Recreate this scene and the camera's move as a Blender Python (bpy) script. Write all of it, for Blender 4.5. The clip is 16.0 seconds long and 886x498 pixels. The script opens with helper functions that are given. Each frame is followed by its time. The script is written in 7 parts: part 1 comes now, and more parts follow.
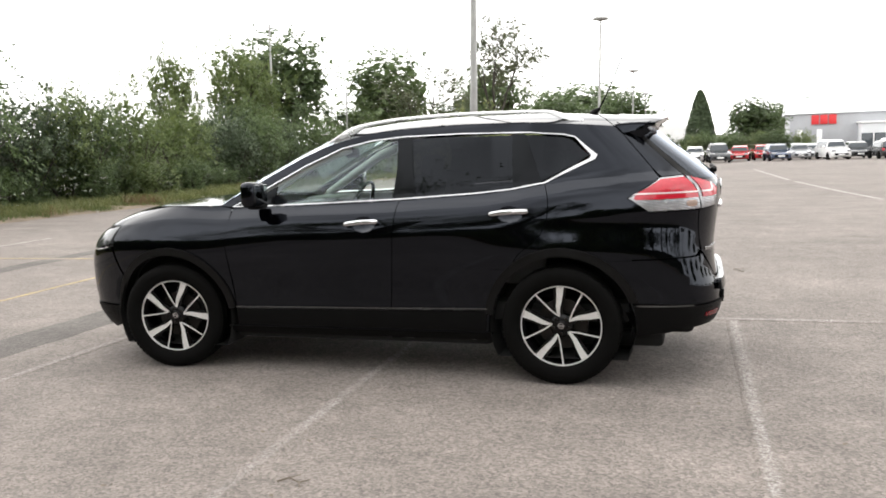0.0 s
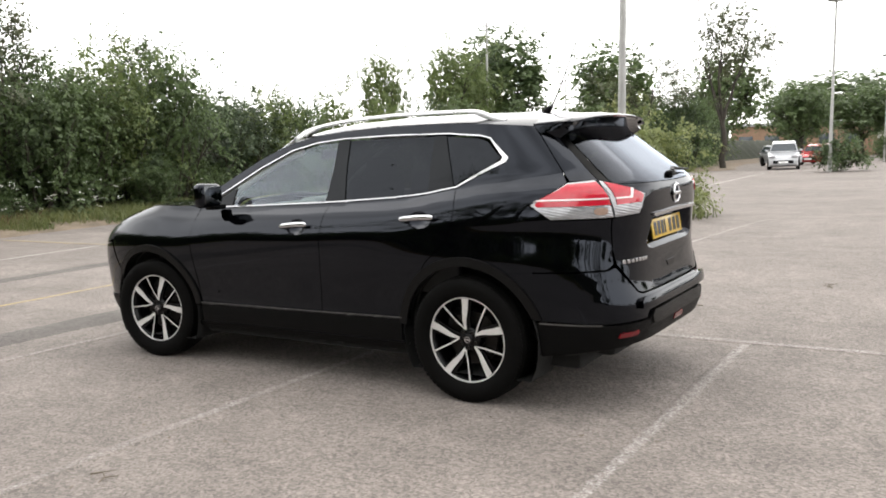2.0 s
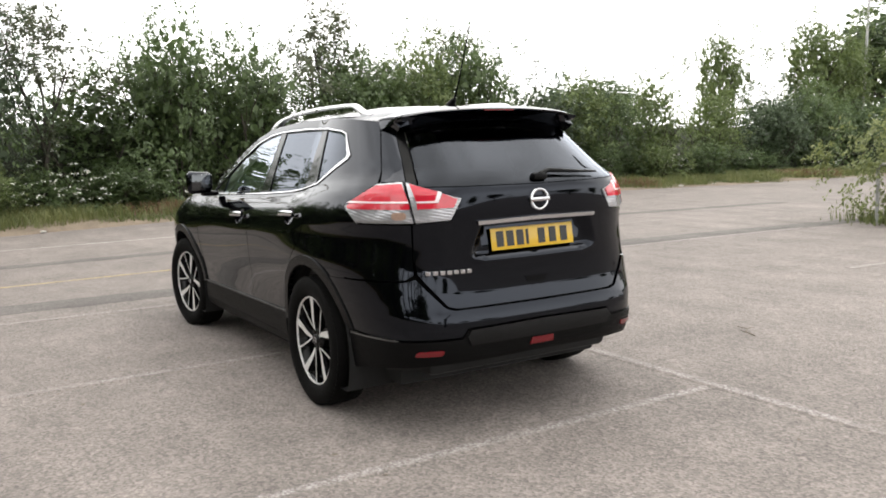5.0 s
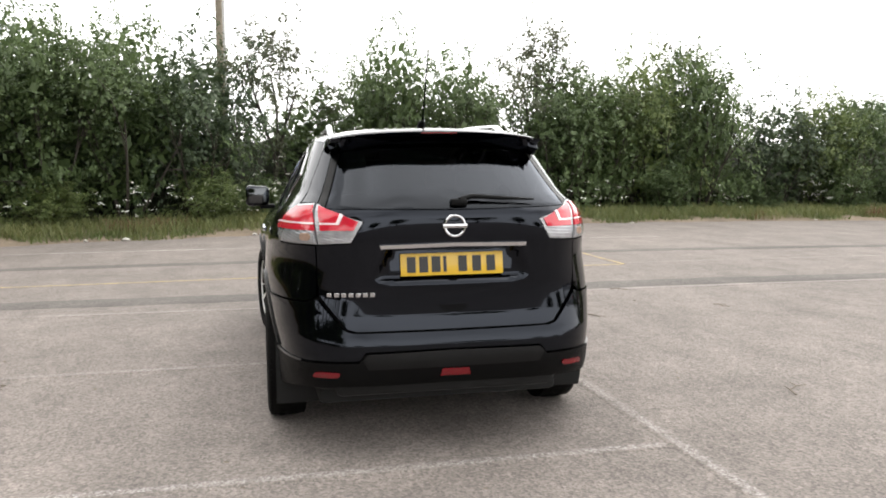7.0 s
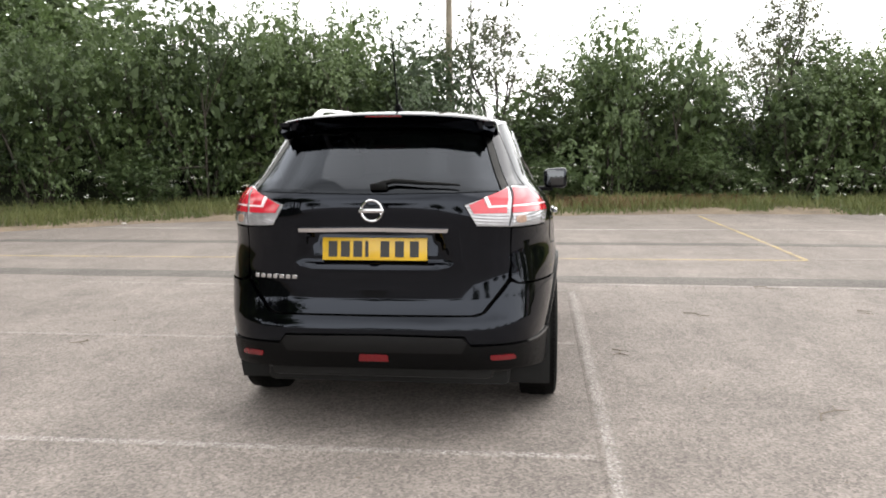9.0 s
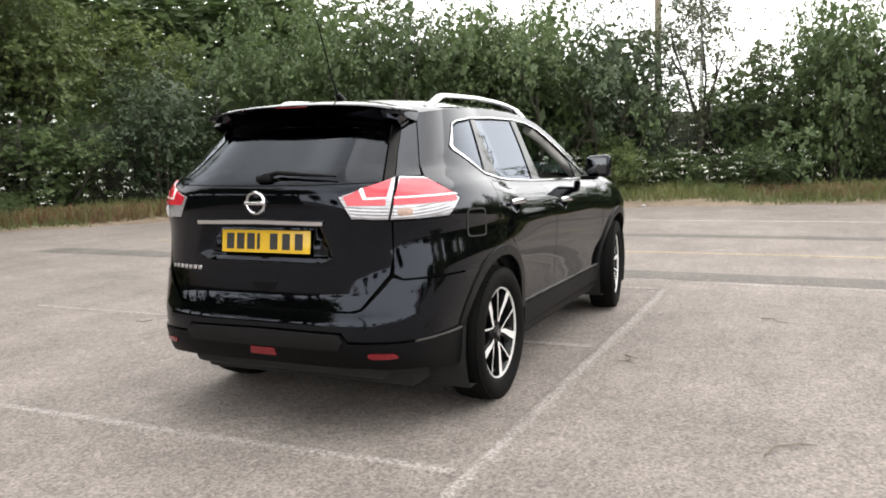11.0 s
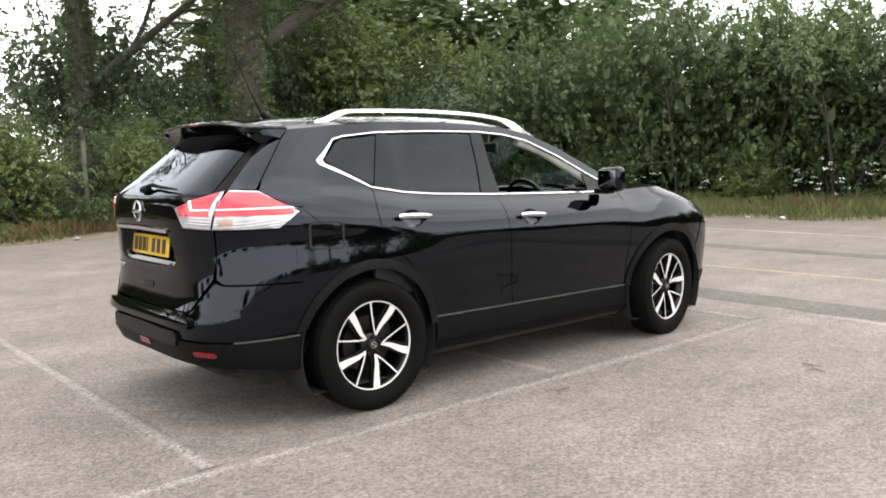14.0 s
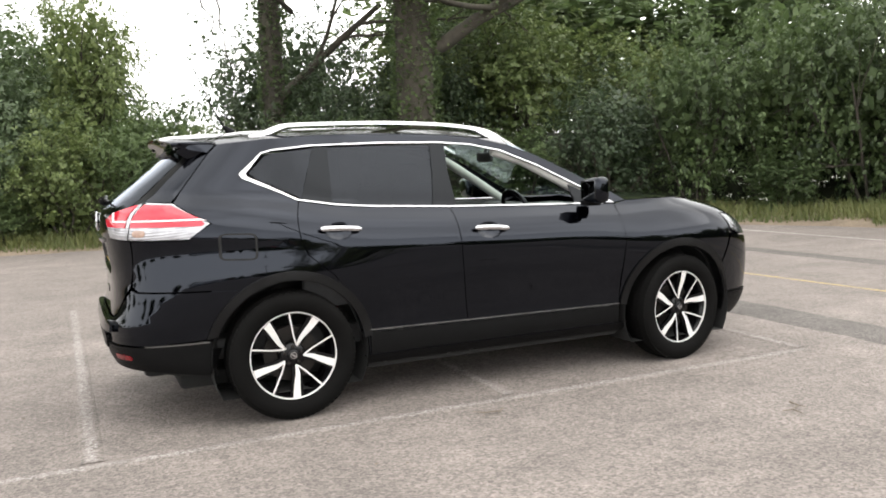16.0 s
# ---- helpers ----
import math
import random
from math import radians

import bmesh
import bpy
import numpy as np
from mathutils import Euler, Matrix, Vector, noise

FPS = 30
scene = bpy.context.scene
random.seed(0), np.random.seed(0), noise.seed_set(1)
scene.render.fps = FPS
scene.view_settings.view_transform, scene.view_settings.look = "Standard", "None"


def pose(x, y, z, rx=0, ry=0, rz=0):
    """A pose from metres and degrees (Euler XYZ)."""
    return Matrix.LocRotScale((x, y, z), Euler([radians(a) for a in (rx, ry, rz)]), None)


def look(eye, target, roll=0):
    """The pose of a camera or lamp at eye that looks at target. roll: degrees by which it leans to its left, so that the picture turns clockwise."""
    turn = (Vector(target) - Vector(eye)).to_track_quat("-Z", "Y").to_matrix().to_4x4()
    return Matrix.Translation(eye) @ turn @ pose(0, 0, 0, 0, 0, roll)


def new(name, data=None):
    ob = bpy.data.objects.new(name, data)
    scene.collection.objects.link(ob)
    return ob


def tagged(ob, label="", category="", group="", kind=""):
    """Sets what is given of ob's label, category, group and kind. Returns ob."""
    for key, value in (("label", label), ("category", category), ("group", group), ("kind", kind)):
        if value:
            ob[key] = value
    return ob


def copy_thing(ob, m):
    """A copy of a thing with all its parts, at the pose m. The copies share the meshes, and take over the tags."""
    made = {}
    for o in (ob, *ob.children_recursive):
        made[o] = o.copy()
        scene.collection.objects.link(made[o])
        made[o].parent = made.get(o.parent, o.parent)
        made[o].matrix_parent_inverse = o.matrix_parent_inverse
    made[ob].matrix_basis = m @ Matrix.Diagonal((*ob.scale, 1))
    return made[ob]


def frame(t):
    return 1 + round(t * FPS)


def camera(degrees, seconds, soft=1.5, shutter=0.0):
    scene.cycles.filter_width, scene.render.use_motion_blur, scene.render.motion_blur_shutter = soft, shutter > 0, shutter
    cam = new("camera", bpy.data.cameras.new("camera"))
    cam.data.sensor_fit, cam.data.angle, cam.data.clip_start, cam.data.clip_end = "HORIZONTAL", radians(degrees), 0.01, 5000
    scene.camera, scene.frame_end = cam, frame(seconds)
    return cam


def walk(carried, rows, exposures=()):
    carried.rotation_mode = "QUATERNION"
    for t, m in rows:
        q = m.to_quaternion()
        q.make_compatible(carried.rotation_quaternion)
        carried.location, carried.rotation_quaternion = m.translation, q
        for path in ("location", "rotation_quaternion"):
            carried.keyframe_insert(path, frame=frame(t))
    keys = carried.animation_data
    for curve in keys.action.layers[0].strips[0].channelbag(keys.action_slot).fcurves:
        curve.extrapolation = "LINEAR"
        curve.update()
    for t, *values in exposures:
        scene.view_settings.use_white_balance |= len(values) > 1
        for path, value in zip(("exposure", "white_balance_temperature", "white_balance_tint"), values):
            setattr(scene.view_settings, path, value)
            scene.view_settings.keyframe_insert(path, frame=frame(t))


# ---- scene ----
cam = camera(55.5, 16.0, soft=1.8)
PATH = [
    (0, (2.119, -5.867, 1.501), (1.55, -3.966, 1.247), -2.1),
    (0.5, (2.594, -5.68, 1.474), (1.893, -3.823, 1.23), -1.7),
    (1, (3.018, -5.449, 1.472), (2.206, -3.637, 1.23), -1.4),
    (1.5, (3.396, -5.157, 1.48), (2.458, -3.407, 1.241), -1.7),
    (2, (3.825, -4.868, 1.466), (2.74, -3.206, 1.223), -2.5),
    (2.5, (4.13, -4.513, 1.441), (2.929, -2.933, 1.19), -2.5),
    (3, (4.471, -4.186, 1.443), (3.154, -2.701, 1.195), -2.1),
    (3.5, (4.812, -3.851, 1.447), (3.391, -2.465, 1.196), -1.9),
    (3.7, (4.938, -3.7, 1.421), (3.48, -2.354, 1.169), -2.1),
    (5.8, (6.025, -1.99, 1.431), (4.21, -1.183, 1.198), -0.9),
    (6, (6.084, -1.858, 1.45), (4.249, -1.096, 1.222), -0.7),
    (6.5, (6.149, -1.395, 1.44), (4.26, -0.774, 1.228), -0.4),
    (7, (6.263, -0.945, 1.428), (4.32, -0.512, 1.231), -0.4),
    (7.5, (6.338, -0.511, 1.431), (4.365, -0.258, 1.222), -0.3),
    (8, (6.33, -0.073, 1.447), (4.346, 0.036, 1.224), -0.0),
    (8.5, (6.349, 0.385, 1.442), (4.363, 0.314, 1.214), -0.1),
    (9, (6.253, 0.801, 1.419), (4.279, 0.573, 1.188), -0.3),
    (9.5, (6.121, 1.224, 1.433), (4.171, 0.839, 1.207), -0.7),
    (10, (6.004, 1.684, 1.442), (4.097, 1.128, 1.21), -1.1),
    (10.2, (5.928, 1.849, 1.412), (4.039, 1.237, 1.178), -1.2),
    (12.3, (4.938, 3.527, 1.385), (3.346, 2.343, 1.134), -2.4),
    (12.5, (4.838, 3.679, 1.401), (3.284, 2.443, 1.155), -2.5),
    (13, (4.539, 3.981, 1.376), (3.077, 2.636, 1.142), -2.2),
    (13.5, (4.264, 4.299, 1.384), (2.894, 2.859, 1.162), -1.9),
    (14, (3.969, 4.629, 1.396), (2.697, 3.102, 1.174), -1.6),
    (14.5, (3.605, 4.863, 1.384), (2.44, 3.254, 1.155), -1.8),
    (15, (3.25, 5.112, 1.375), (2.204, 3.422, 1.156), -2.4),
    (15.5, (2.87, 5.311, 1.369), (1.945, 3.549, 1.161), -2.3),
    (16, (2.458, 5.457, 1.396), (1.648, 3.639, 1.197), -2.1),
]
walk(cam, [(t, look(eye, target, roll)) for t, eye, target, roll in PATH],
     exposures=((0.0, 1.05), (4.0, 1.05), (8.0, 1.15), (12.0, 1.30), (16.0, 1.30)))

# ---- world, sun, exposure ----
world = bpy.data.worlds.new("world")
scene.world = world
world.use_nodes = True
wn = world.node_tree.nodes
wl = world.node_tree.links
bg = wn["Background"]
sky = wn.new("ShaderNodeTexSky")
sky.sky_type = "NISHITA"
sky.sun_disc = False
SUN_EL, SUN_AZ = 62.0, 38.0      # elevation; azimuth of the sun's place, from +Y towards -X
sky.sun_elevation = radians(SUN_EL)
sky.sun_rotation = radians(-SUN_AZ)
sky.dust_density = 1.0
sky.air_density = 1.0
sky.ozone_density = 1.0
hs = wn.new("ShaderNodeHueSaturation")
hs.inputs["Saturation"].default_value = 0.12
wl.new(sky.outputs[0], hs.inputs["Color"])
# cloud cover: most of the sky's light comes evenly from a white overcast
cloud = wn.new("ShaderNodeMix")
cloud.data_type = "RGBA"
cloud.inputs["Factor"].default_value = 0.75
cloud.inputs["B"].default_value = (8.6, 8.5, 8.3, 1)
wl.new(hs.outputs[0], cloud.inputs["A"])
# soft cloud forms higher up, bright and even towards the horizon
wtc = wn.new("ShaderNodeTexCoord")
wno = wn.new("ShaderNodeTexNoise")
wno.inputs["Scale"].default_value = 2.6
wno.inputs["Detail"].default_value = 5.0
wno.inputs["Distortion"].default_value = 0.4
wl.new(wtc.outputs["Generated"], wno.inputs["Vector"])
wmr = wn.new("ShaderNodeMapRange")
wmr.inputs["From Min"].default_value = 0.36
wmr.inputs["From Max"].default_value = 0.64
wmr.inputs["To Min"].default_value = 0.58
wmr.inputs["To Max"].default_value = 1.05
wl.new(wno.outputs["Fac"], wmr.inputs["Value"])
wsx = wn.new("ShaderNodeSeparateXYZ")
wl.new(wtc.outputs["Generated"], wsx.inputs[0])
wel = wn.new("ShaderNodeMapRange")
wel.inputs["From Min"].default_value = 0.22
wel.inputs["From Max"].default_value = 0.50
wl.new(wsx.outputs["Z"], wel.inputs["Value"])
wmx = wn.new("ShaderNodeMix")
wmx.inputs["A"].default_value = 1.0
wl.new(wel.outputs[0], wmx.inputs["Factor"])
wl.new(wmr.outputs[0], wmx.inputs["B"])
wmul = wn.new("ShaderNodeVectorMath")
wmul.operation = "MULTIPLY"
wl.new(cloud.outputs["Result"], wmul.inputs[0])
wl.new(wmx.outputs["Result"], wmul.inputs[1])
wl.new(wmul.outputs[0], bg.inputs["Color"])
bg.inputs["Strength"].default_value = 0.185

sun = new("sun", bpy.data.lights.new("sun", "SUN"))
sun.data.energy = 0.9
sun.data.angle = radians(80)
sun.data.color = (1.0, 0.95, 0.88)
sa = radians(SUN_AZ)
se = radians(SUN_EL)
sun.matrix_world = look((-60 * math.sin(sa) * math.cos(se), 60 * math.cos(sa) * math.cos(se), 60 * math.sin(se)), (0, 0, 0))


# ---- materials ----
def material(name, color, rough=0.5, metal=0.0, coat=0.0, spec=None, noise_amt=0.0, noise_scale=8.0,
             fine=0.0, fine_scale=120.0, bump=0.0, bump_scale=200.0, random_amt=0.0, trans=0.0, emit=None, island=0.0,
             rough_var=0.0, tint=None):
    """A principled material with colour variation at two scales and a fine bump."""
    m = bpy.data.materials.new(name)
    m.use_nodes = True
    nt = m.node_tree
    p = nt.nodes["Principled BSDF"]
    p.inputs["Roughness"].default_value = rough
    p.inputs["Metallic"].default_value = metal
    p.inputs["Coat Weight"].default_value = coat
    p.inputs["Coat Roughness"].default_value = 0.03
    p.inputs["Transmission Weight"].default_value = trans
    if spec is not None:
        p.inputs["Specular IOR Level"].default_value = spec
    if tint:
        p.inputs["Specular Tint"].default_value = (*tint, 1)
    col = (*color, 1.0)
    p.inputs["Base Color"].default_value = col
    tc = nt.nodes.new("ShaderNodeTexCoord")

    def noise_node(scale, detail=6.0):
        n = nt.nodes.new("ShaderNodeTexNoise")
        n.inputs["Scale"].default_value = scale
        n.inputs["Detail"].default_value = detail
        n.inputs["Roughness"].default_value = 0.6
        nt.links.new(tc.outputs["Object"], n.inputs["Vector"])
        return n

    last = None
    factors = []
    if noise_amt:
        factors.append((noise_node(noise_scale).outputs["Fac"], noise_amt, 0.5))
    if fine:
        factors.append((noise_node(fine_scale, 3.0).outputs["Fac"], fine, 0.5))
    if random_amt:
        oi = nt.nodes.new("ShaderNodeObjectInfo")
        factors.append((oi.outputs["Random"], random_amt, 0.5))
    if island:
        ge = nt.nodes.new("ShaderNodeNewGeometry")
        factors.append((ge.outputs["Random Per Island"], island, 0.5))
    for out, amt, mid in factors:
        ma = nt.nodes.new("ShaderNodeMapRange")
        ma.inputs["From Min"].default_value = 0.25 if amt and out.node.type == "TEX_NOISE" else 0.0
        ma.inputs["From Max"].default_value = 0.75 if out.node.type == "TEX_NOISE" else 1.0
        ma.inputs["To Min"].default_value = 1.0 - amt
        ma.inputs["To Max"].default_value = 1.0 + amt
        nt.links.new(out, ma.inputs["Value"])
        vm = nt.nodes.new("ShaderNodeVectorMath")
        vm.operation = "MULTIPLY"
        if last is None:
            vm.inputs[0].default_value = color
        else:
            nt.links.new(last, vm.inputs[0])
        nt.links.new(ma.outputs[0], vm.inputs[1])
        last = vm.outputs[0]
    if last is not None:
        nt.links.new(last, p.inputs["Base Color"])
    if rough_var:
        n = noise_node(6.0, 5.0)
        ma = nt.nodes.new("ShaderNodeMapRange")
        ma.inputs["To Min"].default_value = max(0.0, rough - rough_var)
        ma.inputs["To Max"].default_value = rough + rough_var
        nt.links.new(n.outputs["Fac"], ma.inputs["Value"])
        nt.links.new(ma.outputs[0], p.inputs["Roughness"])
    if bump:
        b = nt.nodes.new("ShaderNodeBump")
        b.inputs["Strength"].default_value = bump
        b.inputs["Distance"].default_value = 0.01
        nt.links.new(noise_node(bump_scale, 4.0).outputs["Fac"], b.inputs["Height"])
        nt.links.new(b.outputs[0], p.inputs["Normal"])
    if emit:
        p.inputs["Emission Color"].default_value = (*emit[0], 1)
        p.inputs["Emission Strength"].default_value = emit[1]
    return m


def leaf_material(name, c0, c1, translucent=0.35):
    """Leaves: colour by leaf between two greens, part of the light passes through."""
    m = bpy.data.materials.new(name)
    m.use_nodes = True
    nt = m.node_tree
    p = nt.nodes["Principled BSDF"]
    p.inputs["Roughness"].default_value = 0.48
    p.inputs["Specular IOR Level"].default_value = 0.42
    ge = nt.nodes.new("ShaderNodeNewGeometry")
    oi = nt.nodes.new("ShaderNodeObjectInfo")
    tc = nt.nodes.new("ShaderNodeTexCoord")
    n = nt.nodes.new("ShaderNodeTexNoise")
    n.inputs["Scale"].default_value = 0.9
    n.inputs["Detail"].default_value = 3.0
    nt.links.new(tc.outputs["Object"], n.inputs["Vector"])
    a = nt.nodes.new("ShaderNodeMath")
    a.operation = "MULTIPLY_ADD"
    a.inputs[1].default_value = 0.45
    nt.links.new(ge.outputs["Random Per Island"], a.inputs[0])
    b = nt.nodes.new("ShaderNodeMath")
    b.operation = "MULTIPLY_ADD"
    b.inputs[1].default_value = 0.35
    nt.links.new(oi.outputs["Random"], b.inputs[0])
    nt.links.new(n.outputs["Fac"], b.inputs[2])
    s = nt.nodes.new("ShaderNodeMath")
    s.operation = "SUBTRACT"
    s.inputs[1].default_value = 0.38
    nt.links.new(b.outputs[0], s.inputs[0])
    nt.links.new(s.outputs[0], a.inputs[2])
    r = nt.nodes.new("ShaderNodeMix")
    r.data_type = "RGBA"
    r.clamp_factor = True
    r.inputs["A"].default_value = (*c0, 1)
    r.inputs["B"].default_value = (*c1, 1)
    nt.links.new(a.outputs[0], r.inputs["Factor"])
    nt.links.new(r.outputs["Result"], p.inputs["Base Color"])
    t = nt.nodes.new("ShaderNodeBsdfTranslucent")
    nt.links.new(r.outputs["Result"], t.inputs["Color"])
    mx = nt.nodes.new("ShaderNodeMixShader")
    mx.inputs[0].default_value = translucent
    nt.links.new(p.outputs[0], mx.inputs[1])
    nt.links.new(t.outputs[0], mx.inputs[2])
    nt.links.new(mx.outputs[0], nt.nodes["Material Output"].inputs["Surface"])
    return m


def asphalt_material(name, base, line=None, wear=0.0):
    """Weathered tarmac: aggregate speckle, broad stains, worn tracks; with line set, a faded paint over it."""
    m = bpy.data.materials.new(name)
    m.use_nodes = True
    nt = m.node_tree
    p = nt.nodes["Principled BSDF"]
    p.inputs["Roughness"].default_value = 0.85
    p.inputs["Specular IOR Level"].default_value = 0.35
    geo = nt.nodes.new("ShaderNodeNewGeometry")

    def tex(scale, detail, stretch=None, rough=0.6):
        n = nt.nodes.new("ShaderNodeTexNoise")
        n.inputs["Scale"].default_value = scale
        n.inputs["Detail"].default_value = detail
        n.inputs["Roughness"].default_value = rough
        if stretch:
            mp = nt.nodes.new("ShaderNodeMapping")
            mp.inputs["Scale"].default_value = stretch
            nt.links.new(geo.outputs["Position"], mp.inputs["Vector"])
            nt.links.new(mp.outputs[0], n.inputs["Vector"])
        else:
            nt.links.new(geo.outputs["Position"], n.inputs["Vector"])
        return n.outputs["Fac"]

    def ranged(out, a, b, lo=0.3, hi=0.7):
        r = nt.nodes.new("ShaderNodeMapRange")
        r.inputs["From Min"].default_value, r.inputs["From Max"].default_value = lo, hi
        r.inputs["To Min"].default_value, r.inputs["To Max"].default_value = a, b
        nt.links.new(out, r.inputs["Value"])
        return r.outputs[0]

    def times(a, b):
        v = nt.nodes.new("ShaderNodeMath")
        v.operation = "MULTIPLY"
        nt.links.new(a, v.inputs[0])
        nt.links.new(b, v.inputs[1])
        return v.outputs[0]

    vor = nt.nodes.new("ShaderNodeTexVoronoi")
    vor.inputs["Scale"].default_value = 78.0
    nt.links.new(geo.outputs["Position"], vor.inputs["Vector"])
    sp = nt.nodes.new("ShaderNodeSeparateColor")
    nt.links.new(vor.outputs["Color"], sp.inputs[0])
    k = times(ranged(tex(0.28, 5), 0.85, 1.12), ranged(tex(1.7, 6), 0.83, 1.15))
    k = times(k, ranged(tex(9.0, 5, None, 0.7), 0.86, 1.13))
    k = times(k, ranged(tex(0.9, 4, (0.25, 2.2, 1.0)), 0.90, 1.10))
    k = times(k, ranged(sp.outputs[0], 0.68, 1.35, 0.0, 1.0))
    k = times(k, ranged(tex(38.0, 3), 0.82, 1.17))
    vm = nt.nodes.new("ShaderNodeVectorMath")
    vm.operation = "MULTIPLY"
    vm.inputs[0].default_value = base
    nt.links.new(k, vm.inputs[1])
    out = vm.outputs[0]
    if line:
        mx = nt.nodes.new("ShaderNodeMix")
        mx.data_type = "RGBA"
        w = times(ranged(tex(60.0, 5, None, 0.75), 0.0, 1.0, 0.32 + wear * 0.18, 0.52 + wear * 0.18), ranged(tex(2.3, 4), 0.30, 1.0, 0.3, 0.65))
        # ragged, thinned-out borders
        uv = nt.nodes.new("ShaderNodeUVMap")
        uv.uv_map = "across"
        sx = nt.nodes.new("ShaderNodeSeparateXYZ")
        nt.links.new(uv.outputs[0], sx.inputs[0])
        c0 = nt.nodes.new("ShaderNodeMath")
        c0.operation = "SUBTRACT"
        c0.inputs[1].default_value = 0.5
        nt.links.new(sx.outputs["X"], c0.inputs[0])
        c1 = nt.nodes.new("ShaderNodeMath")
        c1.operation = "ABSOLUTE"
        nt.links.new(c0.outputs[0], c1.inputs[0])
        c2 = nt.nodes.new("ShaderNodeMath")
        c2.operation = "MULTIPLY_ADD"
        c2.inputs[1].default_value = 2.0
        nt.links.new(c1.outputs[0], c2.inputs[0])
        nt.links.new(ranged(tex(24.0, 4), 0.0, 0.6), c2.inputs[2])
        w = times(w, ranged(c2.outputs[0], 1.0, 0.0, 0.70, 1.15))
        nt.links.new(w, mx.inputs["Factor"])
        nt.links.new(out, mx.inputs["A"])
        mx.inputs["B"].default_value = (*line, 1)
        out = mx.outputs["Result"]
    nt.links.new(out, p.inputs["Base Color"])
    bp = nt.nodes.new("ShaderNodeBump")
    bp.inputs["Strength"].default_value = 0.6
    bp.inputs["Distance"].default_value = 0.006
    nt.links.new(vor.outputs["Distance"], bp.inputs["Height"])
    nt.links.new(bp.outputs[0], p.inputs["Normal"])
    return m


TARMAC = (0.168, 0.147, 0.134)
M_asphalt = asphalt_material("asphalt", TARMAC)
M_white_line = asphalt_material("worn_white_paint", TARMAC, (0.42, 0.40, 0.385), 0.74)
M_yellow_line = asphalt_material("worn_yellow_paint", TARMAC, (0.46, 0.34, 0.11), 0.3)
M_far_line = asphalt_material("white_paint", TARMAC, (0.46, 0.44, 0.42), 0.1)
M_dark_patch = asphalt_material("dark_tarmac", (0.105, 0.095, 0.088))
M_soil = material("soil_and_litter", (0.16, 0.125, 0.09), 0.95, noise_amt=0.4, noise_scale=1.5, fine=0.4, fine_scale=30, bump=0.8, bump_scale=25)
M_paint = material("black_car_paint", (0.0005, 0.0005, 0.0009), 0.03, spec=0.36, tint=(0.77, 0.84, 1.0), noise_amt=0.3, noise_scale=3, rough_var=0.015)
M_plastic = material("grained_black_plastic", (0.0020, 0.0020, 0.0022), 0.45, spec=0.10, noise_amt=0.3, noise_scale=5, bump=0.25, bump_scale=600)
M_arch = material("weathered_black_plastic", (0.0030, 0.0030, 0.0033), 0.38, spec=0.20, noise_amt=0.25, noise_scale=6, bump=0.2, bump_scale=500)
M_gloss = material("gloss_black_trim", (0.001, 0.001, 0.0012), 0.07, spec=0.20, tint=(0.86, 0.92, 1.0), fine=0.2, fine_scale=40)
M_under = material("underbody_black", (0.006, 0.006, 0.006), 0.9, noise_amt=0.4)
M_chrome = material("chrome", (0.60, 0.60, 0.62), 0.10, metal=1.0, fine=0.05, rough_var=0.04)
M_satin = material("satin_aluminium", (0.64, 0.64, 0.65), 0.28, metal=1.0, fine=0.06, rough_var=0.06)
M_mirror = material("mirror_silver", (0.09, 0.095, 0.10), 0.03, metal=1.0, fine=0.05)
# grey of the sill strip, also of the highlight painted in on the bumper
M_sill_and_highlight = material("grey_sill_strip_and_highlight", (0.11, 0.107, 0.104), 0.35, metal=0.6, noise_amt=0.2)
M_tyre = material("tyre_rubber", (0.0030, 0.0029, 0.0028), 0.75, spec=0.08, noise_amt=0.3, noise_scale=10, bump=0.2, bump_scale=150)
M_rimblack = material("rim_gloss_black", (0.003, 0.003, 0.0035), 0.25, spec=0.25, noise_amt=0.4)
M_machined = material("machined_alloy", (0.74, 0.73, 0.72), 0.38, metal=0.4, spec=0.8, fine=0.06, fine_scale=60)
M_disc = material("brake_disc_steel", (0.022, 0.019, 0.017), 0.5, metal=0.7, noise_amt=0.4, noise_scale=12)
M_red = material("red_lens", (0.47, 0.016, 0.034), 0.08, coat=0.5, noise_amt=0.12, noise_scale=30)
M_red_dark = material("dark_red_reflector", (0.115, 0.003, 0.006), 0.15, coat=0.3, fine=0.2, fine_scale=200)
M_clear = material("clear_ribbed_lens", (0.36, 0.36, 0.38), 0.12, coat=0.7, metal=0.5, noise_amt=0.25, noise_scale=18)
# fine vertical ribs moulded into the clear lens
_nt = M_clear.node_tree
_wave = _nt.nodes.new("ShaderNodeTexWave")
_wave.bands_direction = "DIAGONAL"
_wave.inputs["Scale"].default_value = 26.0
_tc = _nt.nodes.new("ShaderNodeTexCoord")
_mp = _nt.nodes.new("ShaderNodeMapping")
_mp.inputs["Scale"].default_value = (0.25, 0.25, 1.6)
_nt.links.new(_tc.outputs["Object"], _mp.inputs["Vector"])
_nt.links.new(_mp.outputs[0], _wave.inputs["Vector"])
_bp = _nt.nodes.new("ShaderNodeBump")
_bp.inputs["Strength"].default_value = 0.14
_bp.inputs["Distance"].default_value = 0.01
_nt.links.new(_wave.outputs["Fac"], _bp.inputs["Height"])
_nt.links.new(_bp.outputs[0], _nt.nodes["Principled BSDF"].inputs["Normal"])
M_headlamp = material("headlamp_lens", (0.06, 0.062, 0.066), 0.08, coat=0.5, metal=0.3, noise_amt=0.3, noise_scale=14)
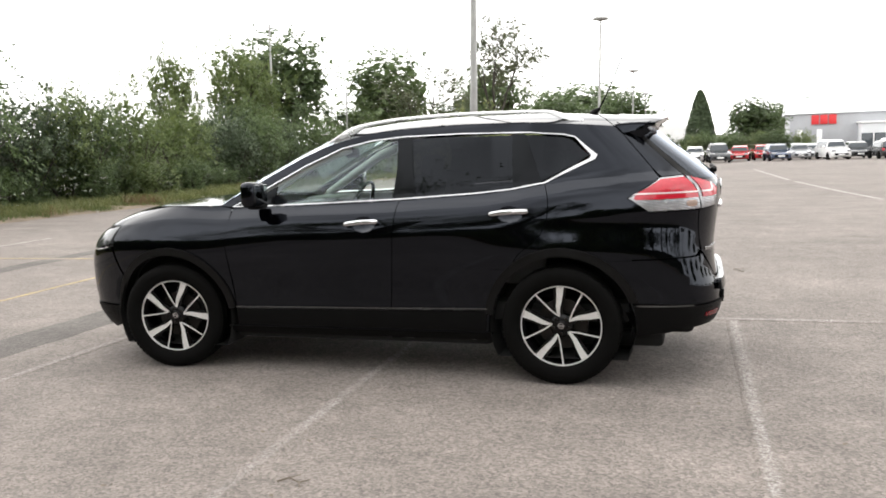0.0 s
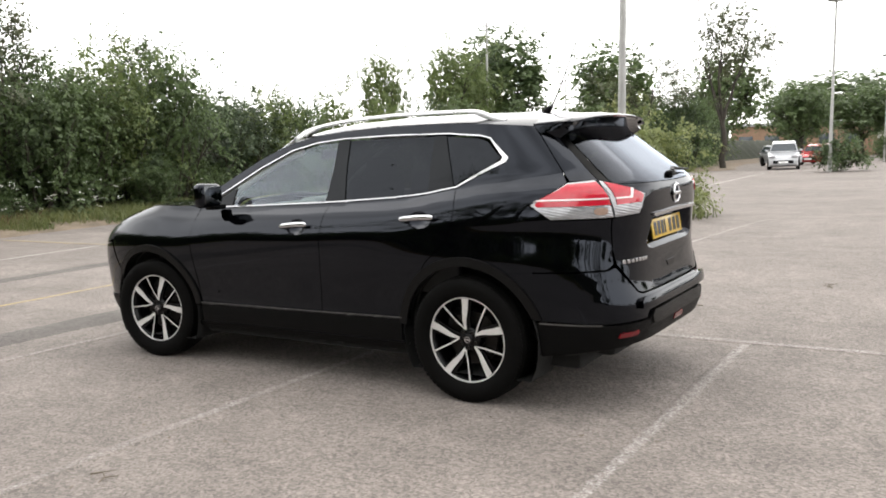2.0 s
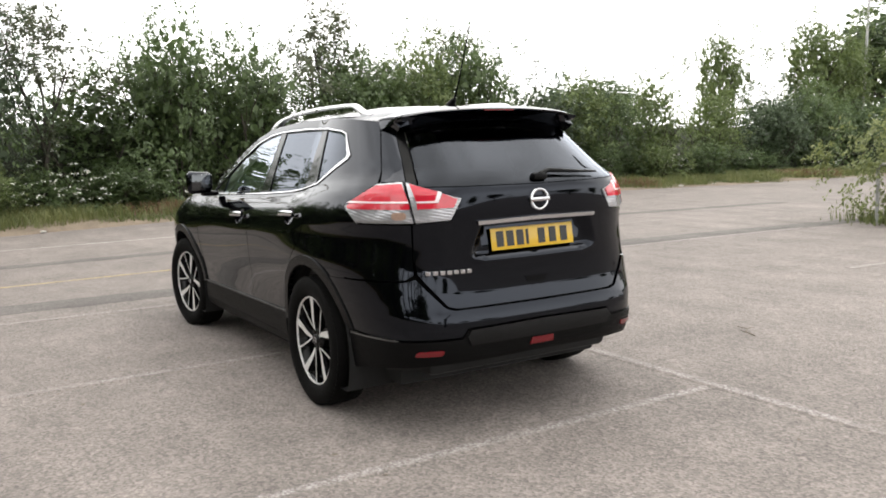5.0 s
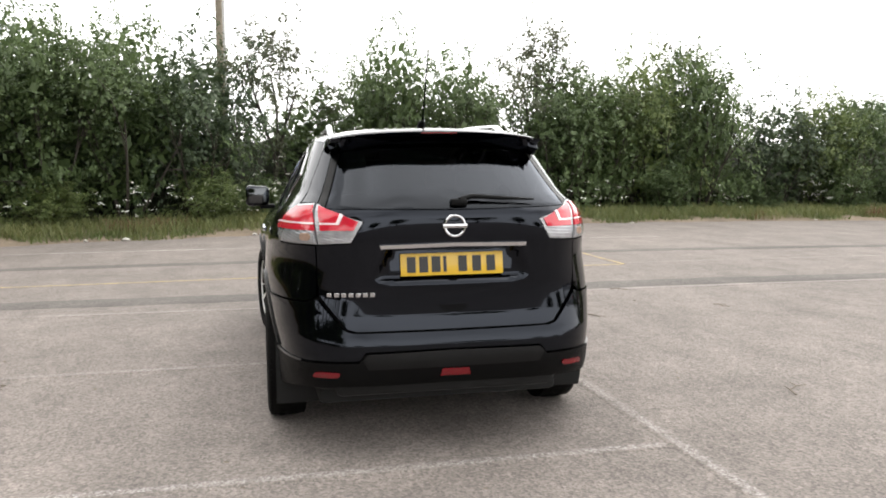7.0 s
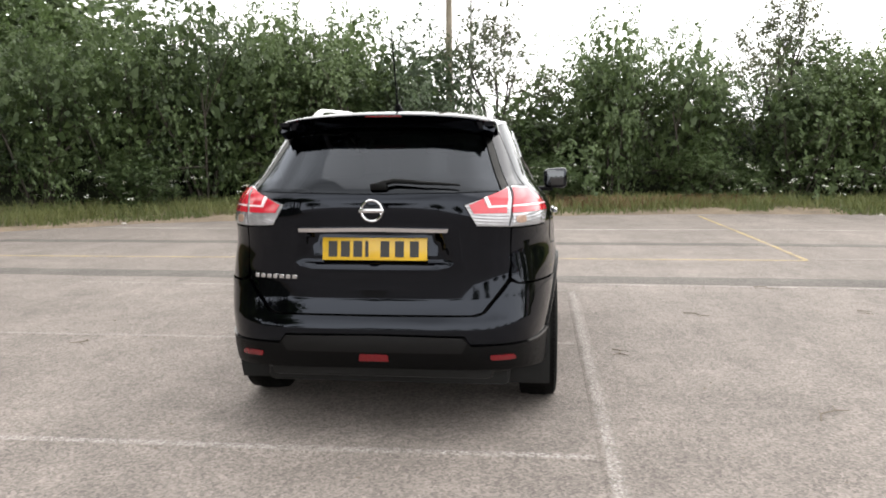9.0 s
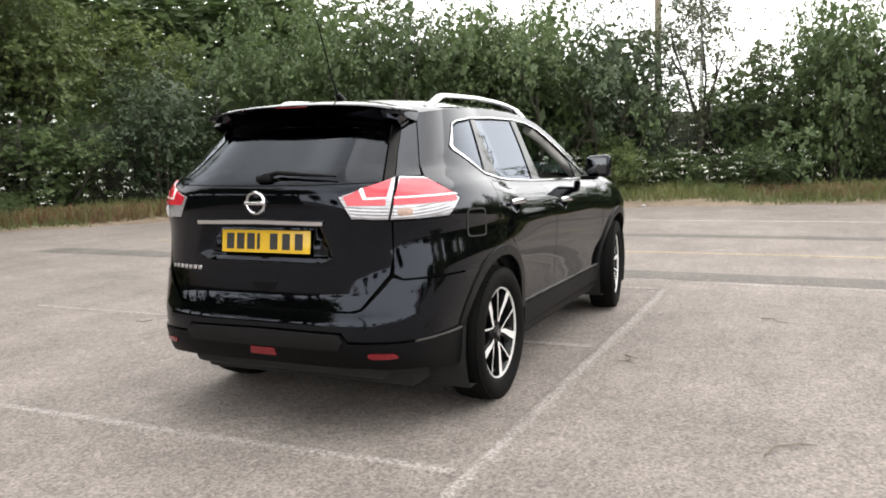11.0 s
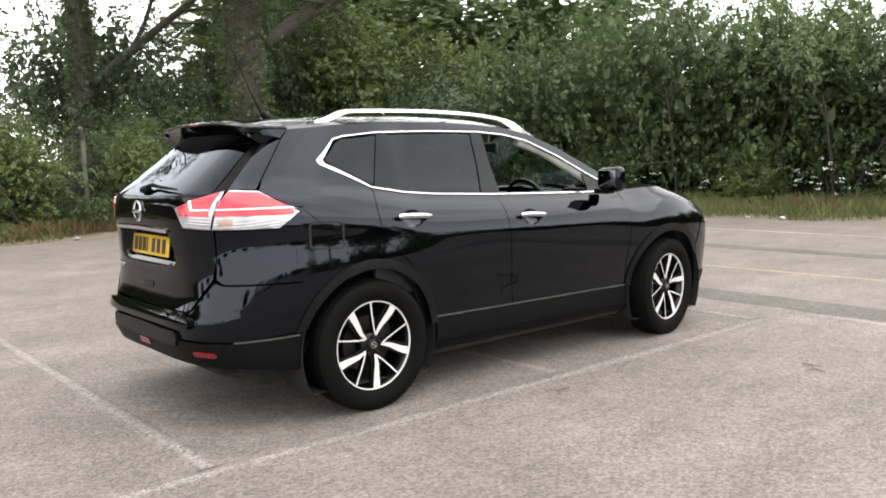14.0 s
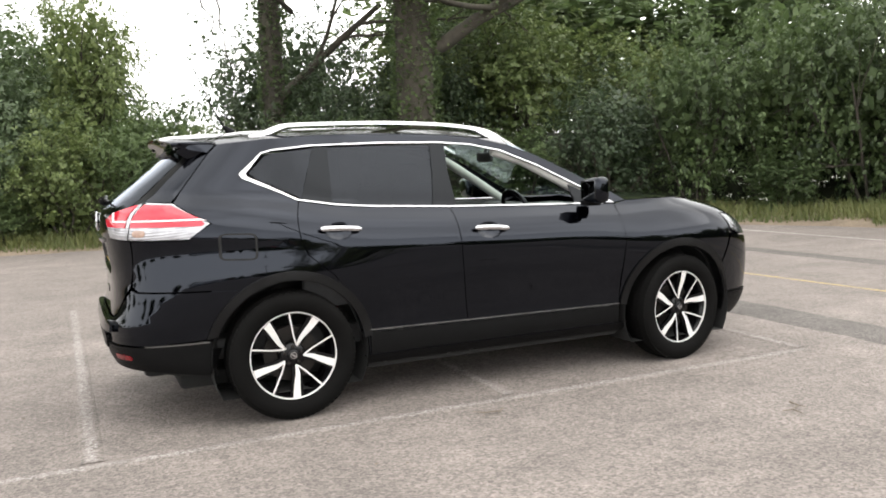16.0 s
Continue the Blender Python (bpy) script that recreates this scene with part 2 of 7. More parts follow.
M_band = material("black_window_band", (0.0012, 0.0012, 0.0013), 0.3, spec=0.10, fine=0.2)
M_amber = material("amber_indicator", (0.30, 0.20, 0.155), 0.2, coat=0.6, noise_amt=0.3, noise_scale=40)
M_guide = material("light_guide", (0.80, 0.68, 0.70), 0.15, coat=1.0, noise_amt=0.1)
M_plate = material("yellow_plate", (0.58, 0.36, 0.010), 0.35, coat=0.4, noise_amt=0.06, fine=0.03)
M_ink = material("black_ink", (0.012, 0.012, 0.012), 0.5, noise_amt=0.2)
M_seat = material("dark_seat_fabric", (0.02, 0.02, 0.021), 0.85, noise_amt=0.2, bump=0.3, bump_scale=300)
M_trim_light = material("pale_grey_trim", (0.42, 0.42, 0.40), 0.75, noise_amt=0.1, bump=0.1)
M_dash = material("dark_dash", (0.03, 0.03, 0.032), 0.6, noise_amt=0.2, bump=0.2, bump_scale=400)


def glass_material(name, tint, rough=0.0, clear=0.92, gloss=0.035, power=4.5):
    """Car glazing: a tinted see-through sheet with a gloss that grows towards grazing view."""
    m = bpy.data.materials.new(name)
    m.use_nodes = True
    nt = m.node_tree
    nt.nodes.remove(nt.nodes["Principled BSDF"])
    tr = nt.nodes.new("ShaderNodeBsdfTransparent")
    tr.inputs[0].default_value = (*[c * clear for c in tint], 1)
    gl = nt.nodes.new("ShaderNodeBsdfGlossy")
    gl.inputs["Roughness"].default_value = rough
    gl.inputs["Color"].default_value = (0.80, 0.86, 0.97, 1)
    lw = nt.nodes.new("ShaderNodeLayerWeight")
    pw = nt.nodes.new("ShaderNodeMath")
    pw.operation = "POWER"
    pw.inputs[1].default_value = power
    nt.links.new(lw.outputs["Facing"], pw.inputs[0])
    fr = nt.nodes.new("ShaderNodeMath")
    fr.operation = "MULTIPLY_ADD"
    fr.inputs[1].default_value = 0.9
    fr.inputs[2].default_value = gloss
    nt.links.new(pw.outputs[0], fr.inputs[0])
    mx = nt.nodes.new("ShaderNodeMixShader")
    nt.links.new(fr.outputs[0], mx.inputs[0])
    nt.links.new(tr.outputs[0], mx.inputs[1])
    nt.links.new(gl.outputs[0], mx.inputs[2])
    nt.links.new(mx.outputs[0], nt.nodes["Material Output"].inputs["Surface"])
    return m


M_glass = glass_material("green_tinted_glass", (0.80, 0.92, 0.87), gloss=0.05, power=2.7)
M_privacy = glass_material("privacy_glass", (0.025, 0.025, 0.027), 0.01, gloss=0.024)


# ---- building helpers ----
def link_mesh(name, bm, mat, parent=None, label="", smooth=None):
    me = bpy.data.meshes.new(name)
    bm.normal_update()
    bm.to_mesh(me)
    bm.free()
    for mt in (mat if isinstance(mat, (list, tuple)) else [mat]):
        me.materials.append(mt)
    if smooth is not None:
        for f in me.polygons:
            f.use_smooth = True
        if smooth < 180:
            me.set_sharp_from_angle(angle=radians(smooth))
    if "shell_normal" in me.attributes:
        # panels shade by the shell's own smooth curvature
        sn = np.zeros(len(me.vertices) * 3, np.float32)
        me.attributes["shell_normal"].data.foreach_get("vector", sn)
        sn = sn.reshape(-1, 3)
        vi = np.zeros(len(me.loops), np.int32)
        me.loops.foreach_get("vertex_index", vi)
        ln = sn[vi].copy()
        for f in me.polygons:
            a, b = f.loop_start, f.loop_start + f.loop_total
            if np.any(np.abs(sn[vi[a:b]]).sum(1) < 0.1):
                ln[a:b] = 0
        me.attributes.remove(me.attributes["shell_normal"])
        me.normals_split_custom_set(ln.tolist())
    ob = new(name, me)
    if parent is not None:
        ob.parent = parent
    if label:
        tagged(ob, label)
    return ob


def part(name, bm, mat, parent, label="", smooth=40):
    return link_mesh(name, bm, mat, parent, label, smooth)


def thing(name, label, category, group="", at=None, kind=""):
    ob = new(name)
    ob.empty_display_size = 0.2
    if at is not None:
        ob.matrix_world = at
    return tagged(ob, label, category, group, kind)


def pchip(pts):
    """A smooth monotone curve through (x, y) points, as a function."""
    xs = np.array([p[0] for p in pts], float)
    ys = np.array([p[1] for p in pts], float)
    h = np.diff(xs)
    d = np.diff(ys) / h
    m = np.zeros(len(xs))
    m[0], m[-1] = d[0], d[-1]
    for i in range(1, len(xs) - 1):
        if d[i - 1] * d[i] > 0:
            w1, w2 = 2 * h[i] + h[i - 1], h[i] + 2 * h[i - 1]
            m[i] = (w1 + w2) / (w1 / d[i - 1] + w2 / d[i])
    def f(x):
        if x <= xs[0]:
            return float(ys[0] + m[0] * (x - xs[0]))
        if x >= xs[-1]:
            return float(ys[-1] + m[-1] * (x - xs[-1]))
        i = int(np.searchsorted(xs, x)) - 1
        t = (x - xs[i]) / h[i]
        return float((1 + 2 * t) * (1 - t) ** 2 * ys[i] + t * (1 - t) ** 2 * h[i] * m[i]
                     + t * t * (3 - 2 * t) * ys[i + 1] + t * t * (t - 1) * h[i] * m[i + 1])
    return f


def smoothstep(a, b, x):
    t = min(1.0, max(0.0, (x - a) / (b - a)))
    return t * t * (3 - 2 * t)


def box(bm, c, size, rot=None, bevel=0.0, seg=2):
    """A box with rounded edges, added to bm."""
    m = Matrix.Translation(c) @ (rot.to_4x4() if rot is not None else Matrix()) @ Matrix.Diagonal((*size, 1))
    r = bmesh.ops.create_cube(bm, size=1.0, matrix=m)
    if bevel:
        edges = list({e for v in r["verts"] for e in v.link_edges})
        bmesh.ops.bevel(bm, geom=edges, offset=bevel, segments=seg, affect="EDGES", profile=0.5)


def tube(bm, pts, radii, n=8, cap=True):
    """A tapered tube along pts."""
    pts = [Vector(p) for p in pts]
    rings = []
    side = None
    for i, p in enumerate(pts):
        d = (pts[min(i + 1, len(pts) - 1)] - pts[max(i - 1, 0)]).normalized()
        if side is None:
            side = d.orthogonal().normalized()
        side = (side - d * side.dot(d)).normalized()
        up = d.cross(side)
        r = radii[i] if isinstance(radii, (list, tuple)) else radii
        rings.append([bm.verts.new(p + (side * math.cos(a) + up * math.sin(a)) * r) for a in (2 * math.pi * k / n for k in range(n))])
    for a, b in zip(rings, rings[1:]):
        for k in range(n):
            bm.faces.new((a[k], a[(k + 1) % n], b[(k + 1) % n], b[k]))
    if cap and n > 2:
        bm.faces.new(rings[0][::-1])
        bm.faces.new(rings[-1])


def lathe(bm, profile, n=48, axis="Y", centre=(0, 0, 0)):
    """A body of revolution about the Y axis through centre: profile of (y, radius)."""
    rings = []
    for y, r in profile:
        rings.append([bm.verts.new((centre[0] + r * math.cos(a), centre[1] + y, centre[2] + r * math.sin(a))) for a in (2 * math.pi * k / n for k in range(n))])
    for a, b in zip(rings, rings[1:]):
        for k in range(n):
            bm.faces.new((a[k], a[(k + 1) % n], b[(k + 1) % n], b[k]))


def fall(y):
    """The lot's gentle fall towards its far side."""
    t = max(0.0, y - 4.0)
    return -0.019 * t * t / (t + 4.0) if t < 400 else -7.5


# ---- ground ----
def edges_1d(lo, hi, near, step):
    out = list(np.arange(-near, near + 0.01, step))
    v, s = near, step
    while v < hi:
        s *= 1.35
        v += s
        out.append(v)
    v, s = -near, step
    while v > lo:
        s *= 1.35
        v -= s
        out.insert(0, v)
    return out


gx = edges_1d(-1600, 1600, 24, 2.0)
gy = edges_1d(-1600, 1600, 30, 2.0)
bm = bmesh.new()
gv = [[bm.verts.new((x, y, fall(y))) for x in gx] for y in gy]
for j in range(len(gy) - 1):
    for i in range(len(gx) - 1):
        bm.faces.new((gv[j][i], gv[j][i + 1], gv[j + 1][i + 1], gv[j + 1][i]))
tagged(link_mesh("ground", bm, M_asphalt, smooth=180), "weathered pinkish-grey tarmac of the car park", "ground", kind="structure")


def strip(name, pts, width, mat, label, z=0.004):
    """A painted line along pts, lying on the tarmac."""
    bm = bmesh.new()
    rng = random.Random(len(name) + int(pts[0][0] * 10))
    dense = []
    for (x0, y0), (x1, y1) in zip(pts, pts[1:]):
        n = max(2, int(math.hypot(x1 - x0, y1 - y0) / 0.25))
        dense += [(x0 + (x1 - x0) * i / n, y0 + (y1 - y0) * i / n) for i in range(n + (1 if (x1, y1) == pts[-1] else 0))]
    vs = []
    for i, (x, y) in enumerate(dense):
        a, b = dense[max(0, i - 1)], dense[min(len(dense) - 1, i + 1)]
        d = Vector((b[0] - a[0], b[1] - a[1])).normalized()
        nx, ny = -d.y, d.x
        w0, w1 = width * 0.6 * rng.uniform(0.9, 1.08), width * 0.6 * rng.uniform(0.9, 1.08)
        vs.append((bm.verts.new((x + nx * w0, y + ny * w0, fall(y) + z)), bm.verts.new((x - nx * w1, y - ny * w1, fall(y) + z))))
    lay = bm.loops.layers.uv.new("across")
    for a, b in zip(vs, vs[1:]):
        f = bm.faces.new((a[0], a[1], b[1], b[0]))
        for l, u in zip(f.loops, (0, 1, 1, 0)):
            l[lay].uv = (u, 0.5)
    # thin sloping borders down to the tarmac
    for side, u in ((0, 0), (1, 1)):
        low = []
        for v in vs:
            o = (v[side].co - v[1 - side].co).normalized() * 0.012
            low.append(bm.verts.new(v[side].co + o - Vector((0, 0, z + 0.001))))
        for i in range(len(vs) - 1):
            f = bm.faces.new((vs[i][side], vs[i + 1][side], low[i + 1], low[i]))
            for l in f.loops:
                l[lay].uv = (u, 0.5)
    bmesh.ops.recalc_face_normals(bm, faces=bm.faces)
    if sum(f.normal.z for f in bm.faces) < 0:
        bmesh.ops.reverse_faces(bm, faces=bm.faces)
    return tagged(link_mesh(name, bm, mat, smooth=180), label, "road marking", kind="structure")


WL = "worn white parking bay line on tarmac"
strip("bay_line", [(-2.27, 1.132), (0.1, 1.135), (2.43, 1.14), (4.7, 1.15), (7.1, 1.16)], 0.08, M_white_line, WL)
strip("bay_line", [(2.43, 1.07), (2.44, -1.0), (2.46, -4.2)], 0.08, M_white_line, WL, 0.005)
strip("bay_line", [(0.10, 1.06), (0.10, -1.0), (0.13, -4.2)], 0.08, M_white_line, WL, 0.005)
strip("bay_line", [(-2.26, 1.07), (-2.36, -1.0), (-2.46, -4.2)], 0.08, M_white_line, WL, 0.005)
strip("yellow_line", [(-4.62, -7.2), (-4.72, -3.0), (-4.86, 0.8), (-4.90, 4.21)], 0.09, M_yellow_line, "worn yellow line painted on tarmac")
strip("yellow_line", [(-4.95, 4.21), (-8.5, 4.22), (-12.4, 4.20)], 0.09, M_yellow_line, "worn yellow line painted on tarmac", 0.005)
strip("lane_line", [(-8.9, -7.4), (-8.9, -3.0), (-9.0, 1.2), (-9.3, 7.0)], 0.10, M_far_line, "white lane line on tarmac")
strip("lane_line", [(-2.72, 1.4), (-2.66, 4.3), (-2.72, 9.0)], 0.10, M_white_line, WL)
strip("lane_line", [(-5.05, 4.35), (-5.1, 6.0), (-5.3, 9.5)], 0.09, M_white_line, WL)
strip("lane_line", [(0.32, 5.6), (0.36, 7.5), (0.5, 10.5)], 0.10, M_white_line, WL)
strip("lane_line", [(6.2, 15.0), (5.9, 19.0), (5.55, 26.0)], 0.14, M_far_line, "white lane line on tarmac")
strip("lane_line", [(5.5, 27.5), (5.4, 45.0)], 0.14, M_far_line, "white lane line on tarmac")
strip("lane_line", [(-4.3, 22.0), (-5.8, 40.0)], 0.12, M_far_line, "white lane line on tarmac")
strip("tarmac_seam", [(-3.25, -8.0), (-3.15, -2.0), (-3.05, 3.0), (-2.95, 12.0)], 0.42, M_dark_patch, "darker tarmac seam across the lot", 0.003)
strip("tarmac_seam", [(-6.6, -8.0), (-6.7, 0.0), (-6.9, 14.0)], 0.30, M_dark_patch, "darker tarmac seam across the lot", 0.003)

# ---- verge ----
EDGE = [(34, -13.4), (8, -12.9), (3.8, -12.3), (0.5, -11.8), (-2.2, -11.6), (-4.8, -11.6), (-7.7, -9.3), (-10.0, -7.0), (-11.0, -4.5), (-11.7, -1.5),
        (-12.5, 1.5), (-13.1, 5), (-13.7, 9), (-13.9, 15), (-14.2, 22), (-15.6, 30), (-16.4, 36), (-14.5, 42), (-10.8, 44.5), (-9.3, 48.5), (-11.0, 55), (-13.0, 66), (-14.0, 85), (-14.0, 110)]


def along(step):
    """Places along the verge's edge: (x, y), outward normal."""
    out = []
    for (x0, y0), (x1, y1) in zip(EDGE, EDGE[1:]):
        d = Vector((x1 - x0, y1 - y0))
        n = max(1, round(d.length / step))
        for i in range(n):
            out.append((x0 + d.x * i / n, y0 + d.y * i / n))
    res = []
    for i, (x, y) in enumerate(out):
        a, b = out[max(0, i - 3)], out[min(len(out) - 1, i + 3)]
        d = Vector((b[0] - a[0], b[1] - a[1])).normalized()
        res.append((x, y, -d.y, d.x))
    return res


def outward(x, y, nx, ny):
    if (x + nx - 2) ** 2 + (y + ny - 8) ** 2 < (x - 2) ** 2 + (y - 8) ** 2:
        return -nx, -ny
    return nx, ny


VERGE = along(0.5)
bm = bmesh.new()
rng = random.Random(3)
prev = None
for x, y, nx, ny in VERGE:
    nx, ny = outward(x, y, nx, ny)
    row = []
    for d, h in ((-0.12, -0.02), (0.08, 0.035), (0.6, 0.09), (1.6, 0.13), (3.2, 0.2), (7.0, 0.35), (30.0, 0.5)):
        j = rng.uniform(-0.12, 0.12) if d < 1 else 0
        row.append(bm.verts.new((x + nx * (d + j), y + ny * (d + j), fall(y) + h + (rng.uniform(-0.02, 0.02) if d > 0.3 else 0))))
    if prev:
        for k in range(len(row) - 1):
            bm.faces.new((prev[k], prev[k + 1], row[k + 1], row[k]))
    prev = row
bmesh.ops.recalc_face_normals(bm, faces=bm.faces)
tagged(link_mesh("verge", bm, M_soil, smooth=180), "strip of bare soil and litter under the roadside grass", "verge", kind="structure")


# ---- the car ----
# One smooth shell: s runs along the side (s = x for |s| < 0.9), then round the corners to the middle of nose and tail; z is the height.
W_REF = pchip([(0.16, 0.76), (0.22, 0.81), (0.30, 0.842), (0.38, 0.848), (0.46, 0.846), (0.55, 0.850), (0.65, 0.861), (0.75, 0.873),
               (0.87, 0.882), (0.925, 0.884), (0.955, 0.878), (1.01, 0.860), (1.065, 0.832), (1.11, 0.788), (1.14, 0.762), (1.20, 0.737), (1.30, 0.694), (1.40, 0.650),
               (1.50, 0.605), (1.54, 0.586), (1.58, 0.565), (1.605, 0.549), (1.64, 0.50)])
_zs = np.linspace(0.1, 1.72, 811)
_ws = np.array([W_REF(z) for z in _zs])
_kr = np.exp(-0.5 * (np.arange(-30, 31) / 9.0) ** 2)
_wsm = np.convolve(np.pad(_ws, 30, mode="reflect", reflect_type="odd"), _kr / _kr.sum(), mode="valid")


def W_SIDE(z):
    """Half width of the body by height, smoothed."""
    return float(np.interp(z, _zs, _wsm))


BELT = pchip([(-2.4, 0.972), (-2.1, 1.008), (-1.8, 1.076), (-1.4, 1.112), (-1.0, 1.096), (-0.7, 1.108), (0.0, 1.125), (0.33, 1.14), (0.9, 1.172),
              (1.26, 1.225), (1.6, 1.272), (1.9, 1.295), (2.4, 1.30)])
X_REAR = pchip([(0.16, 2.05), (0.25, 2.16), (0.33, 2.235), (0.42, 2.280), (0.50, 2.292), (0.57, 2.288), (0.63, 2.268), (0.70, 2.254), (0.80, 2.250),
                (0.90, 2.262), (1.0, 2.276), (1.1, 2.286), (1.18, 2.284), (1.22, 2.266), (1.30, 2.175), (1.40, 2.045), (1.50, 1.918), (1.60, 1.79)])
X_FRONT = pchip([(0.16, 2.02), (0.22, 2.12), (0.30, 2.20), (0.40, 2.255), (0.55, 2.275), (0.70, 2.262), (0.80, 2.235), (0.90, 2.175), (0.95, 2.12), (1.0, 2.04), (1.05, 1.91), (1.1, 1.72)])
S_END = 0.9 + 0.9 * math.pi / 2


def half_width(s, z):
    zr = z - (BELT(s) - 1.14) * smoothstep(0.55, 1.02, z)
    w = W_SIDE(zr)
    # haunches swell a little over the wheels
    for c in (-1.3525, 1.3525):
        w += 0.026 * math.exp(-((s - c) / 0.52) ** 2) * smoothstep(0.35, 0.7, z) * (1 - smoothstep(0.80, 1.00, z))
    return w


def skin_raw(s, z):
    if -0.9 <= s <= 0.9:
        return Vector((s, -half_width(s, z), z))
    sign = 1 if s > 0 else -1
    al = min((abs(s) - 0.9) / 0.9, math.pi / 2)
    w = half_width(s, z)
    a = (X_REAR(z) if s > 0 else X_FRONT(z)) - 0.9
    n = 4.0 + 1.2 * (1 - smoothstep(0.60, 1.02, z)) if s > 0 else 4.2
    r = ((math.sin(al) / a) ** n + (max(1e-6, math.cos(al)) / w) ** n) ** (-1 / n)
    return Vector((sign * (0.9 + r * math.sin(al)), -r * math.cos(al), z))


def skin(s, z, off=0.0):
    p = skin_raw(s, z)
    if off:
        e = 0.004
        s0 = min(max(s, -S_END + 2 * e), S_END - 2 * e)
        du = skin_raw(s0 + e, z) - skin_raw(s0 - e, z)
        dv = skin_raw(s, z + e) - skin_raw(s, z - e)
        n = du.cross(dv).normalized()
        if abs(s) > S_END - 0.01:
            n.y = 0
            n.normalize()
        p = p + n * off
    return p


def X(x, z):
    """The shell's coordinates of the side point at x."""
    if abs(x) <= 0.9:
        return (x, z)
    lo, hi = 0.9, S_END
    for _ in range(40):
        mid = (lo + hi) / 2
        if abs(skin_raw(math.copysign(mid, x), z).x) < abs(x):
            lo = mid
        else:
            hi = mid
    return (math.copysign(lo, x), z)


def Y(y, z, sign=1):
    """The shell's coordinates of the rear (or front) point at distance y from the middle."""
    lo, hi = 0.9, S_END
    for _ in range(40):
        mid = (lo + hi) / 2
        if -skin_raw(sign * mid, z).y > y:
            lo = mid
        else:
            hi = mid
    return (sign * lo, z)


def inside(p, poly):
    x, y = p
    c = False
    j = len(poly) - 1
    for i in range(len(poly)):
        xi, yi = poly[i]
        xj, yj = poly[j]
        if (yi > y) != (yj > y) and x < (xj - xi) * (y - yi) / (yj - yi) + xi:
            c = not c
        j = i
    return c


def area(poly):
    return 0.5 * sum(poly[i - 1][0] * poly[i][1] - poly[i][0] * poly[i - 1][1] for i in range(len(poly)))


def shrink(poly, d):
    """The outline drawn in by d on all sides."""
    s = 1 if area(poly) > 0 else -1
    out = []
    n = len(poly)
    for i in range(n):
        p0, p1, p2 = Vector(poly[i - 1]), Vector(poly[i]), Vector(poly[(i + 1) % n])
        d1, d2 = (p1 - p0), (p2 - p1)
        if d1.length < 1e-6 or d2.length < 1e-6:
            out.append(tuple(p1))
            continue
        d1.normalize()
        d2.normalize()
        n1, n2 = Vector((-d1.y, d1.x)) * s, Vector((-d2.y, d2.x)) * s
        b = n1 + n2
        k = b.length_squared
        b = b * (2 * d / k) if k > 0.15 else n1 * d
        if b.length > 3 * abs(d):
            b = b.normalized() * 3 * abs(d)
        out.append((p1.x + b.x, p1.y + b.y))
    return out


def rounded(poly, r, n=4):
    """The outline with its corners rounded off by about r."""
    out = []
    m = len(poly)
    for i in range(m):
        p0, p1, p2 = Vector(poly[i - 1]), Vector(poly[i]), Vector(poly[(i + 1) % m])
        a = p1 + (p0 - p1) * min(0.45, r / max(1e-6, (p0 - p1).length))
        b = p1 + (p2 - p1) * min(0.45, r / max(1e-6, (p2 - p1).length))
        for k in range(n + 1):
            t = k / n
            q = a * (1 - t) ** 2 + p1 * 2 * t * (1 - t) + b * t * t
            out.append((q.x, q.y))
    return out


def dense_loop(poly, step):
    out = []
    n = len(poly)
    for i in range(n):
        a, b = Vector(poly[i]), Vector(poly[(i + 1) % n])
        k = max(1, math.ceil((b - a).length / step))
        out += [tuple(a.lerp(b, j / k)) for j in range(k)]
    return out


from mathutils.geometry import delaunay_2d_cdt


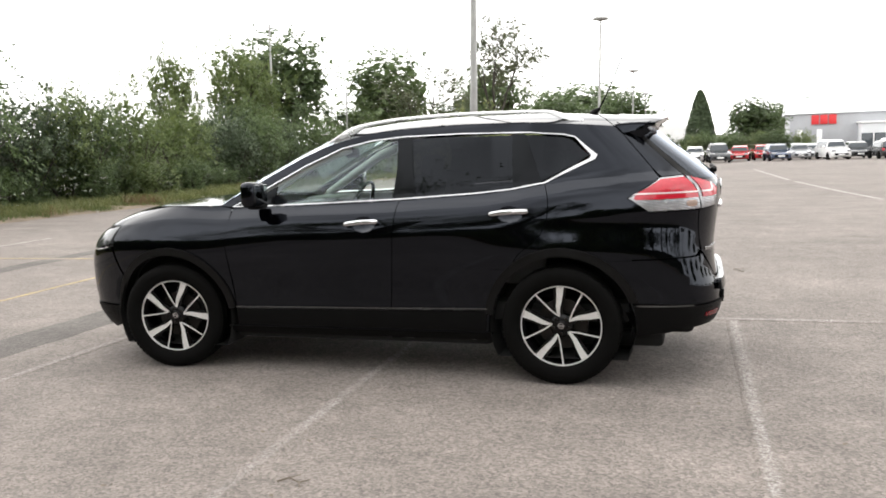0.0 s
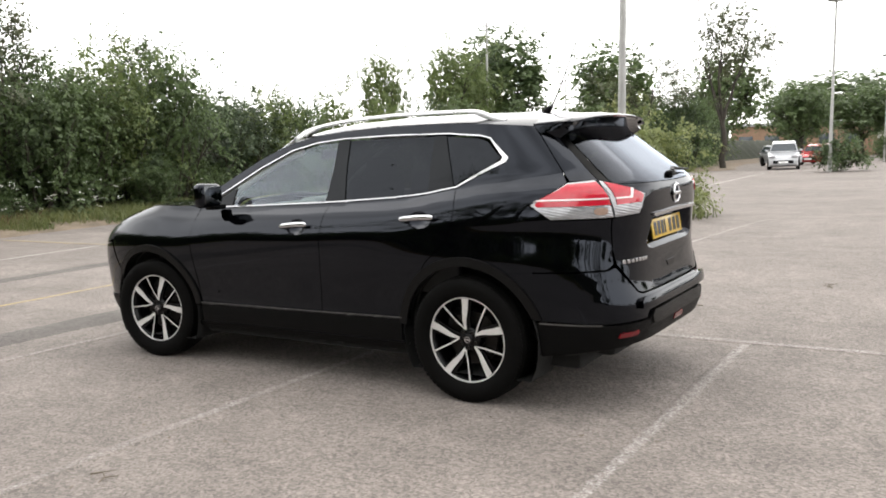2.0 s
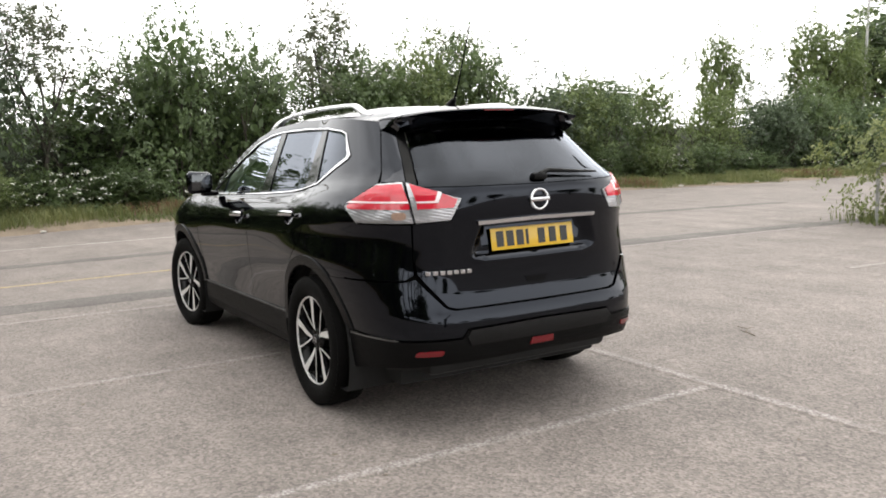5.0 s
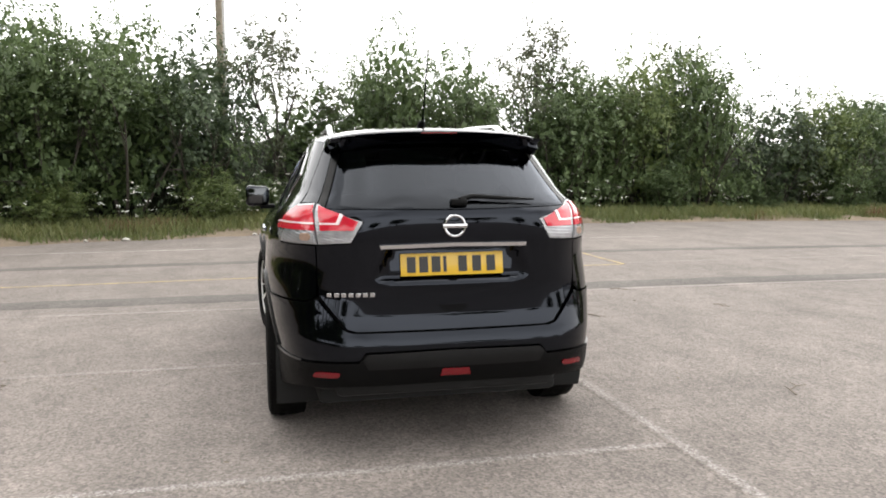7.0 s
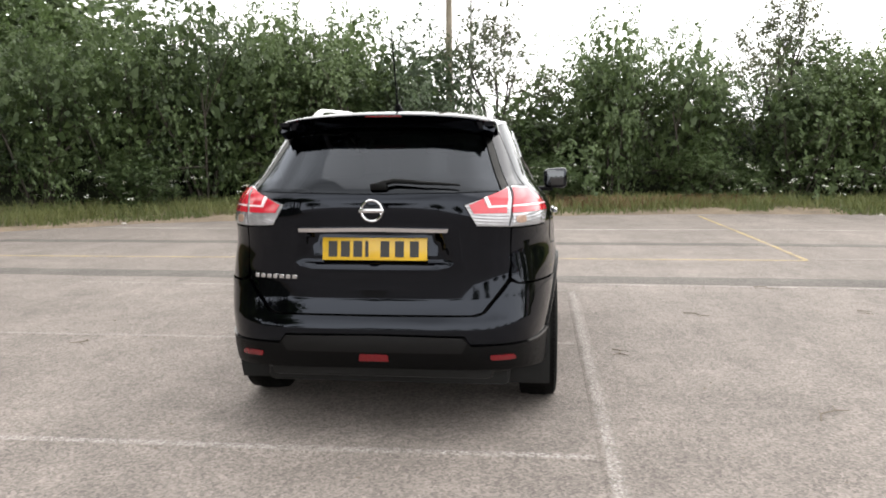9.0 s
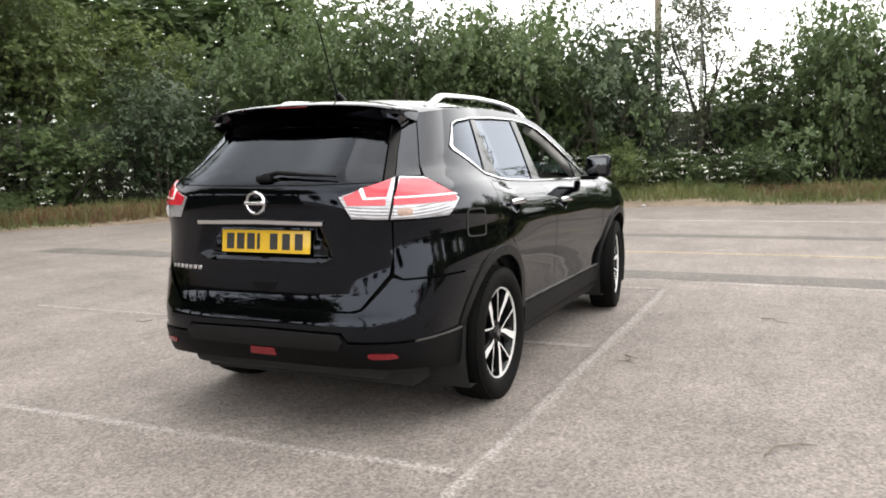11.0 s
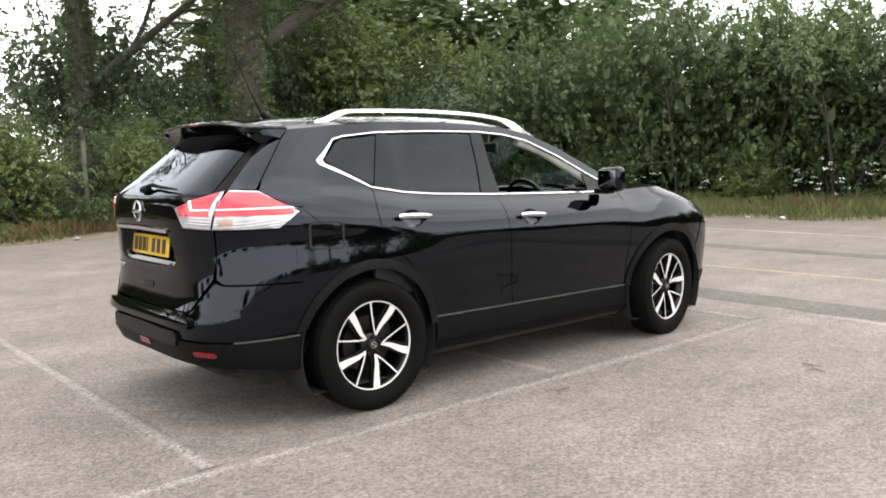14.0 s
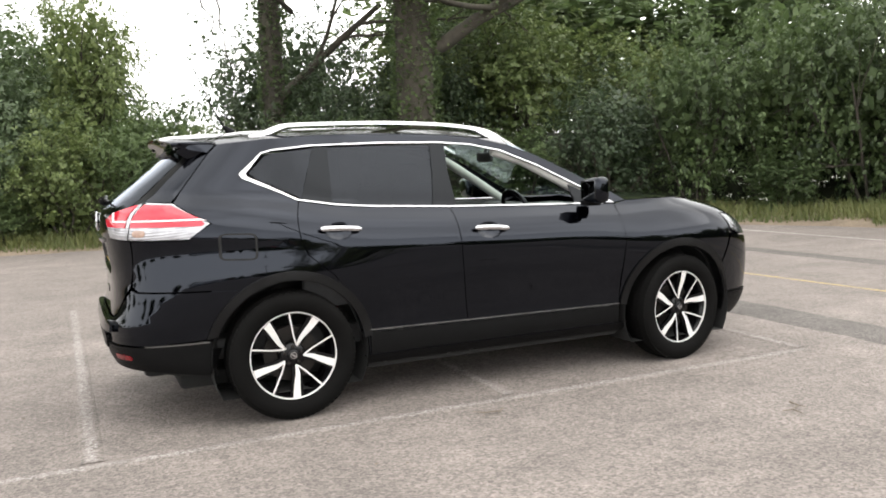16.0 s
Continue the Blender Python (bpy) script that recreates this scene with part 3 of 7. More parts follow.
def panel_bm(outline, holes=(), gap=0.0025, grid=0.03, off=0.0, depth=0.02, mirror=False, both=False, surf=None):
    """A pressed panel on the shell: outline and holes in (s, z), edges turned in by depth."""
    surf = surf or skin
    loops = [dense_loop(shrink(outline, gap) if gap else outline, grid)]
    for h in holes:
        loops.append(dense_loop(shrink(h, -gap) if gap else h, grid))
    verts, edges = [], []
    for lp in loops:
        k = len(verts)
        verts += [Vector(p) for p in lp]
        edges += [(k + i, k + (i + 1) % len(lp)) for i in range(len(lp))]
    xs = [p[0] for p in loops[0]]
    zs = [p[1] for p in loops[0]]
    border = np.array([tuple(v) for v in verts])
    x = min(xs) + grid * 0.5
    while x < max(xs):
        z = min(zs) + grid * 0.5
        while z < max(zs):
            if inside((x, z), loops[0]) and not any(inside((x, z), h) for h in loops[1:]):
                if np.min((border[:, 0] - x) ** 2 + (border[:, 1] - z) ** 2) > (0.45 * grid) ** 2:
                    verts.append(Vector((x, z)))
            z += grid
        x += grid
    vo, eo, fo, _, _, _ = delaunay_2d_cdt(verts, edges, [], 0, 1e-6)
    bm = bmesh.new()
    lay = bm.verts.layers.float_vector.new("shell_normal")
    sides = (1, -1) if both else ((-1,) if mirror else (1,))
    for sg in sides:
        bv = []
        for v in vo:
            p = surf(v.x, v.y, off)
            nv = bm.verts.new((p.x, p.y * sg, p.z))
            e = 0.006
            s0 = min(max(v.x, -S_END + 1.5 * e), S_END - 1.5 * e)
            nn = (surf(s0 + e, v.y, off) - surf(s0 - e, v.y, off)).cross(surf(s0, v.y + e, off) - surf(s0, v.y - e, off)).normalized()
            if abs(v.x) > S_END - 0.012:
                nn.y = 0
            nv[lay] = Vector((nn.x, nn.y * sg, nn.z))
            bv.append(nv)
        for f in fo:
            c = sum((vo[i] for i in f), Vector((0, 0))) / len(f)
            if inside(tuple(c), loops[0]) and not any(inside(tuple(c), h) for h in loops[1:]):
                tri = [bv[i] for i in f]
                try:
                    bm.faces.new(tri if sg > 0 else tri[::-1])
                except ValueError:
                    pass
    bmesh.ops.delete(bm, geom=[v for v in bm.verts if not v.link_faces], context="VERTS")
    if both:
        mid = [v for v in bm.verts if abs(v.co.y) < 0.0035]
        for v in mid:
            v.co.y = 0
        bmesh.ops.remove_doubles(bm, verts=mid, dist=0.004)
    bm.normal_update()
    if depth:
        vn = {}
        rim = [e for e in bm.edges if len(e.link_faces) == 1]
        for e in rim:
            for v in e.verts:
                if v not in vn:
                    vn[v] = bm.verts.new(v.co - v.normal * depth)
                    vn[v][lay] = Vector((0, 0, 0))
        for e in rim:
            l = e.link_loops[0]
            a, b = l.vert, l.link_loop_next.vert
            bm.faces.new((b, a, vn[a], vn[b]))
    return bm


car = thing("car", "glossy black family SUV parked across faded bays on tarmac", "car")


def pair(name, outline, mat, parents=None, holes=(), label="", smooth=50, **kw):
    """The same part on the car's left and right side."""
    obs = []
    for i, mir in enumerate((False, True)):
        par = parents[i] if parents else car
        obs.append(part(name, panel_bm(outline, holes, mirror=mir, **kw), mat, par, label, smooth))
    return obs


def arc(cx, cz, r, a0, a1, n=18, rz=None):
    rz = rz or r
    return [X(cx + r * math.cos(radians(a0 + (a1 - a0) * i / n)), cz + rz * math.sin(radians(a0 + (a1 - a0) * i / n))) for i in range(n + 1)]


HUB_Z, AX = 0.36, 1.3525
ARCH = 0.43
# outlines of the side glazing (daylight opening), front to back
DLO_OUT = [(-0.90, 1.104), (-0.64, 1.236), (-0.38, 1.372), (-0.13, 1.478), (0.08, 1.522), (0.30, 1.540), (0.70, 1.546), X(1.14, 1.538), X(1.36, 1.518), X(1.43, 1.500),
           X(1.566, 1.385), X(1.555, 1.36), X(1.50, 1.335), X(1.26, 1.222), X(1.05, 1.186), (0.80, 1.163), (0.33, 1.137), (-0.20, 1.118), (-0.60, 1.106)]
DLO_IN = [(p[0] - (0.018 if 10 <= i <= 12 else 0.0), p[1]) for i, p in enumerate(shrink(DLO_OUT, 0.0125))]
ROOF_EDGE = [(-1.02, 1.115), (-0.80, 1.225), (-0.62, 1.320), (-0.40, 1.432), (-0.20, 1.512), (0.0, 1.558), (0.3, 1.588), (0.7, 1.600), X(1.1, 1.596), X(1.4, 1.582), X(1.66, 1.560)]

# dark inner shell, so that no daylight shows in the shut lines
inner = [X(-2.0, 0.22), X(-1.78, 0.30)] + arc(-AX, HUB_Z, ARCH, 170, 10) + [(-0.90, 0.24), (0.90, 0.24)] + arc(AX, HUB_Z, ARCH, 170, 10) + [X(1.9, 0.22), (S_END, 0.22), (S_END, 1.19)]
inner += [X(1.60, 1.24), X(1.26, 1.19), (0.8, 1.13), (0.33, 1.10), (-0.6, 1.07), (-0.95, 1.06), X(-1.4, 1.03), X(-1.8, 0.96), (-S_END, 0.86), (-S_END, 0.22)]
part("inner_shell", panel_bm(inner, gap=0, grid=0.09, off=-0.085, depth=0, both=True), M_under, car)

# front wings
f_arch = arc(-AX, HUB_Z, ARCH, 150, 12)
wing = [X(-1.99, 0.975), X(-1.80, 1.060), X(-1.4, 1.116), (-1.02, 1.115), (-0.90, 1.098), (-0.895, 1.00), (-0.905, 0.86), (-0.880, 0.60), (-0.868, 0.43)]
wing += [(-0.94, 0.43)] + f_arch[::-1][1:-1] + [X(-1.737, 0.62), X(-1.787, 0.72), X(-1.83, 0.85), X(-1.795, 0.985)]
wings = pair("front_wing", rounded(wing, 0.012, 2), M_paint, label="glossy black front wing")

# doors
fd = [(-0.895, 1.10), (-0.905, 0.86), (-0.875, 0.60), (-0.862, 0.30), (0.235, 0.30), (0.252, 0.43), (0.285, 0.80), (0.303, 1.09), (0.315, 1.137), (-0.2, 1.117), (-0.6, 1.105)]
def cup_outline(x0, x1, z0, z1):
    """The oval finger bowl behind a door handle."""
    return [((x0 + x1) / 2 + 0.005 + 0.080 * math.cos(a), (z0 + z1) / 2 - 0.004 + 0.047 * math.sin(a)) for a in (2 * math.pi * k / 28 for k in range(28))]


HANDLES = ((-0.03, 0.20, 0.985, 1.000), (0.93, 1.17, 1.040, 1.056))
f_doors = pair("front_door", fd, M_paint, holes=[cup_outline(*HANDLES[0])], label="glossy black front door")
r_arch = arc(AX, HUB_Z, ARCH + 0.02, 168, 95, 14)
rd = [(0.235, 0.30), (0.252, 0.43), (0.285, 0.80), (0.303, 1.09), (0.315, 1.137), (0.80, 1.162), X(1.05, 1.185), X(1.255, 1.220), X(1.285, 1.10), X(1.275, 1.0), X(1.24, 0.92),
      X(1.10, 0.80)] + [X(1.02, 0.68), (0.945, 0.55), (0.905, 0.45), (0.895, 0.30)]
r_doors = pair("rear_door", rd, M_paint, holes=[cup_outline(*HANDLES[1])], label="glossy black rear door")

# rear quarter panels with the roof side frame
quarter = [X(1.255, 1.220), X(1.285, 1.10), X(1.275, 1.0), X(1.24, 0.92), X(1.10, 0.80), X(1.02, 0.68), (0.945, 0.55), (0.905, 0.45), (0.95, 0.45)] + arc(AX, HUB_Z, ARCH, 167, 15, 22)
quarter += [X(1.765, 0.50), X(1.785, 0.62), X(1.78, 0.768), Y(0.70, 0.775), Y(0.665, 0.80), Y(0.665, 1.045), X(1.88, 1.045), X(1.752, 1.128), X(1.93, 1.243), X(1.885, 1.30), X(1.80, 1.40), X(1.715, 1.50), X(1.66, 1.558)]
quarter += [X(1.4, 1.582), X(1.1, 1.596), (0.7, 1.60), (0.3, 1.588), (0.0, 1.558), (-0.2, 1.512), (-0.4, 1.432), (-0.62, 1.32), (-0.80, 1.225), (-1.02, 1.115), (-0.90, 1.104)]
quarter += DLO_OUT[1:14]
pair("side_panel", quarter, M_paint, label="glossy black rear quarter and roof side frame", gap=0.002, grid=0.032)

# chrome surround of the side glazing and the black pillars, glass
pair("window_surround", DLO_OUT, M_chrome, holes=[shrink(DLO_IN, -0.0045)], label="chrome window surround", gap=0.0005, grid=0.03, off=0.006, depth=0.012)
pillar_b = [(0.262, 1.137), (0.425, 1.143), (0.385, 1.34), (0.362, 1.530), (0.262, 1.525), (0.275, 1.34)]
pair("door_pillar", pillar_b, M_gloss, label="gloss black door pillar", gap=0.001, off=0.002, depth=0.01)
pillar_c = [X(1.055, 1.188), X(1.235, 1.232), X(1.185, 1.36), X(1.118, 1.524), X(1.03, 1.527), X(1.04, 1.36)]
pair("rear_pillar", pillar_c, M_gloss, label="gloss black window divider", gap=0.001, off=0.002, depth=0.01)
sail = [(-0.80, 1.118), (-0.62, 1.218), (-0.575, 1.24), (-0.585, 1.12)]
pair("mirror_sail", sail, M_gloss, gap=0.001, off=0.002, depth=0.01)
G1 = [(-0.60, 1.118), (-0.60, 1.23), (-0.36, 1.352), (-0.12, 1.458), (0.08, 1.503), (0.28, 1.522), (0.285, 1.34), (0.275, 1.15), (-0.2, 1.132)]
# the window of the other front door is wound down
part("front_window", panel_bm(G1, gap=0.0, off=-0.004, depth=0), M_glass, f_doors[0], "clear green-tinted window")
G2 = [(0.42, 1.155), (0.38, 1.34), (0.36, 1.525), (0.70, 1.527), X(1.04, 1.522), X(1.045, 1.36), X(1.06, 1.20), (0.80, 1.178)]
pair("rear_window", G2, M_privacy, r_doors, label="dark privacy glass", gap=0.0, off=-0.004, depth=0)
G3 = [X(1.225, 1.235), X(1.18, 1.36), X(1.11, 1.522), X(1.35, 1.50), X(1.41, 1.482), X(1.512, 1.388), X(1.46, 1.35)]
pair("quarter_window", G3, M_privacy, label="dark privacy glass", gap=0.0, off=-0.004, depth=0)

# sills, cladding and arches
sill = [(-0.95, 0.30), (-0.90, 0.245), (0.90, 0.250), (0.93, 0.30)]
pair("sill", sill, M_plastic, label="black plastic sill")
clad = [(-0.862, 0.308), (-0.866, 0.425), (0.25, 0.437), (0.892, 0.447), (0.888, 0.308)]
pair("door_cladding", clad, M_plastic, label="black plastic door cladding", gap=0.004, off=0.010, depth=0.02)
strip_o = [(-0.866, 0.430), (-0.866, 0.436), (0.25, 0.448), (0.892, 0.458), (0.892, 0.452), (0.25, 0.442)]
pair("sill_strip", strip_o, M_sill_and_highlight, label="thin grey sill strip", gap=0, grid=0.08, off=0.013, depth=0.012)
for c, a0, a1, nm in ((-AX, 176, 8, "front_arch"), (AX, 172, 17, "rear_arch")):
    out = arc(c, HUB_Z, ARCH + 0.053, a0, a1, 26)
    inn = arc(c, HUB_Z, ARCH + 0.002, a0 - (2 if c < 0 else -1), a1 + (0 if c < 0 else 4), 26)
    pair("wheel_arch_trim", out + inn[::-1], M_arch, label="black plastic wheel arch trim", gap=0, grid=0.03, off=0.012, depth=0.05)

# wheel housings
for c in (-AX, AX):
    for sg in (-1, 1):
        bm = bmesh.new()
        lathe(bm, [(0.0, ARCH + 0.015), (0.28, ARCH + 0.01), (0.30, 0.10)], 40)
        for v in bm.verts:
            v.co = Vector((v.co.x + c, sg * (0.86 - v.co.y), max(v.co.z + HUB_Z, 0.16)))
        bmesh.ops.recalc_face_normals(bm, faces=bm.faces)
        part("wheel_housing", bm, M_under, car)

# rear bumper
bump_top = [X(1.80, 0.50), X(1.775, 0.60), X(1.72, 0.68), X(1.60, 0.762), X(1.782, 0.764), Y(0.70, 0.768), Y(0.66, 0.785), Y(0.632, 0.745), Y(0.535, 0.632), Y(0.48, 0.618), (S_END, 0.618), (S_END, 0.535), Y(0.44, 0.530), Y(0.47, 0.49), X(2.10, 0.485)]
part("rear_bumper", panel_bm(rounded(bump_top[:-5], 0.01, 2)[:-2] + bump_top[-5:], gap=0.002, grid=0.035, both=True, off=0.004), M_paint, car, "glossy black rear bumper")
bump_low = [X(1.785, 0.492), X(2.10, 0.478), Y(0.475, 0.482), Y(0.445, 0.522), (S_END, 0.527), (S_END, 0.365), Y(0.55, 0.362), X(2.08, 0.345), X(1.95, 0.325), X(1.80, 0.305)]
part("bumper_valance", panel_bm(bump_low, gap=0.001, grid=0.04, both=True, off=0.012, depth=0.06), M_plastic, car, "grained black plastic lower bumper")
bar = [Y(0.43, 0.452), Y(0.455, 0.495), Y(0.43, 0.524), (S_END, 0.530), (S_END, 0.450)]
part("bumper_insert", panel_bm(bar, gap=0.0, grid=0.04, both=True, off=0.022, depth=0.02), M_arch, car, "black plastic bumper insert")
part("bumper_step", panel_bm([Y(0.56, 0.550), Y(0.555, 0.585), Y(0.53, 0.600), (S_END, 0.604), (S_END, 0.545)], gap=0, grid=0.03, both=True, off=0.032, depth=0.05), M_paint, car, "black bumper step below the tailgate")
# light grey strip stands in for the highlight on the lower bumper's top edge
pair("bumper_strip", [X(1.80, 0.486), X(1.80, 0.494), X(1.95, 0.490), X(2.12, 0.485), X(2.12, 0.480), X(1.95, 0.483)], M_sill_and_highlight, label="thin grey strip painted in as the highlight of the bumper's edge", gap=0, grid=0.05, off=0.0145, depth=0.01)
refl = rounded([Y(0.685, 0.409), Y(0.675, 0.434), Y(0.56, 0.439), Y(0.565, 0.412)], 0.012, 3)
pair("reflector", refl, M_red_dark, label="red bumper reflector", gap=0, grid=0.03, off=0.017, depth=0.02)
part("fog_lamp", panel_bm([Y(0.075, 0.405), Y(0.068, 0.440), (S_END, 0.440), (S_END, 0.405)], gap=0, grid=0.03, both=True, off=0.018, depth=0.02), M_red_dark, car, "dark red rear fog lamp")

# tailgate
gate = [(S_END, 0.628), Y(0.48, 0.630), Y(0.525, 0.642), Y(0.60, 0.735), Y(0.648, 0.80), Y(0.660, 0.88), Y(0.660, 1.045), Y(0.50, 1.058), Y(0.438, 1.163), Y(0.64, 1.246), Y(0.635, 1.252), Y(0.62, 1.222), (S_END, 1.212)]
gate_hole = [Y(0.405, 0.893), Y(0.347, 1.034), (S_END, 1.034), (S_END, 0.846), Y(0.31, 0.848), Y(0.372, 0.862)]
tailgate = part("tailgate", panel_bm(gate + [(S_END, 1.034), gate_hole[1], gate_hole[0], gate_hole[5], gate_hole[4], (S_END, 0.846)],
                                     gap=0.0, grid=0.033, both=True, depth=0.07), M_paint, car, "glossy black tailgate")


recess_side = pchip([(0.840, 0.29), (0.848, 0.31), (0.862, 0.372), (0.893, 0.405), (0.96, 0.378), (1.034, 0.347), (1.06, 0.337)])


def recessed(s, z, off=0.0):
    """The plate recess: a dish with sloping sides and a sloping lower lip."""
    y = abs(skin_raw(s, z).y)
    k = min(smoothstep(0.0, 0.075, recess_side(z) - y), smoothstep(0.846, 0.886, z))
    return skin(s, z, off - k * (0.040 + 0.034 * smoothstep(0.88, 1.03, z)))


part("plate_recess", panel_bm(gate_hole, gap=0, grid=0.018, both=True, depth=0, surf=recessed), M_paint, tailgate)
chrome_bar = [Y(0.362, 1.033), Y(0.366, 1.051), (S_END, 1.057), (S_END, 1.039)]
part("chrome_strip", panel_bm(chrome_bar, gap=0, grid=0.03, both=True, off=0.014, depth=0.025), M_chrome, tailgate, "chrome strip over the number plate")
handle_o = [Y(0.072, 0.748), Y(0.055, 0.715), (S_END, 0.710), (S_END, 0.748)]
part("gate_handle", panel_bm(handle_o, gap=0, grid=0.03, both=True, off=0.003, depth=0.006), M_gloss, tailgate, "recessed black tailgate grip")

# gate sides and rear window
gate_side = [Y(0.655, 1.250), Y(0.650, 1.236), Y(0.592, 1.36), Y(0.540, 1.500), Y(0.53, 1.555), X(1.672, 1.556), X(1.725, 1.49), X(1.81, 1.39), X(1.895, 1.29), X(1.94, 1.246)]
pair("gate_pillar", gate_side, M_paint, [tailgate, tailgate], label="glossy black tailgate pillar", gap=0.002, off=0.0)
pair("window_band", [Y(0.649, 1.234), Y(0.618, 1.220), Y(0.56, 1.36), Y(0.508, 1.500), Y(0.50, 1.555), Y(0.53, 1.555), Y(0.540, 1.500), Y(0.592, 1.36)], M_band, [tailgate, tailgate], label="matt black band beside the rear window", gap=0.0005, off=-0.001)
rw = [(S_END, 1.216), Y(0.612, 1.226), Y(0.555, 1.36), Y(0.512, 1.48), Y(0.50, 1.54), (S_END, 1.55)]
part("rear_window", panel_bm(rw, gap=0.001, grid=0.05, off=-0.002, depth=0.006, both=True), M_privacy, tailgate, "dark rear window")

# roof, windscreen, bonnet as surfaces between the two side edges
roof_pts = [skin_raw(*p) for p in ROOF_EDGE]


def edge_at(pts, x):
    for a, b in zip(pts, pts[1:]):
        if a.x <= x <= b.x:
            t = (x - a.x) / (b.x - a.x)
            return a.lerp(b, t)
    return pts[0] if x < pts[0].x else pts[-1]


def prof(v):
    """Cross-section of roof and bonnet: flat in the middle, turned down at the sides."""
    return max(0.0, 1 - abs(v) ** 2.8)


def loft(xs, left_edge, crown, ny=24, bend=None, flat=2.8):
    bm = bmesh.new()
    rows = []
    for x in xs:
        e = left_edge(x)
        row = []
        for j in range(ny + 1):
            v = math.sin((-1 + 2 * j / ny) * math.pi / 2)
            c = crown(x)
            xx = e.x + (bend(x) * (1 - v * v) if bend else 0)
            row.append(bm.verts.new((xx, v * abs(e.y), e.z + c * max(0.0, 1 - abs(v) ** flat))))
        rows.append(row)
    for a, b in zip(rows, rows[1:]):
        for j in range(ny):
            bm.faces.new((a[j], b[j], b[j + 1], a[j + 1]))
    bmesh.ops.recalc_face_normals(bm, faces=bm.faces)
    if sum(f.normal.z for f in bm.faces) < 0:
        bmesh.ops.reverse_faces(bm, faces=bm.faces)
    return bm


edge_fn = pchip([(p.x, p.y) for p in roof_pts])
edge_fz = pchip([(p.x, p.z) for p in roof_pts])


def roof_edge(x):
    return Vector((x, edge_fn(x) + 0.004, edge_fz(x) - 0.004))


crown_fn = pchip([(-1.1, 0.02), (-0.9, 0.035), (-0.5, 0.05), (-0.2, 0.062), (0.2, 0.068), (1.0, 0.07), (1.7, 0.075)])
part("roof", loft(list(np.linspace(-0.20, 1.67, 30)), roof_edge, crown_fn, bend=lambda x: -0.10 * smoothstep(0.5, -0.2, x)), M_paint, car, "glossy black roof", 180)
bmw = loft(list(np.linspace(-1.02, -0.205, 16)), roof_edge, crown_fn, bend=lambda x: -0.10 - 0.10 * smoothstep(-0.2, -1.0, x))
part("windscreen", bmw, M_glass, car, "green-tinted windscreen", 180)
b_edge = [skin_raw(*X(-2.05, 0.918)), skin_raw(*X(-1.99, 0.978)), skin_raw(*X(-1.80, 1.063)), skin_raw(*X(-1.4, 1.119)), skin_raw(-1.02, 1.118), skin_raw(-0.93, 1.125)]
b_fn = pchip([(p.x, p.y) for p in b_edge])
b_fz = pchip([(p.x, p.z) for p in b_edge])
b_crown = pchip([(-2.05, 0.006), (-1.98, 0.010), (-1.78, 0.011), (-1.43, 0.012), (-1.0, 0.020), (-0.9, 0.022)])
part("bonnet", loft(list(np.linspace(-2.05, -0.98, 28)), lambda x: Vector((x, b_fn(x) + 0.003, b_fz(x))), b_crown, bend=lambda x: -0.12, flat=3.0), M_paint, car, "glossy black bonnet", 180)

# nose: bumper, headlamps, grille
nose = arc(-AX, HUB_Z, ARCH, 172, 150, 6) + [X(-1.745, 0.62), X(-1.795, 0.72), X(-1.84, 0.845), X(-2.0, 0.815), Y(0.45, 0.78, -1), (-S_END, 0.78), (-S_END, 0.42), X(-2.0, 0.42)]
part("front_bumper", panel_bm(nose, both=True, off=0.002), M_paint, car, "glossy black front bumper")
lowf = [X(-1.775, 0.29), X(-1.782, 0.412), X(-2.0, 0.412), (-S_END, 0.412), (-S_END, 0.22), X(-1.95, 0.235)]
part("front_valance", panel_bm(lowf, both=True, off=0.008, depth=0.04), M_plastic, car, "black plastic front valance")
hl = [X(-1.80, 0.985), X(-1.855, 0.862), X(-2.0, 0.825), Y(0.46, 0.79, -1), Y(0.44, 0.86, -1), X(-2.05, 0.912), X(-1.99, 0.948)]
pair("headlamp", hl, M_headlamp, label="clear swept-back headlamp", off=0.0)
gr = [Y(0.43, 0.79, -1), Y(0.43, 0.86, -1), (-S_END, 0.88), (-S_END, 0.79)]
part("grille", panel_bm(gr, both=True, off=-0.005), M_gloss, car, "dark front grille")

# spoiler with the high brake lamp
bm = bmesh.new()
secs = []
for j in range(25):
    v = -1 + j / 12
    y = v * 0.572
    a2, a4 = v * v, v ** 4
    xt = 1.960 - 0.03 * a2 - 0.06 * v ** 8
    zt = 1.612 - 0.030 * a2 - 0.016 * v ** 8
    zr = edge_fz(1.66) + crown_fn(1.66) * prof(v) + 0.003
    th = 0.015
    secs.append([bm.verts.new(p) for p in ((1.662, y, zr), (1.76, y, zr + 0.35 * (zt - zr)), (1.87, y, zt + 0.012 * (1 - a4)), (xt - 0.015, y, zt), (xt, y, zt - 0.006), (xt - 0.006, y, zt - th),
                                           (xt - 0.03, y, zt - th - 0.004), (1.88, y * 0.985, zt - 0.050), (1.82, y * 0.97, zt - 0.085), (1.68, y * 0.97, zr - 0.05))])
for a, b in zip(secs, secs[1:]):
    for k in range(10):
        bm.faces.new((a[k], a[(k + 1) % 10], b[(k + 1) % 10], b[k]))
bm.faces.new(secs[0])
bm.faces.new(secs[-1][::-1])
bmesh.ops.recalc_face_normals(bm, faces=bm.faces)
spoiler = part("spoiler", bm, M_paint, car, "glossy black roof spoiler", 45)
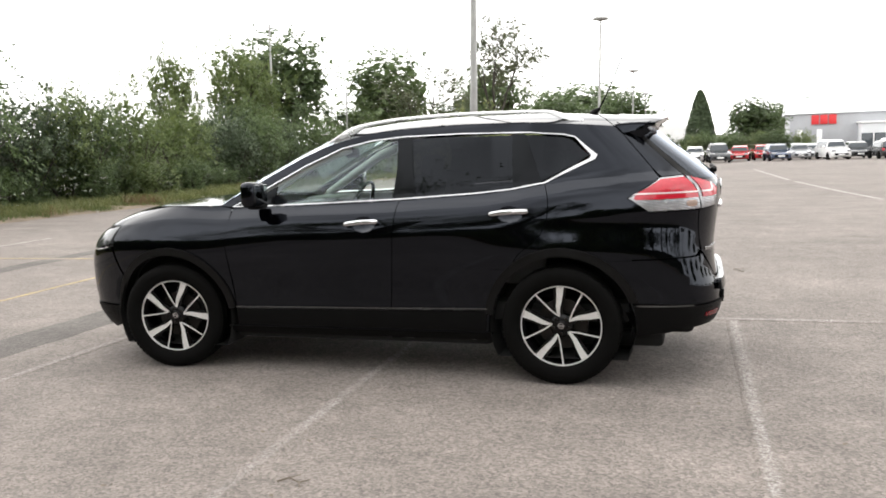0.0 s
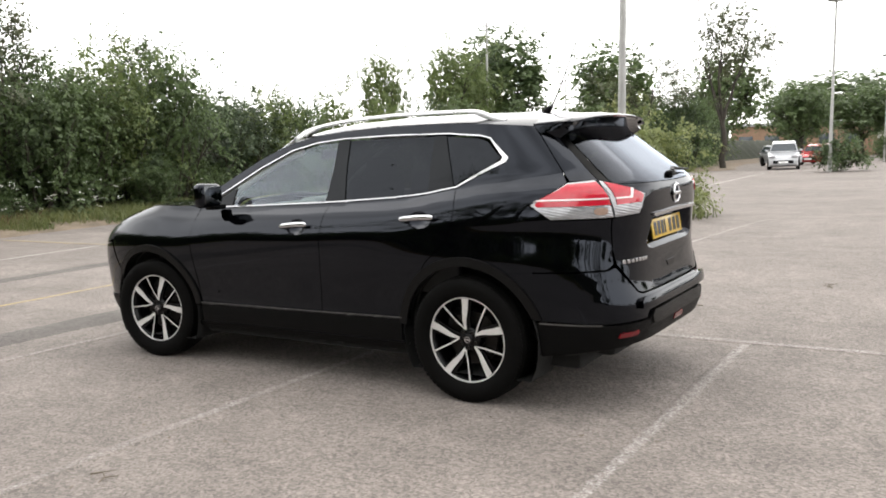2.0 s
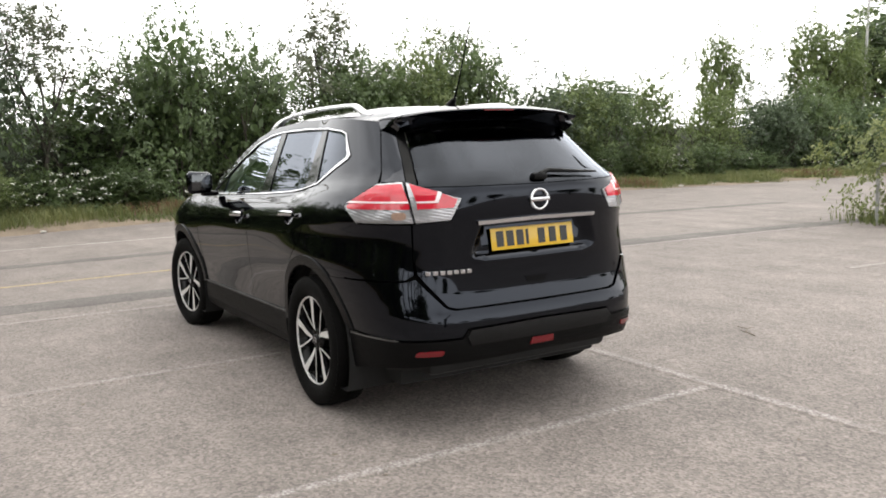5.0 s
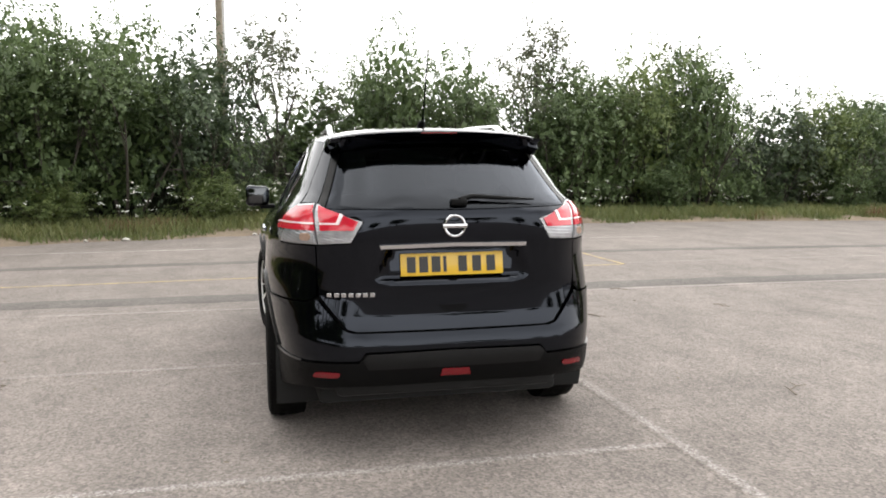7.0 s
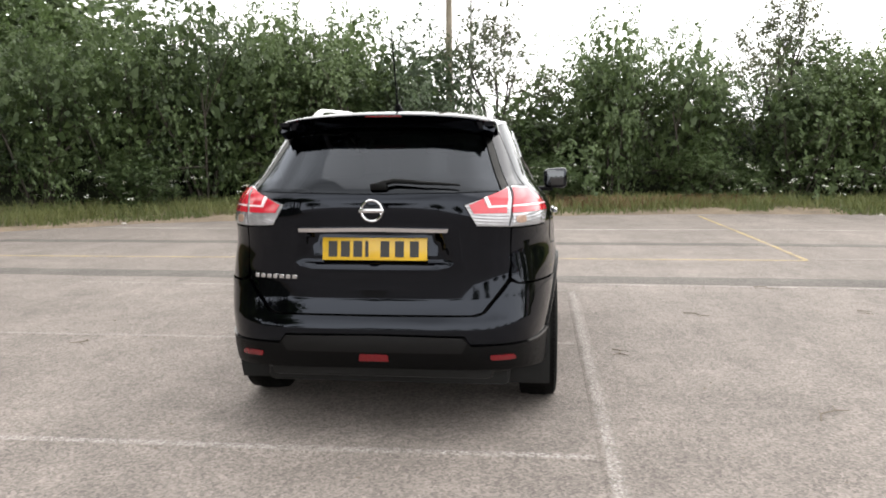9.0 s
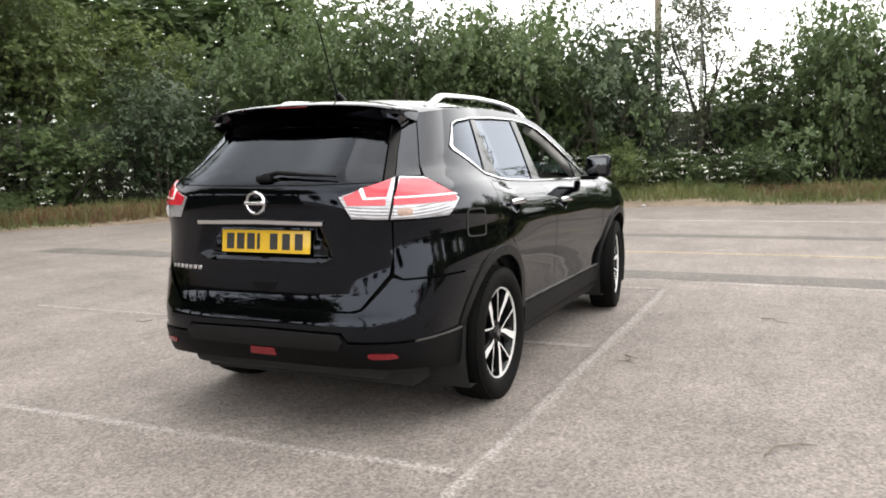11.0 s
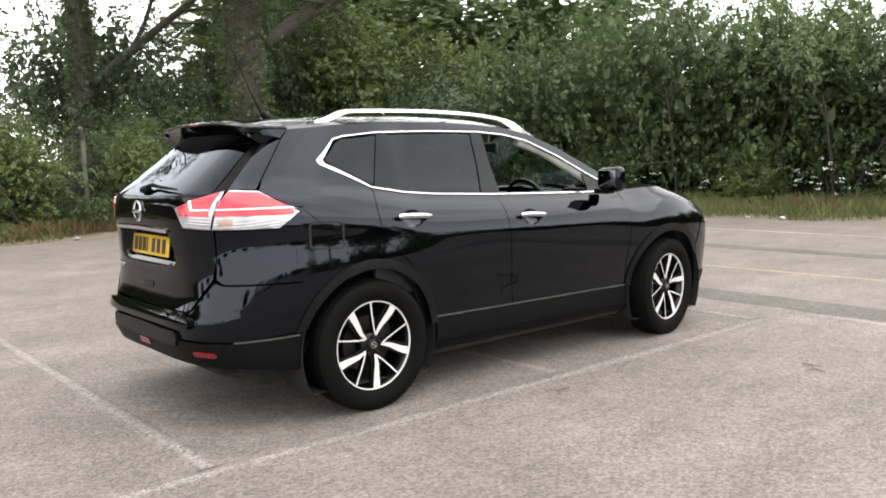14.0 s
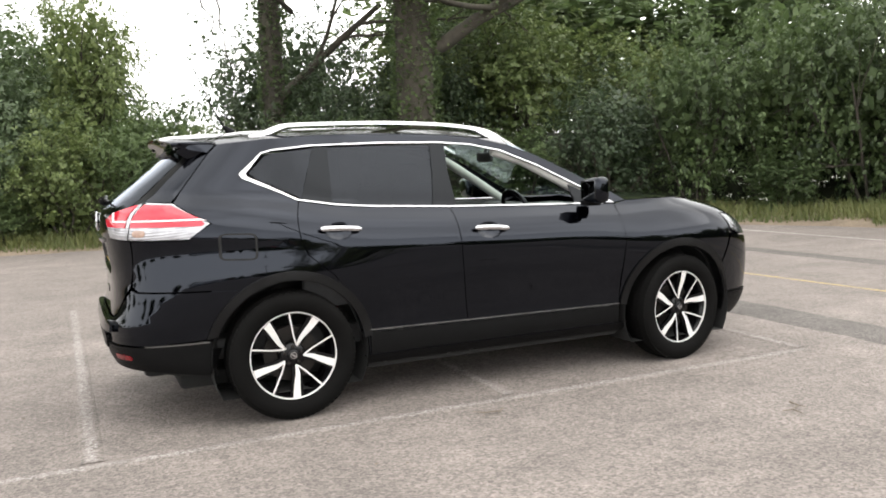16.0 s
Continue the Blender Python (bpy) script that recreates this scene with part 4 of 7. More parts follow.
for sg in (1, -1):
    bm = bmesh.new()
    rows = []
    for k in range(7):
        t = k / 6
        top = skin(*X(1.655, 1.563), 0.006).lerp(Vector((1.905, -0.566, 1.569)), t) + Vector((0, 0, 0.006 * math.sin(math.pi * t)))
        low = skin(*X(1.712, 1.508), 0.006).lerp(Vector((1.900, -0.560, 1.549)), t)
        mid = (top + low) / 2 + Vector((0, -0.004, 0))
        rows.append([bm.verts.new((p.x, p.y * sg, p.z)) for p in (top + Vector((0, 0.05, 0.002)), top, mid, low, low + Vector((0, 0.05, 0.004)))])
    for a, b in zip(rows, rows[1:]):
        for k in range(4):
            bm.faces.new((a[k], a[k + 1], b[k + 1], b[k]))
        bm.faces.new((a[4], a[0], b[0], b[4]))
    bm.faces.new(rows[0])
    bm.faces.new(rows[-1])
    bmesh.ops.recalc_face_normals(bm, faces=bm.faces)
    part("spoiler_cheek", bm, M_paint, spoiler, "glossy black side cheek of the spoiler", 50)
bm = bmesh.new()
box(bm, (1.949, 0, 1.5985), (0.016, 0.19, 0.010), bevel=0.003)
part("brake_lamp", bm, M_red_dark, spoiler, "dark red high brake lamp")

# tail lamps
LO = [X(1.757, 1.128), X(1.93, 1.240), Y(0.654, 1.249), Y(0.656, 1.052), X(1.87, 1.050)]
LI = [Y(0.646, 1.247), Y(0.442, 1.163), Y(0.50, 1.062), Y(0.650, 1.052)]
for i, mir in enumerate((False, True)):
    lamp = part("tail_lamp", panel_bm(LO, gap=0.001, grid=0.03, off=0.002, depth=0.03, mirror=mir), M_clear, car, "red and clear wrap-round tail lamp")
    part("red_lens", panel_bm([X(1.805, 1.154), X(1.936, 1.229), Y(0.664, 1.237), Y(0.668, 1.156)], gap=0, grid=0.03, off=0.007, depth=0.01, mirror=mir), M_red, lamp, "red lens")
    part("red_lens", panel_bm([X(1.786, 1.128), X(1.800, 1.145), Y(0.668, 1.147), Y(0.668, 1.119), X(1.80, 1.116)], gap=0, grid=0.03, off=0.007, depth=0.01, mirror=mir), M_red, lamp, "red lens")
    part("clear_lens", panel_bm([X(1.835, 1.110), Y(0.668, 1.113), Y(0.668, 1.062), X(1.880, 1.060)], gap=0, grid=0.03, off=0.007, depth=0.01, mirror=mir), M_clear, lamp, "clear lens")
    lamp2 = part("gate_lamp", panel_bm(LI, gap=0.001, grid=0.03, off=0.002, depth=0.03, mirror=mir), M_clear, tailgate, "red and clear lamp on the tailgate")
    part("red_lens", panel_bm([Y(0.640, 1.236), Y(0.548, 1.199), Y(0.566, 1.157), Y(0.640, 1.156)], gap=0, grid=0.03, off=0.007, depth=0.01, mirror=mir), M_red, lamp2, "red lens")
    part("red_lens", panel_bm([Y(0.530, 1.190), Y(0.464, 1.163), Y(0.486, 1.122), Y(0.640, 1.119), Y(0.640, 1.147), Y(0.552, 1.147)], gap=0, grid=0.03, off=0.007, depth=0.01, mirror=mir), M_red, lamp2, "red lens")
    # white light guides between the red fields
    part("light_guide", panel_bm([X(1.775, 1.143), X(1.80, 1.154), Y(0.668, 1.156), Y(0.668, 1.148), X(1.79, 1.1455)], gap=0, grid=0.03, off=0.009, depth=0.008, mirror=mir), M_guide, lamp, "white light guide")
    part("light_guide", panel_bm([Y(0.640, 1.156), Y(0.566, 1.157), Y(0.546, 1.200), Y(0.533, 1.194), Y(0.553, 1.148), Y(0.640, 1.148)], gap=0, grid=0.03, off=0.009, depth=0.008, mirror=mir), M_guide, lamp2, "white light guide")
    part("amber_bulb", panel_bm(rounded([Y(0.730, 1.068), Y(0.730, 1.104), Y(0.682, 1.106), Y(0.682, 1.070)], 0.016, 4), gap=0, grid=0.02, off=0.0085, depth=0.004, mirror=mir), M_amber, lamp, "amber indicator bulb behind the clear lens")

# number plate with plain bars for its characters, badge, chrome script as bars
ptilt = math.atan2(2.236 - 2.221, 0.11)


def on_plate(y, h, out):
    """A point in the plate's plane: y across, h up from its lower edge, out from it."""
    return Vector((2.237 - h * math.sin(ptilt) + out * math.cos(ptilt), y, 0.890 + h * math.cos(ptilt) + out * math.sin(ptilt)))


ROT_PLATE = Euler((0, -ptilt, 0)).to_matrix()
bm = bmesh.new()
box(bm, on_plate(0, 0.0555, 0), (0.008, 0.52, 0.111), ROT_PLATE, 0.003)
plate = part("number_plate", bm, M_plate, tailgate, "yellow number plate")
for y in (-0.207, -0.145, -0.083, -0.038, 0.052, 0.124, 0.197):
    bm = bmesh.new()
    box(bm, on_plate(y, 0.0555, 0.005), (0.003, 0.016 if abs(y + 0.038) < 0.001 else 0.044, 0.078), ROT_PLATE)
    part("bar", bm, M_ink, plate)
bm = bmesh.new()
n = 40
for R, r, k in ((0.050, 0.0075, n),):
    rings = []
    for i in range(k):
        a = 2 * math.pi * i / k
        c = Vector((0, math.cos(a), math.sin(a)))
        rings.append([bm.verts.new(Vector((2.291, 0, 1.137)) + c * R + c * (r * math.cos(b)) + Vector((1, 0, 0)) * (r * math.sin(b))) for b in (2 * math.pi * q / 8 for q in range(8))])
    for i in range(k):
        a, b = rings[i], rings[(i + 1) % k]
        for q in range(8):
            bm.faces.new((a[q], a[(q + 1) % 8], b[(q + 1) % 8], b[q]))
box(bm, (2.296, 0, 1.137), (0.012, 0.122, 0.020), bevel=0.003)
bmesh.ops.recalc_face_normals(bm, faces=bm.faces)
part("badge", bm, M_chrome, tailgate, "plain chrome ring badge with a cross bar")
for i in range(7):
    q = Y(0.605 - 0.034 * i, 0.806)
    p = skin(*q, 0.003)
    bm = bmesh.new()
    tg = (skin(q[0] + 0.01, 0.806) - skin(q[0] - 0.01, 0.806)).normalized()
    box(bm, p, (0.024, 0.004, 0.020), Matrix((tg, Vector((-tg.y, tg.x, 0)), Vector((0, 0, 1)))).transposed(), 0.001, 1)
    part("script_bar", bm, M_chrome, tailgate)

# wiper
bm = bmesh.new()
wp = [skin(*Y(abs(y), z), 0.02) for y, z in ((0.03, 1.245), (0.10, 1.262), (0.25, 1.252), (0.42, 1.243))]
for p, y in zip(wp, (0.03, 0.10, 0.25, 0.42)):
    p.y = y
tube(bm, wp, [0.014, 0.012, 0.009, 0.005], 8)
q = skin(*Y(0.02, 1.25), 0.016)
box(bm, (q.x, 0.03, 1.25), (0.045, 0.085, 0.035), bevel=0.012)
part("wiper", bm, M_plastic, tailgate, "black rear wiper at rest")

# fuel flap (right side), a shut line drawn by a sunken ring with the flap in it
flap = rounded([X(1.515, 1.062), X(1.722, 1.072), X(1.728, 0.926), X(1.522, 0.915)], 0.03, 4)
part("fuel_flap_seam", panel_bm(flap, [shrink(flap, 0.009)], gap=0, grid=0.03, off=0.0012, depth=0, mirror=True), M_under, car)
part("fuel_flap", panel_bm(shrink(flap, 0.009), gap=0, grid=0.03, off=0.0012, depth=0, mirror=True), M_paint, car, "rounded square fuel flap")

# door handles with their cups
for (x0, x1, z0, z1), doors in zip(HANDLES, (f_doors, r_doors)):
    cx, cz = (x0 + x1) / 2 + 0.005, (z0 + z1) / 2 - 0.004

    def bowl(s_, z_, off=0.0):
        rho = ((s_ - cx) / 0.084) ** 2 + ((z_ - cz) / 0.051) ** 2
        return skin(s_, z_, off - 0.026 * max(0.0, 1 - rho) - 0.0005)

    for i, sg in enumerate((1, -1)):
        bm = bmesh.new()
        pts, rad = [], []
        for k in range(13):
            t = k / 12
            p = skin(x0 + (x1 - x0) * t, z0 + (z1 - z0) * t, 0.022 + 0.014 * math.sin(math.pi * t))
            pts.append((p.x, p.y * sg, p.z))
            rad.append(0.0165 if 0 < k < 12 else 0.010)
        tube(bm, pts, rad, 12)
        for v in bm.verts:
            v.co.y = pts[6][1] + (v.co.y - pts[6][1]) * 0.8
        part("handle", bm, M_chrome, doors[i], "chrome door handle", 60)
        cup = shrink(cup_outline(x0, x1, z0, z1), -0.003)
        part("handle_cup", panel_bm(cup, gap=0, grid=0.012, depth=0, mirror=sg < 0, surf=bowl), M_paint, doors[i], "", 180)

# door mirrors
for sg in (1, -1):
    bm = bmesh.new()
    box(bm, (-0.645, -0.922, 1.200), (0.105, 0.185, 0.168), Euler((0, 0, radians(-6))).to_matrix(), 0.038, 4)
    for v in bm.verts:
        t = (v.co.y + 0.925) / 0.2
        v.co.z = 1.200 + (v.co.z - 1.200) * (0.95 - 0.16 * t)
        v.co.y *= sg
    if sg < 0:
        bmesh.ops.reverse_faces(bm, faces=bm.faces)
    mirror = part("door_mirror", bm, M_paint, car, "glossy black door mirror", 60)
    bm = bmesh.new()
    box(bm, (-0.592, -0.922 * sg, 1.202), (0.010, 0.140, 0.118), Euler((0, 0, radians(-6 * sg))).to_matrix(), 0.004)
    part("mirror_glass", bm, M_mirror, mirror, "mirror glass")
    bm = bmesh.new()
    box(bm, (-0.66, -0.845 * sg, 1.115), (0.09, 0.12, 0.035), bevel=0.012)
    box(bm, (-0.65, -0.905 * sg, 1.130), (0.08, 0.12, 0.018), bevel=0.007)
    part("mirror_foot", bm, M_plastic, mirror)

# roof rails
for sg in (1, -1):
    bm = bmesh.new()
    secs = []
    for k in range(41):
        t = k / 40
        x = -0.33 + (1.46 + 0.33) * t
        lift = min(1.0, smoothstep(0, 0.14, t)) * min(1.0, smoothstep(1.0, 0.88, t))
        lower = smoothstep(0.10, 0.20, t) * smoothstep(0.97, 0.86, t)
        y = (abs(edge_fn(x)) - 0.095)
        zb = edge_fz(x) + crown_fn(x) * prof(y / abs(edge_fn(x)))
        top = zb + 0.002 + 0.052 * lift
        bot = zb - 0.01 + 0.042 * lower * lift
        h = 0.016
        secs.append([bm.verts.new((x, -sg * yy, zz)) for yy, zz in ((y - h, bot), (y + h, bot), (y + h, top - 0.008), (y + h * 0.5, top), (y - h * 0.5, top), (y - h, top - 0.008))])
    for a, b in zip(secs, secs[1:]):
        for q in range(6):
            bm.faces.new((a[q], a[(q + 1) % 6], b[(q + 1) % 6], b[q]))
    bm.faces.new(secs[0])
    bm.faces.new(secs[-1])
    bmesh.ops.recalc_face_normals(bm, faces=bm.faces)
    part("roof_rail", bm, M_satin, car, "silver roof rail", 50)

# aerial
bm = bmesh.new()
zr = edge_fz(1.52) + crown_fn(1.52)
tube(bm, [(1.46, 0, zr - 0.005), (1.50, 0, zr + 0.03), (1.515, 0, zr + 0.035)], [0.03, 0.016, 0.008], 10)
tube(bm, [(1.505, 0, zr + 0.03), (1.56, 0, zr + 0.13), (1.685, 0, zr + 0.42)], [0.007, 0.0045, 0.0035], 6)
part("aerial", bm, M_plastic, car, "thin black roof aerial")

# mud flaps
for sg in (-1, 1):
    bm = bmesh.new()
    box(bm, (1.775, sg * 0.77, 0.325), (0.018, 0.10, 0.07), Euler((0, radians(8), 0)).to_matrix(), 0.008)
    part("mud_flap", bm, M_plastic, car)
# belly
bm = bmesh.new()
box(bm, (0, 0, 0.245), (3.9, 1.30, 0.10), bevel=0.03)
box(bm, (0, 0, 0.255), (1.80, 1.60, 0.09), bevel=0.03)
box(bm, (1.95, 0, 0.33), (0.36, 1.16, 0.12), bevel=0.04)
box(bm, (-1.95, 0, 0.28), (0.35, 1.2, 0.12), bevel=0.04)
part("underbody", bm, M_under, car)


# wheels
def wheel(at, turn, sg, spin):
    """An alloy wheel with tyre; sg: -1 for the left side."""
    w = part("wheel", bmesh.new(), M_tyre, car, "alloy wheel with a black tyre")
    w.matrix_local = Matrix.Translation(at) @ Euler((0, 0, radians(turn))).to_matrix().to_4x4() @ (Matrix() if sg < 0 else Matrix.Rotation(math.pi, 4, "Z")) @ Matrix.Rotation(radians(spin), 4, "Y")
    bm = bmesh.new()
    lathe(bm, [(-0.075, 0.245), (-0.088, 0.252), (-0.101, 0.275), (-0.108, 0.305), (-0.104, 0.335), (-0.094, 0.352), (-0.082, 0.3605), (-0.04, 0.3645), (0.0, 0.365),
               (0.04, 0.3645), (0.082, 0.3605), (0.1, 0.345), (0.108, 0.305), (0.095, 0.255), (0.08, 0.245)], 72)
    bmesh.ops.recalc_face_normals(bm, faces=bm.faces)
    tyre = part("tyre", bm, M_tyre, w, "black rubber tyre", 35)
    bm = bmesh.new()
    # tread blocks across the shoulder and the crown grooves
    for k in range(72):
        a = 2 * math.pi * k / 72
        for yy, ln in ((-0.077, 0.030), (-0.027, 0.036), (0.027, 0.036), (0.077, 0.030)):
            r = 0.3615 if abs(yy) < 0.05 else 0.3555
            m = Matrix.Rotation(-a, 3, "Y") @ Matrix.Rotation(radians(14 if yy < 0 else -14), 3, "X")
            c = Matrix.Rotation(-a, 3, "Y") @ Vector((r, yy, 0))
            mm = Matrix.Translation(c) @ m.to_4x4() @ Matrix.Diagonal((0.010, ln, 0.021, 1))
            bmesh.ops.create_cube(bm, size=1.0, matrix=mm)
    tr = part("tread", bm, M_tyre, w, "", None)
    tagged(tr, "worn tyre tread blocks", kind="stuff")
    bm = bmesh.new()
    lathe(bm, [(0.08, 0.225), (0.02, 0.215), (-0.055, 0.226), (-0.072, 0.240), (-0.080, 0.2455)], 72)
    bmesh.ops.recalc_face_normals(bm, faces=bm.faces)
    part("rim", bm, M_rimblack, w, "gloss black rim barrel", 60)
    bm = bmesh.new()
    lathe(bm, [(-0.074, 0.2405), (-0.0835, 0.2415), (-0.0845, 0.2470), (-0.078, 0.2495)], 72)
    bmesh.ops.recalc_face_normals(bm, faces=bm.faces)
    part("rim_edge", bm, M_machined, w, "machined rim edge", 60)

    def spoke(bm, a, pts, y0, y1, thick):
        """A spoke face: rows of (radius, offset of one side, offset of the other)."""
        ca, sa_ = math.cos(a), math.sin(a)
        f, b = [], []
        for i, (r, o0, o1) in enumerate(pts):
            y = y0 + (y1 - y0) * i / (len(pts) - 1)
            for o, lst in ((o0, 0), (o1, 1)):
                x, z = r * ca - o * sa_, r * sa_ + o * ca
                f.append(bm.verts.new((x, y, z)))
                b.append(bm.verts.new((x, y + thick, z)))
        fr, sd = [], []
        for i in range(len(pts) - 1):
            k = 2 * i
            fr.append(bm.faces.new((f[k], f[k + 1], f[k + 3], f[k + 2])))
            sd.append(bm.faces.new((f[k], f[k + 2], b[k + 2], b[k])))
            sd.append(bm.faces.new((f[k + 1], b[k + 1], b[k + 3], f[k + 3])))
            sd.append(bm.faces.new((b[k], b[k + 2], b[k + 3], b[k + 1])))
        for s_ in sd:
            s_.material_index = 1
        return fr

    for k in range(5):
        a = math.pi / 2 + 2 * math.pi * k / 5
        bm = bmesh.new()
        spoke(bm, a, [(0.055, 0.006, 0.016), (0.085, 0.006, 0.026), (0.115, 0.003, 0.030), (0.15, -0.006, 0.027), (0.19, -0.014, 0.024), (0.239, -0.021, 0.024)], -0.064, -0.080, 0.028)
        bmesh.ops.recalc_face_normals(bm, faces=bm.faces)
        part("spoke", bm, [M_machined, M_rimblack], w, "broad machined spoke", 30)
        bm = bmesh.new()
        spoke(bm, a - math.radians(36), [(0.058, -0.026, -0.016), (0.11, -0.012, -0.003), (0.17, -0.003, 0.006), (0.239, 0.006, 0.016)], -0.063, -0.079, 0.03)
        bmesh.ops.recalc_face_normals(bm, faces=bm.faces)
        part("spoke", bm, [M_machined, M_rimblack], w, "thin machined spoke", 30)
        bm = bmesh.new()
        spoke(bm, a, [(0.05, -0.012, 0.030), (0.12, -0.012, 0.042), (0.239, -0.036, 0.042)], -0.050, -0.068, 0.02)
        for f in bm.faces:
            f.material_index = 0
        bmesh.ops.recalc_face_normals(bm, faces=bm.faces)
        part("spoke_back", bm, M_rimblack, w)
    bm = bmesh.new()
    lathe(bm, [(-0.02, 0.07), (-0.048, 0.072), (-0.058, 0.064), (-0.060, 0.034), (-0.068, 0.032), (-0.070, 0.028), (-0.072, 0.0005)], 36)
    bmesh.ops.recalc_face_normals(bm, faces=bm.faces)
    part("hub", bm, M_rimblack, w, "black hub cap", 50)
    bm = bmesh.new()
    lathe(bm, [(-0.0705, 0.019), (-0.0745, 0.0185), (-0.0745, 0.0145), (-0.0705, 0.014)], 24)
    box(bm, (0, -0.0735, 0), (0.042, 0.003, 0.007))
    bmesh.ops.recalc_face_normals(bm, faces=bm.faces)
    part("hub_ring", bm, M_chrome, w)
    for k in range(5):
        a = math.pi / 2 + 2 * math.pi * (k + 0.5) / 5
        bm = bmesh.new()
        tube(bm, [(0.05 * math.cos(a), -0.05, 0.05 * math.sin(a)), (0.05 * math.cos(a), -0.068, 0.05 * math.sin(a))], 0.009, 6)
        part("wheel_nut", bm, M_disc, w)
    bm = bmesh.new()
    lathe(bm, [(0.03, 0.06), (0.0, 0.075), (0.0, 0.155), (0.025, 0.155), (0.025, 0.06)], 40)
    bmesh.ops.recalc_face_normals(bm, faces=bm.faces)
    part("brake_disc", bm, M_disc, w, "steel brake disc", 40)
    return w


wheel((-AX, -0.795, 0.363), 7, -1, 20)
wheel((AX, -0.795, 0.363), 0, -1, 0)
wheel((-AX, 0.795, 0.363), 7, 1, 10)
wheel((AX, 0.795, 0.363), 0, 1, 35)

# cabin
bm = bmesh.new()
box(bm, (0.45, 0, 0.42), (2.6, 1.45, 0.12), bevel=0.02)
part("cabin_floor", bm, M_seat, car)
bm = bmesh.new()
box(bm, (-0.78, 0, 0.93), (0.42, 1.38, 0.30), Euler((0, radians(-8), 0)).to_matrix(), 0.09, 4)
box(bm, (-0.66, 0.36, 1.055), (0.30, 0.42, 0.10), bevel=0.04, seg=3)
part("dashboard", bm, M_dash, car, "dark moulded dashboard", 60)
bm = bmesh.new()
R = 0.185
hubv = Vector((-0.40, 0.36, 1.03))
ax1, ax2 = Vector((0, 1, 0)), Vector((0.38, 0, 0.92)).normalized()
tube(bm, [hubv + (ax1 * math.cos(a) + ax2 * math.sin(a)) * R for a in (2 * math.pi * k / 32 for k in range(33))], 0.016, 8)
tube(bm, [hubv - ax1 * R, hubv + ax1 * R], 0.02, 6)
tube(bm, [hubv, hubv - ax2 * R], 0.02, 6)
tube(bm, [hubv, hubv + Vector((-0.3, 0, -0.12))], 0.04, 8)
part("steering_wheel", bm, M_gloss, car, "dark three-spoke steering wheel", 50)


def seat(x, y, w, mat):
    bm = bmesh.new()
    box(bm, (x - 0.22, y, 0.66), (0.50, w, 0.20), Euler((0, radians(-6), 0)).to_matrix(), 0.06, 3)
    box(bm, (x + 0.10, y, 0.98), (0.16, w * 0.94, 0.62), Euler((0, radians(14), 0)).to_matrix(), 0.06, 3)
    s = part("car_seat", bm, mat, car, "dark upholstered seat", 60)
    for yy in ((y,) if w < 0.8 else (y - 0.38, y + 0.38)):
        bm = bmesh.new()
        box(bm, (x + 0.20, yy, 1.335), (0.10, 0.26, 0.15), Euler((0, radians(10), 0)).to_matrix(), 0.04, 3)
        tube(bm, [(x + 0.18, yy - 0.05, 1.2), (x + 0.2, yy - 0.05, 1.3)], 0.007, 6)
        tube(bm, [(x + 0.18, yy + 0.05, 1.2), (x + 0.2, yy + 0.05, 1.3)], 0.007, 6)
        part("headrest", bm, mat, s, "padded headrest", 60)


seat(0.22, -0.36, 0.52, M_seat)
seat(0.22, 0.36, 0.52, M_seat)
seat(1.05, 0.0, 1.28, M_seat)
bm = bmesh.new()
box(bm, (-0.32, 0.02, 1.44), (0.03, 0.22, 0.07), bevel=0.012)
tube(bm, [(-0.32, 0.02, 1.47), (-0.36, 0.02, 1.55)], 0.01, 6)
part("rear_view_mirror", bm, M_dash, car, "dark interior mirror", 60)
bm = loft(list(np.linspace(-0.16, 1.62, 16)), lambda x: Vector((x, edge_fn(x) + 0.03, edge_fz(x) - 0.035)), crown_fn)
part("headlining", bm, M_trim_light, car, "pale headlining", 180)
for sg in (1, -1):
    bm = bmesh.new()
    tube(bm, [skin(-0.84, 1.12, -0.05) * 1.0, skin(-0.55, 1.29, -0.05), skin(-0.30, 1.43, -0.05), skin(-0.1, 1.50, -0.05)], 0.035, 8)
    for v in bm.verts:
        v.co.y *= sg
    bmesh.ops.recalc_face_normals(bm, faces=bm.faces)
    part("pillar_trim", bm, M_trim_light, car, "pale pillar trim", 60)
    bm = bmesh.new()
    box(bm, (0.2, -0.74 * sg, 0.85), (2.1, 0.05, 0.50), bevel=0.02)
    part("door_lining", bm, M_dash, car, "dark door lining")


# ---- plants ----
M_leaf = leaf_material("hedge_leaves", (0.034, 0.056, 0.022), (0.134, 0.188, 0.072), 0.42)
M_leaf_dark = leaf_material("dark_leaves", (0.026, 0.045, 0.023), (0.095, 0.132, 0.062), 0.32)
M_leaf_light = leaf_material("fresh_leaves", (0.052, 0.082, 0.026), (0.185, 0.230, 0.080), 0.42)
M_leaf_bush = leaf_material("young_willow_leaves", (0.085, 0.115, 0.040), (0.25, 0.28, 0.11), 0.45)
M_leaf_grey = leaf_material("twiggy_leaves", (0.038, 0.048, 0.024), (0.115, 0.128, 0.062), 0.35)
M_grass = leaf_material("grass_blades", (0.070, 0.105, 0.032), (0.20, 0.205, 0.080), 0.40)
M_dock = leaf_material("rusty_dock_stems", (0.11, 0.060, 0.034), (0.22, 0.135, 0.070), 0.3)
M_flower = material("white_flower_heads", (0.72, 0.72, 0.66), 0.7, island=0.15)
M_stone = material("pale_stone", (0.42, 0.40, 0.37), 0.9, noise_amt=0.2, noise_scale=20)
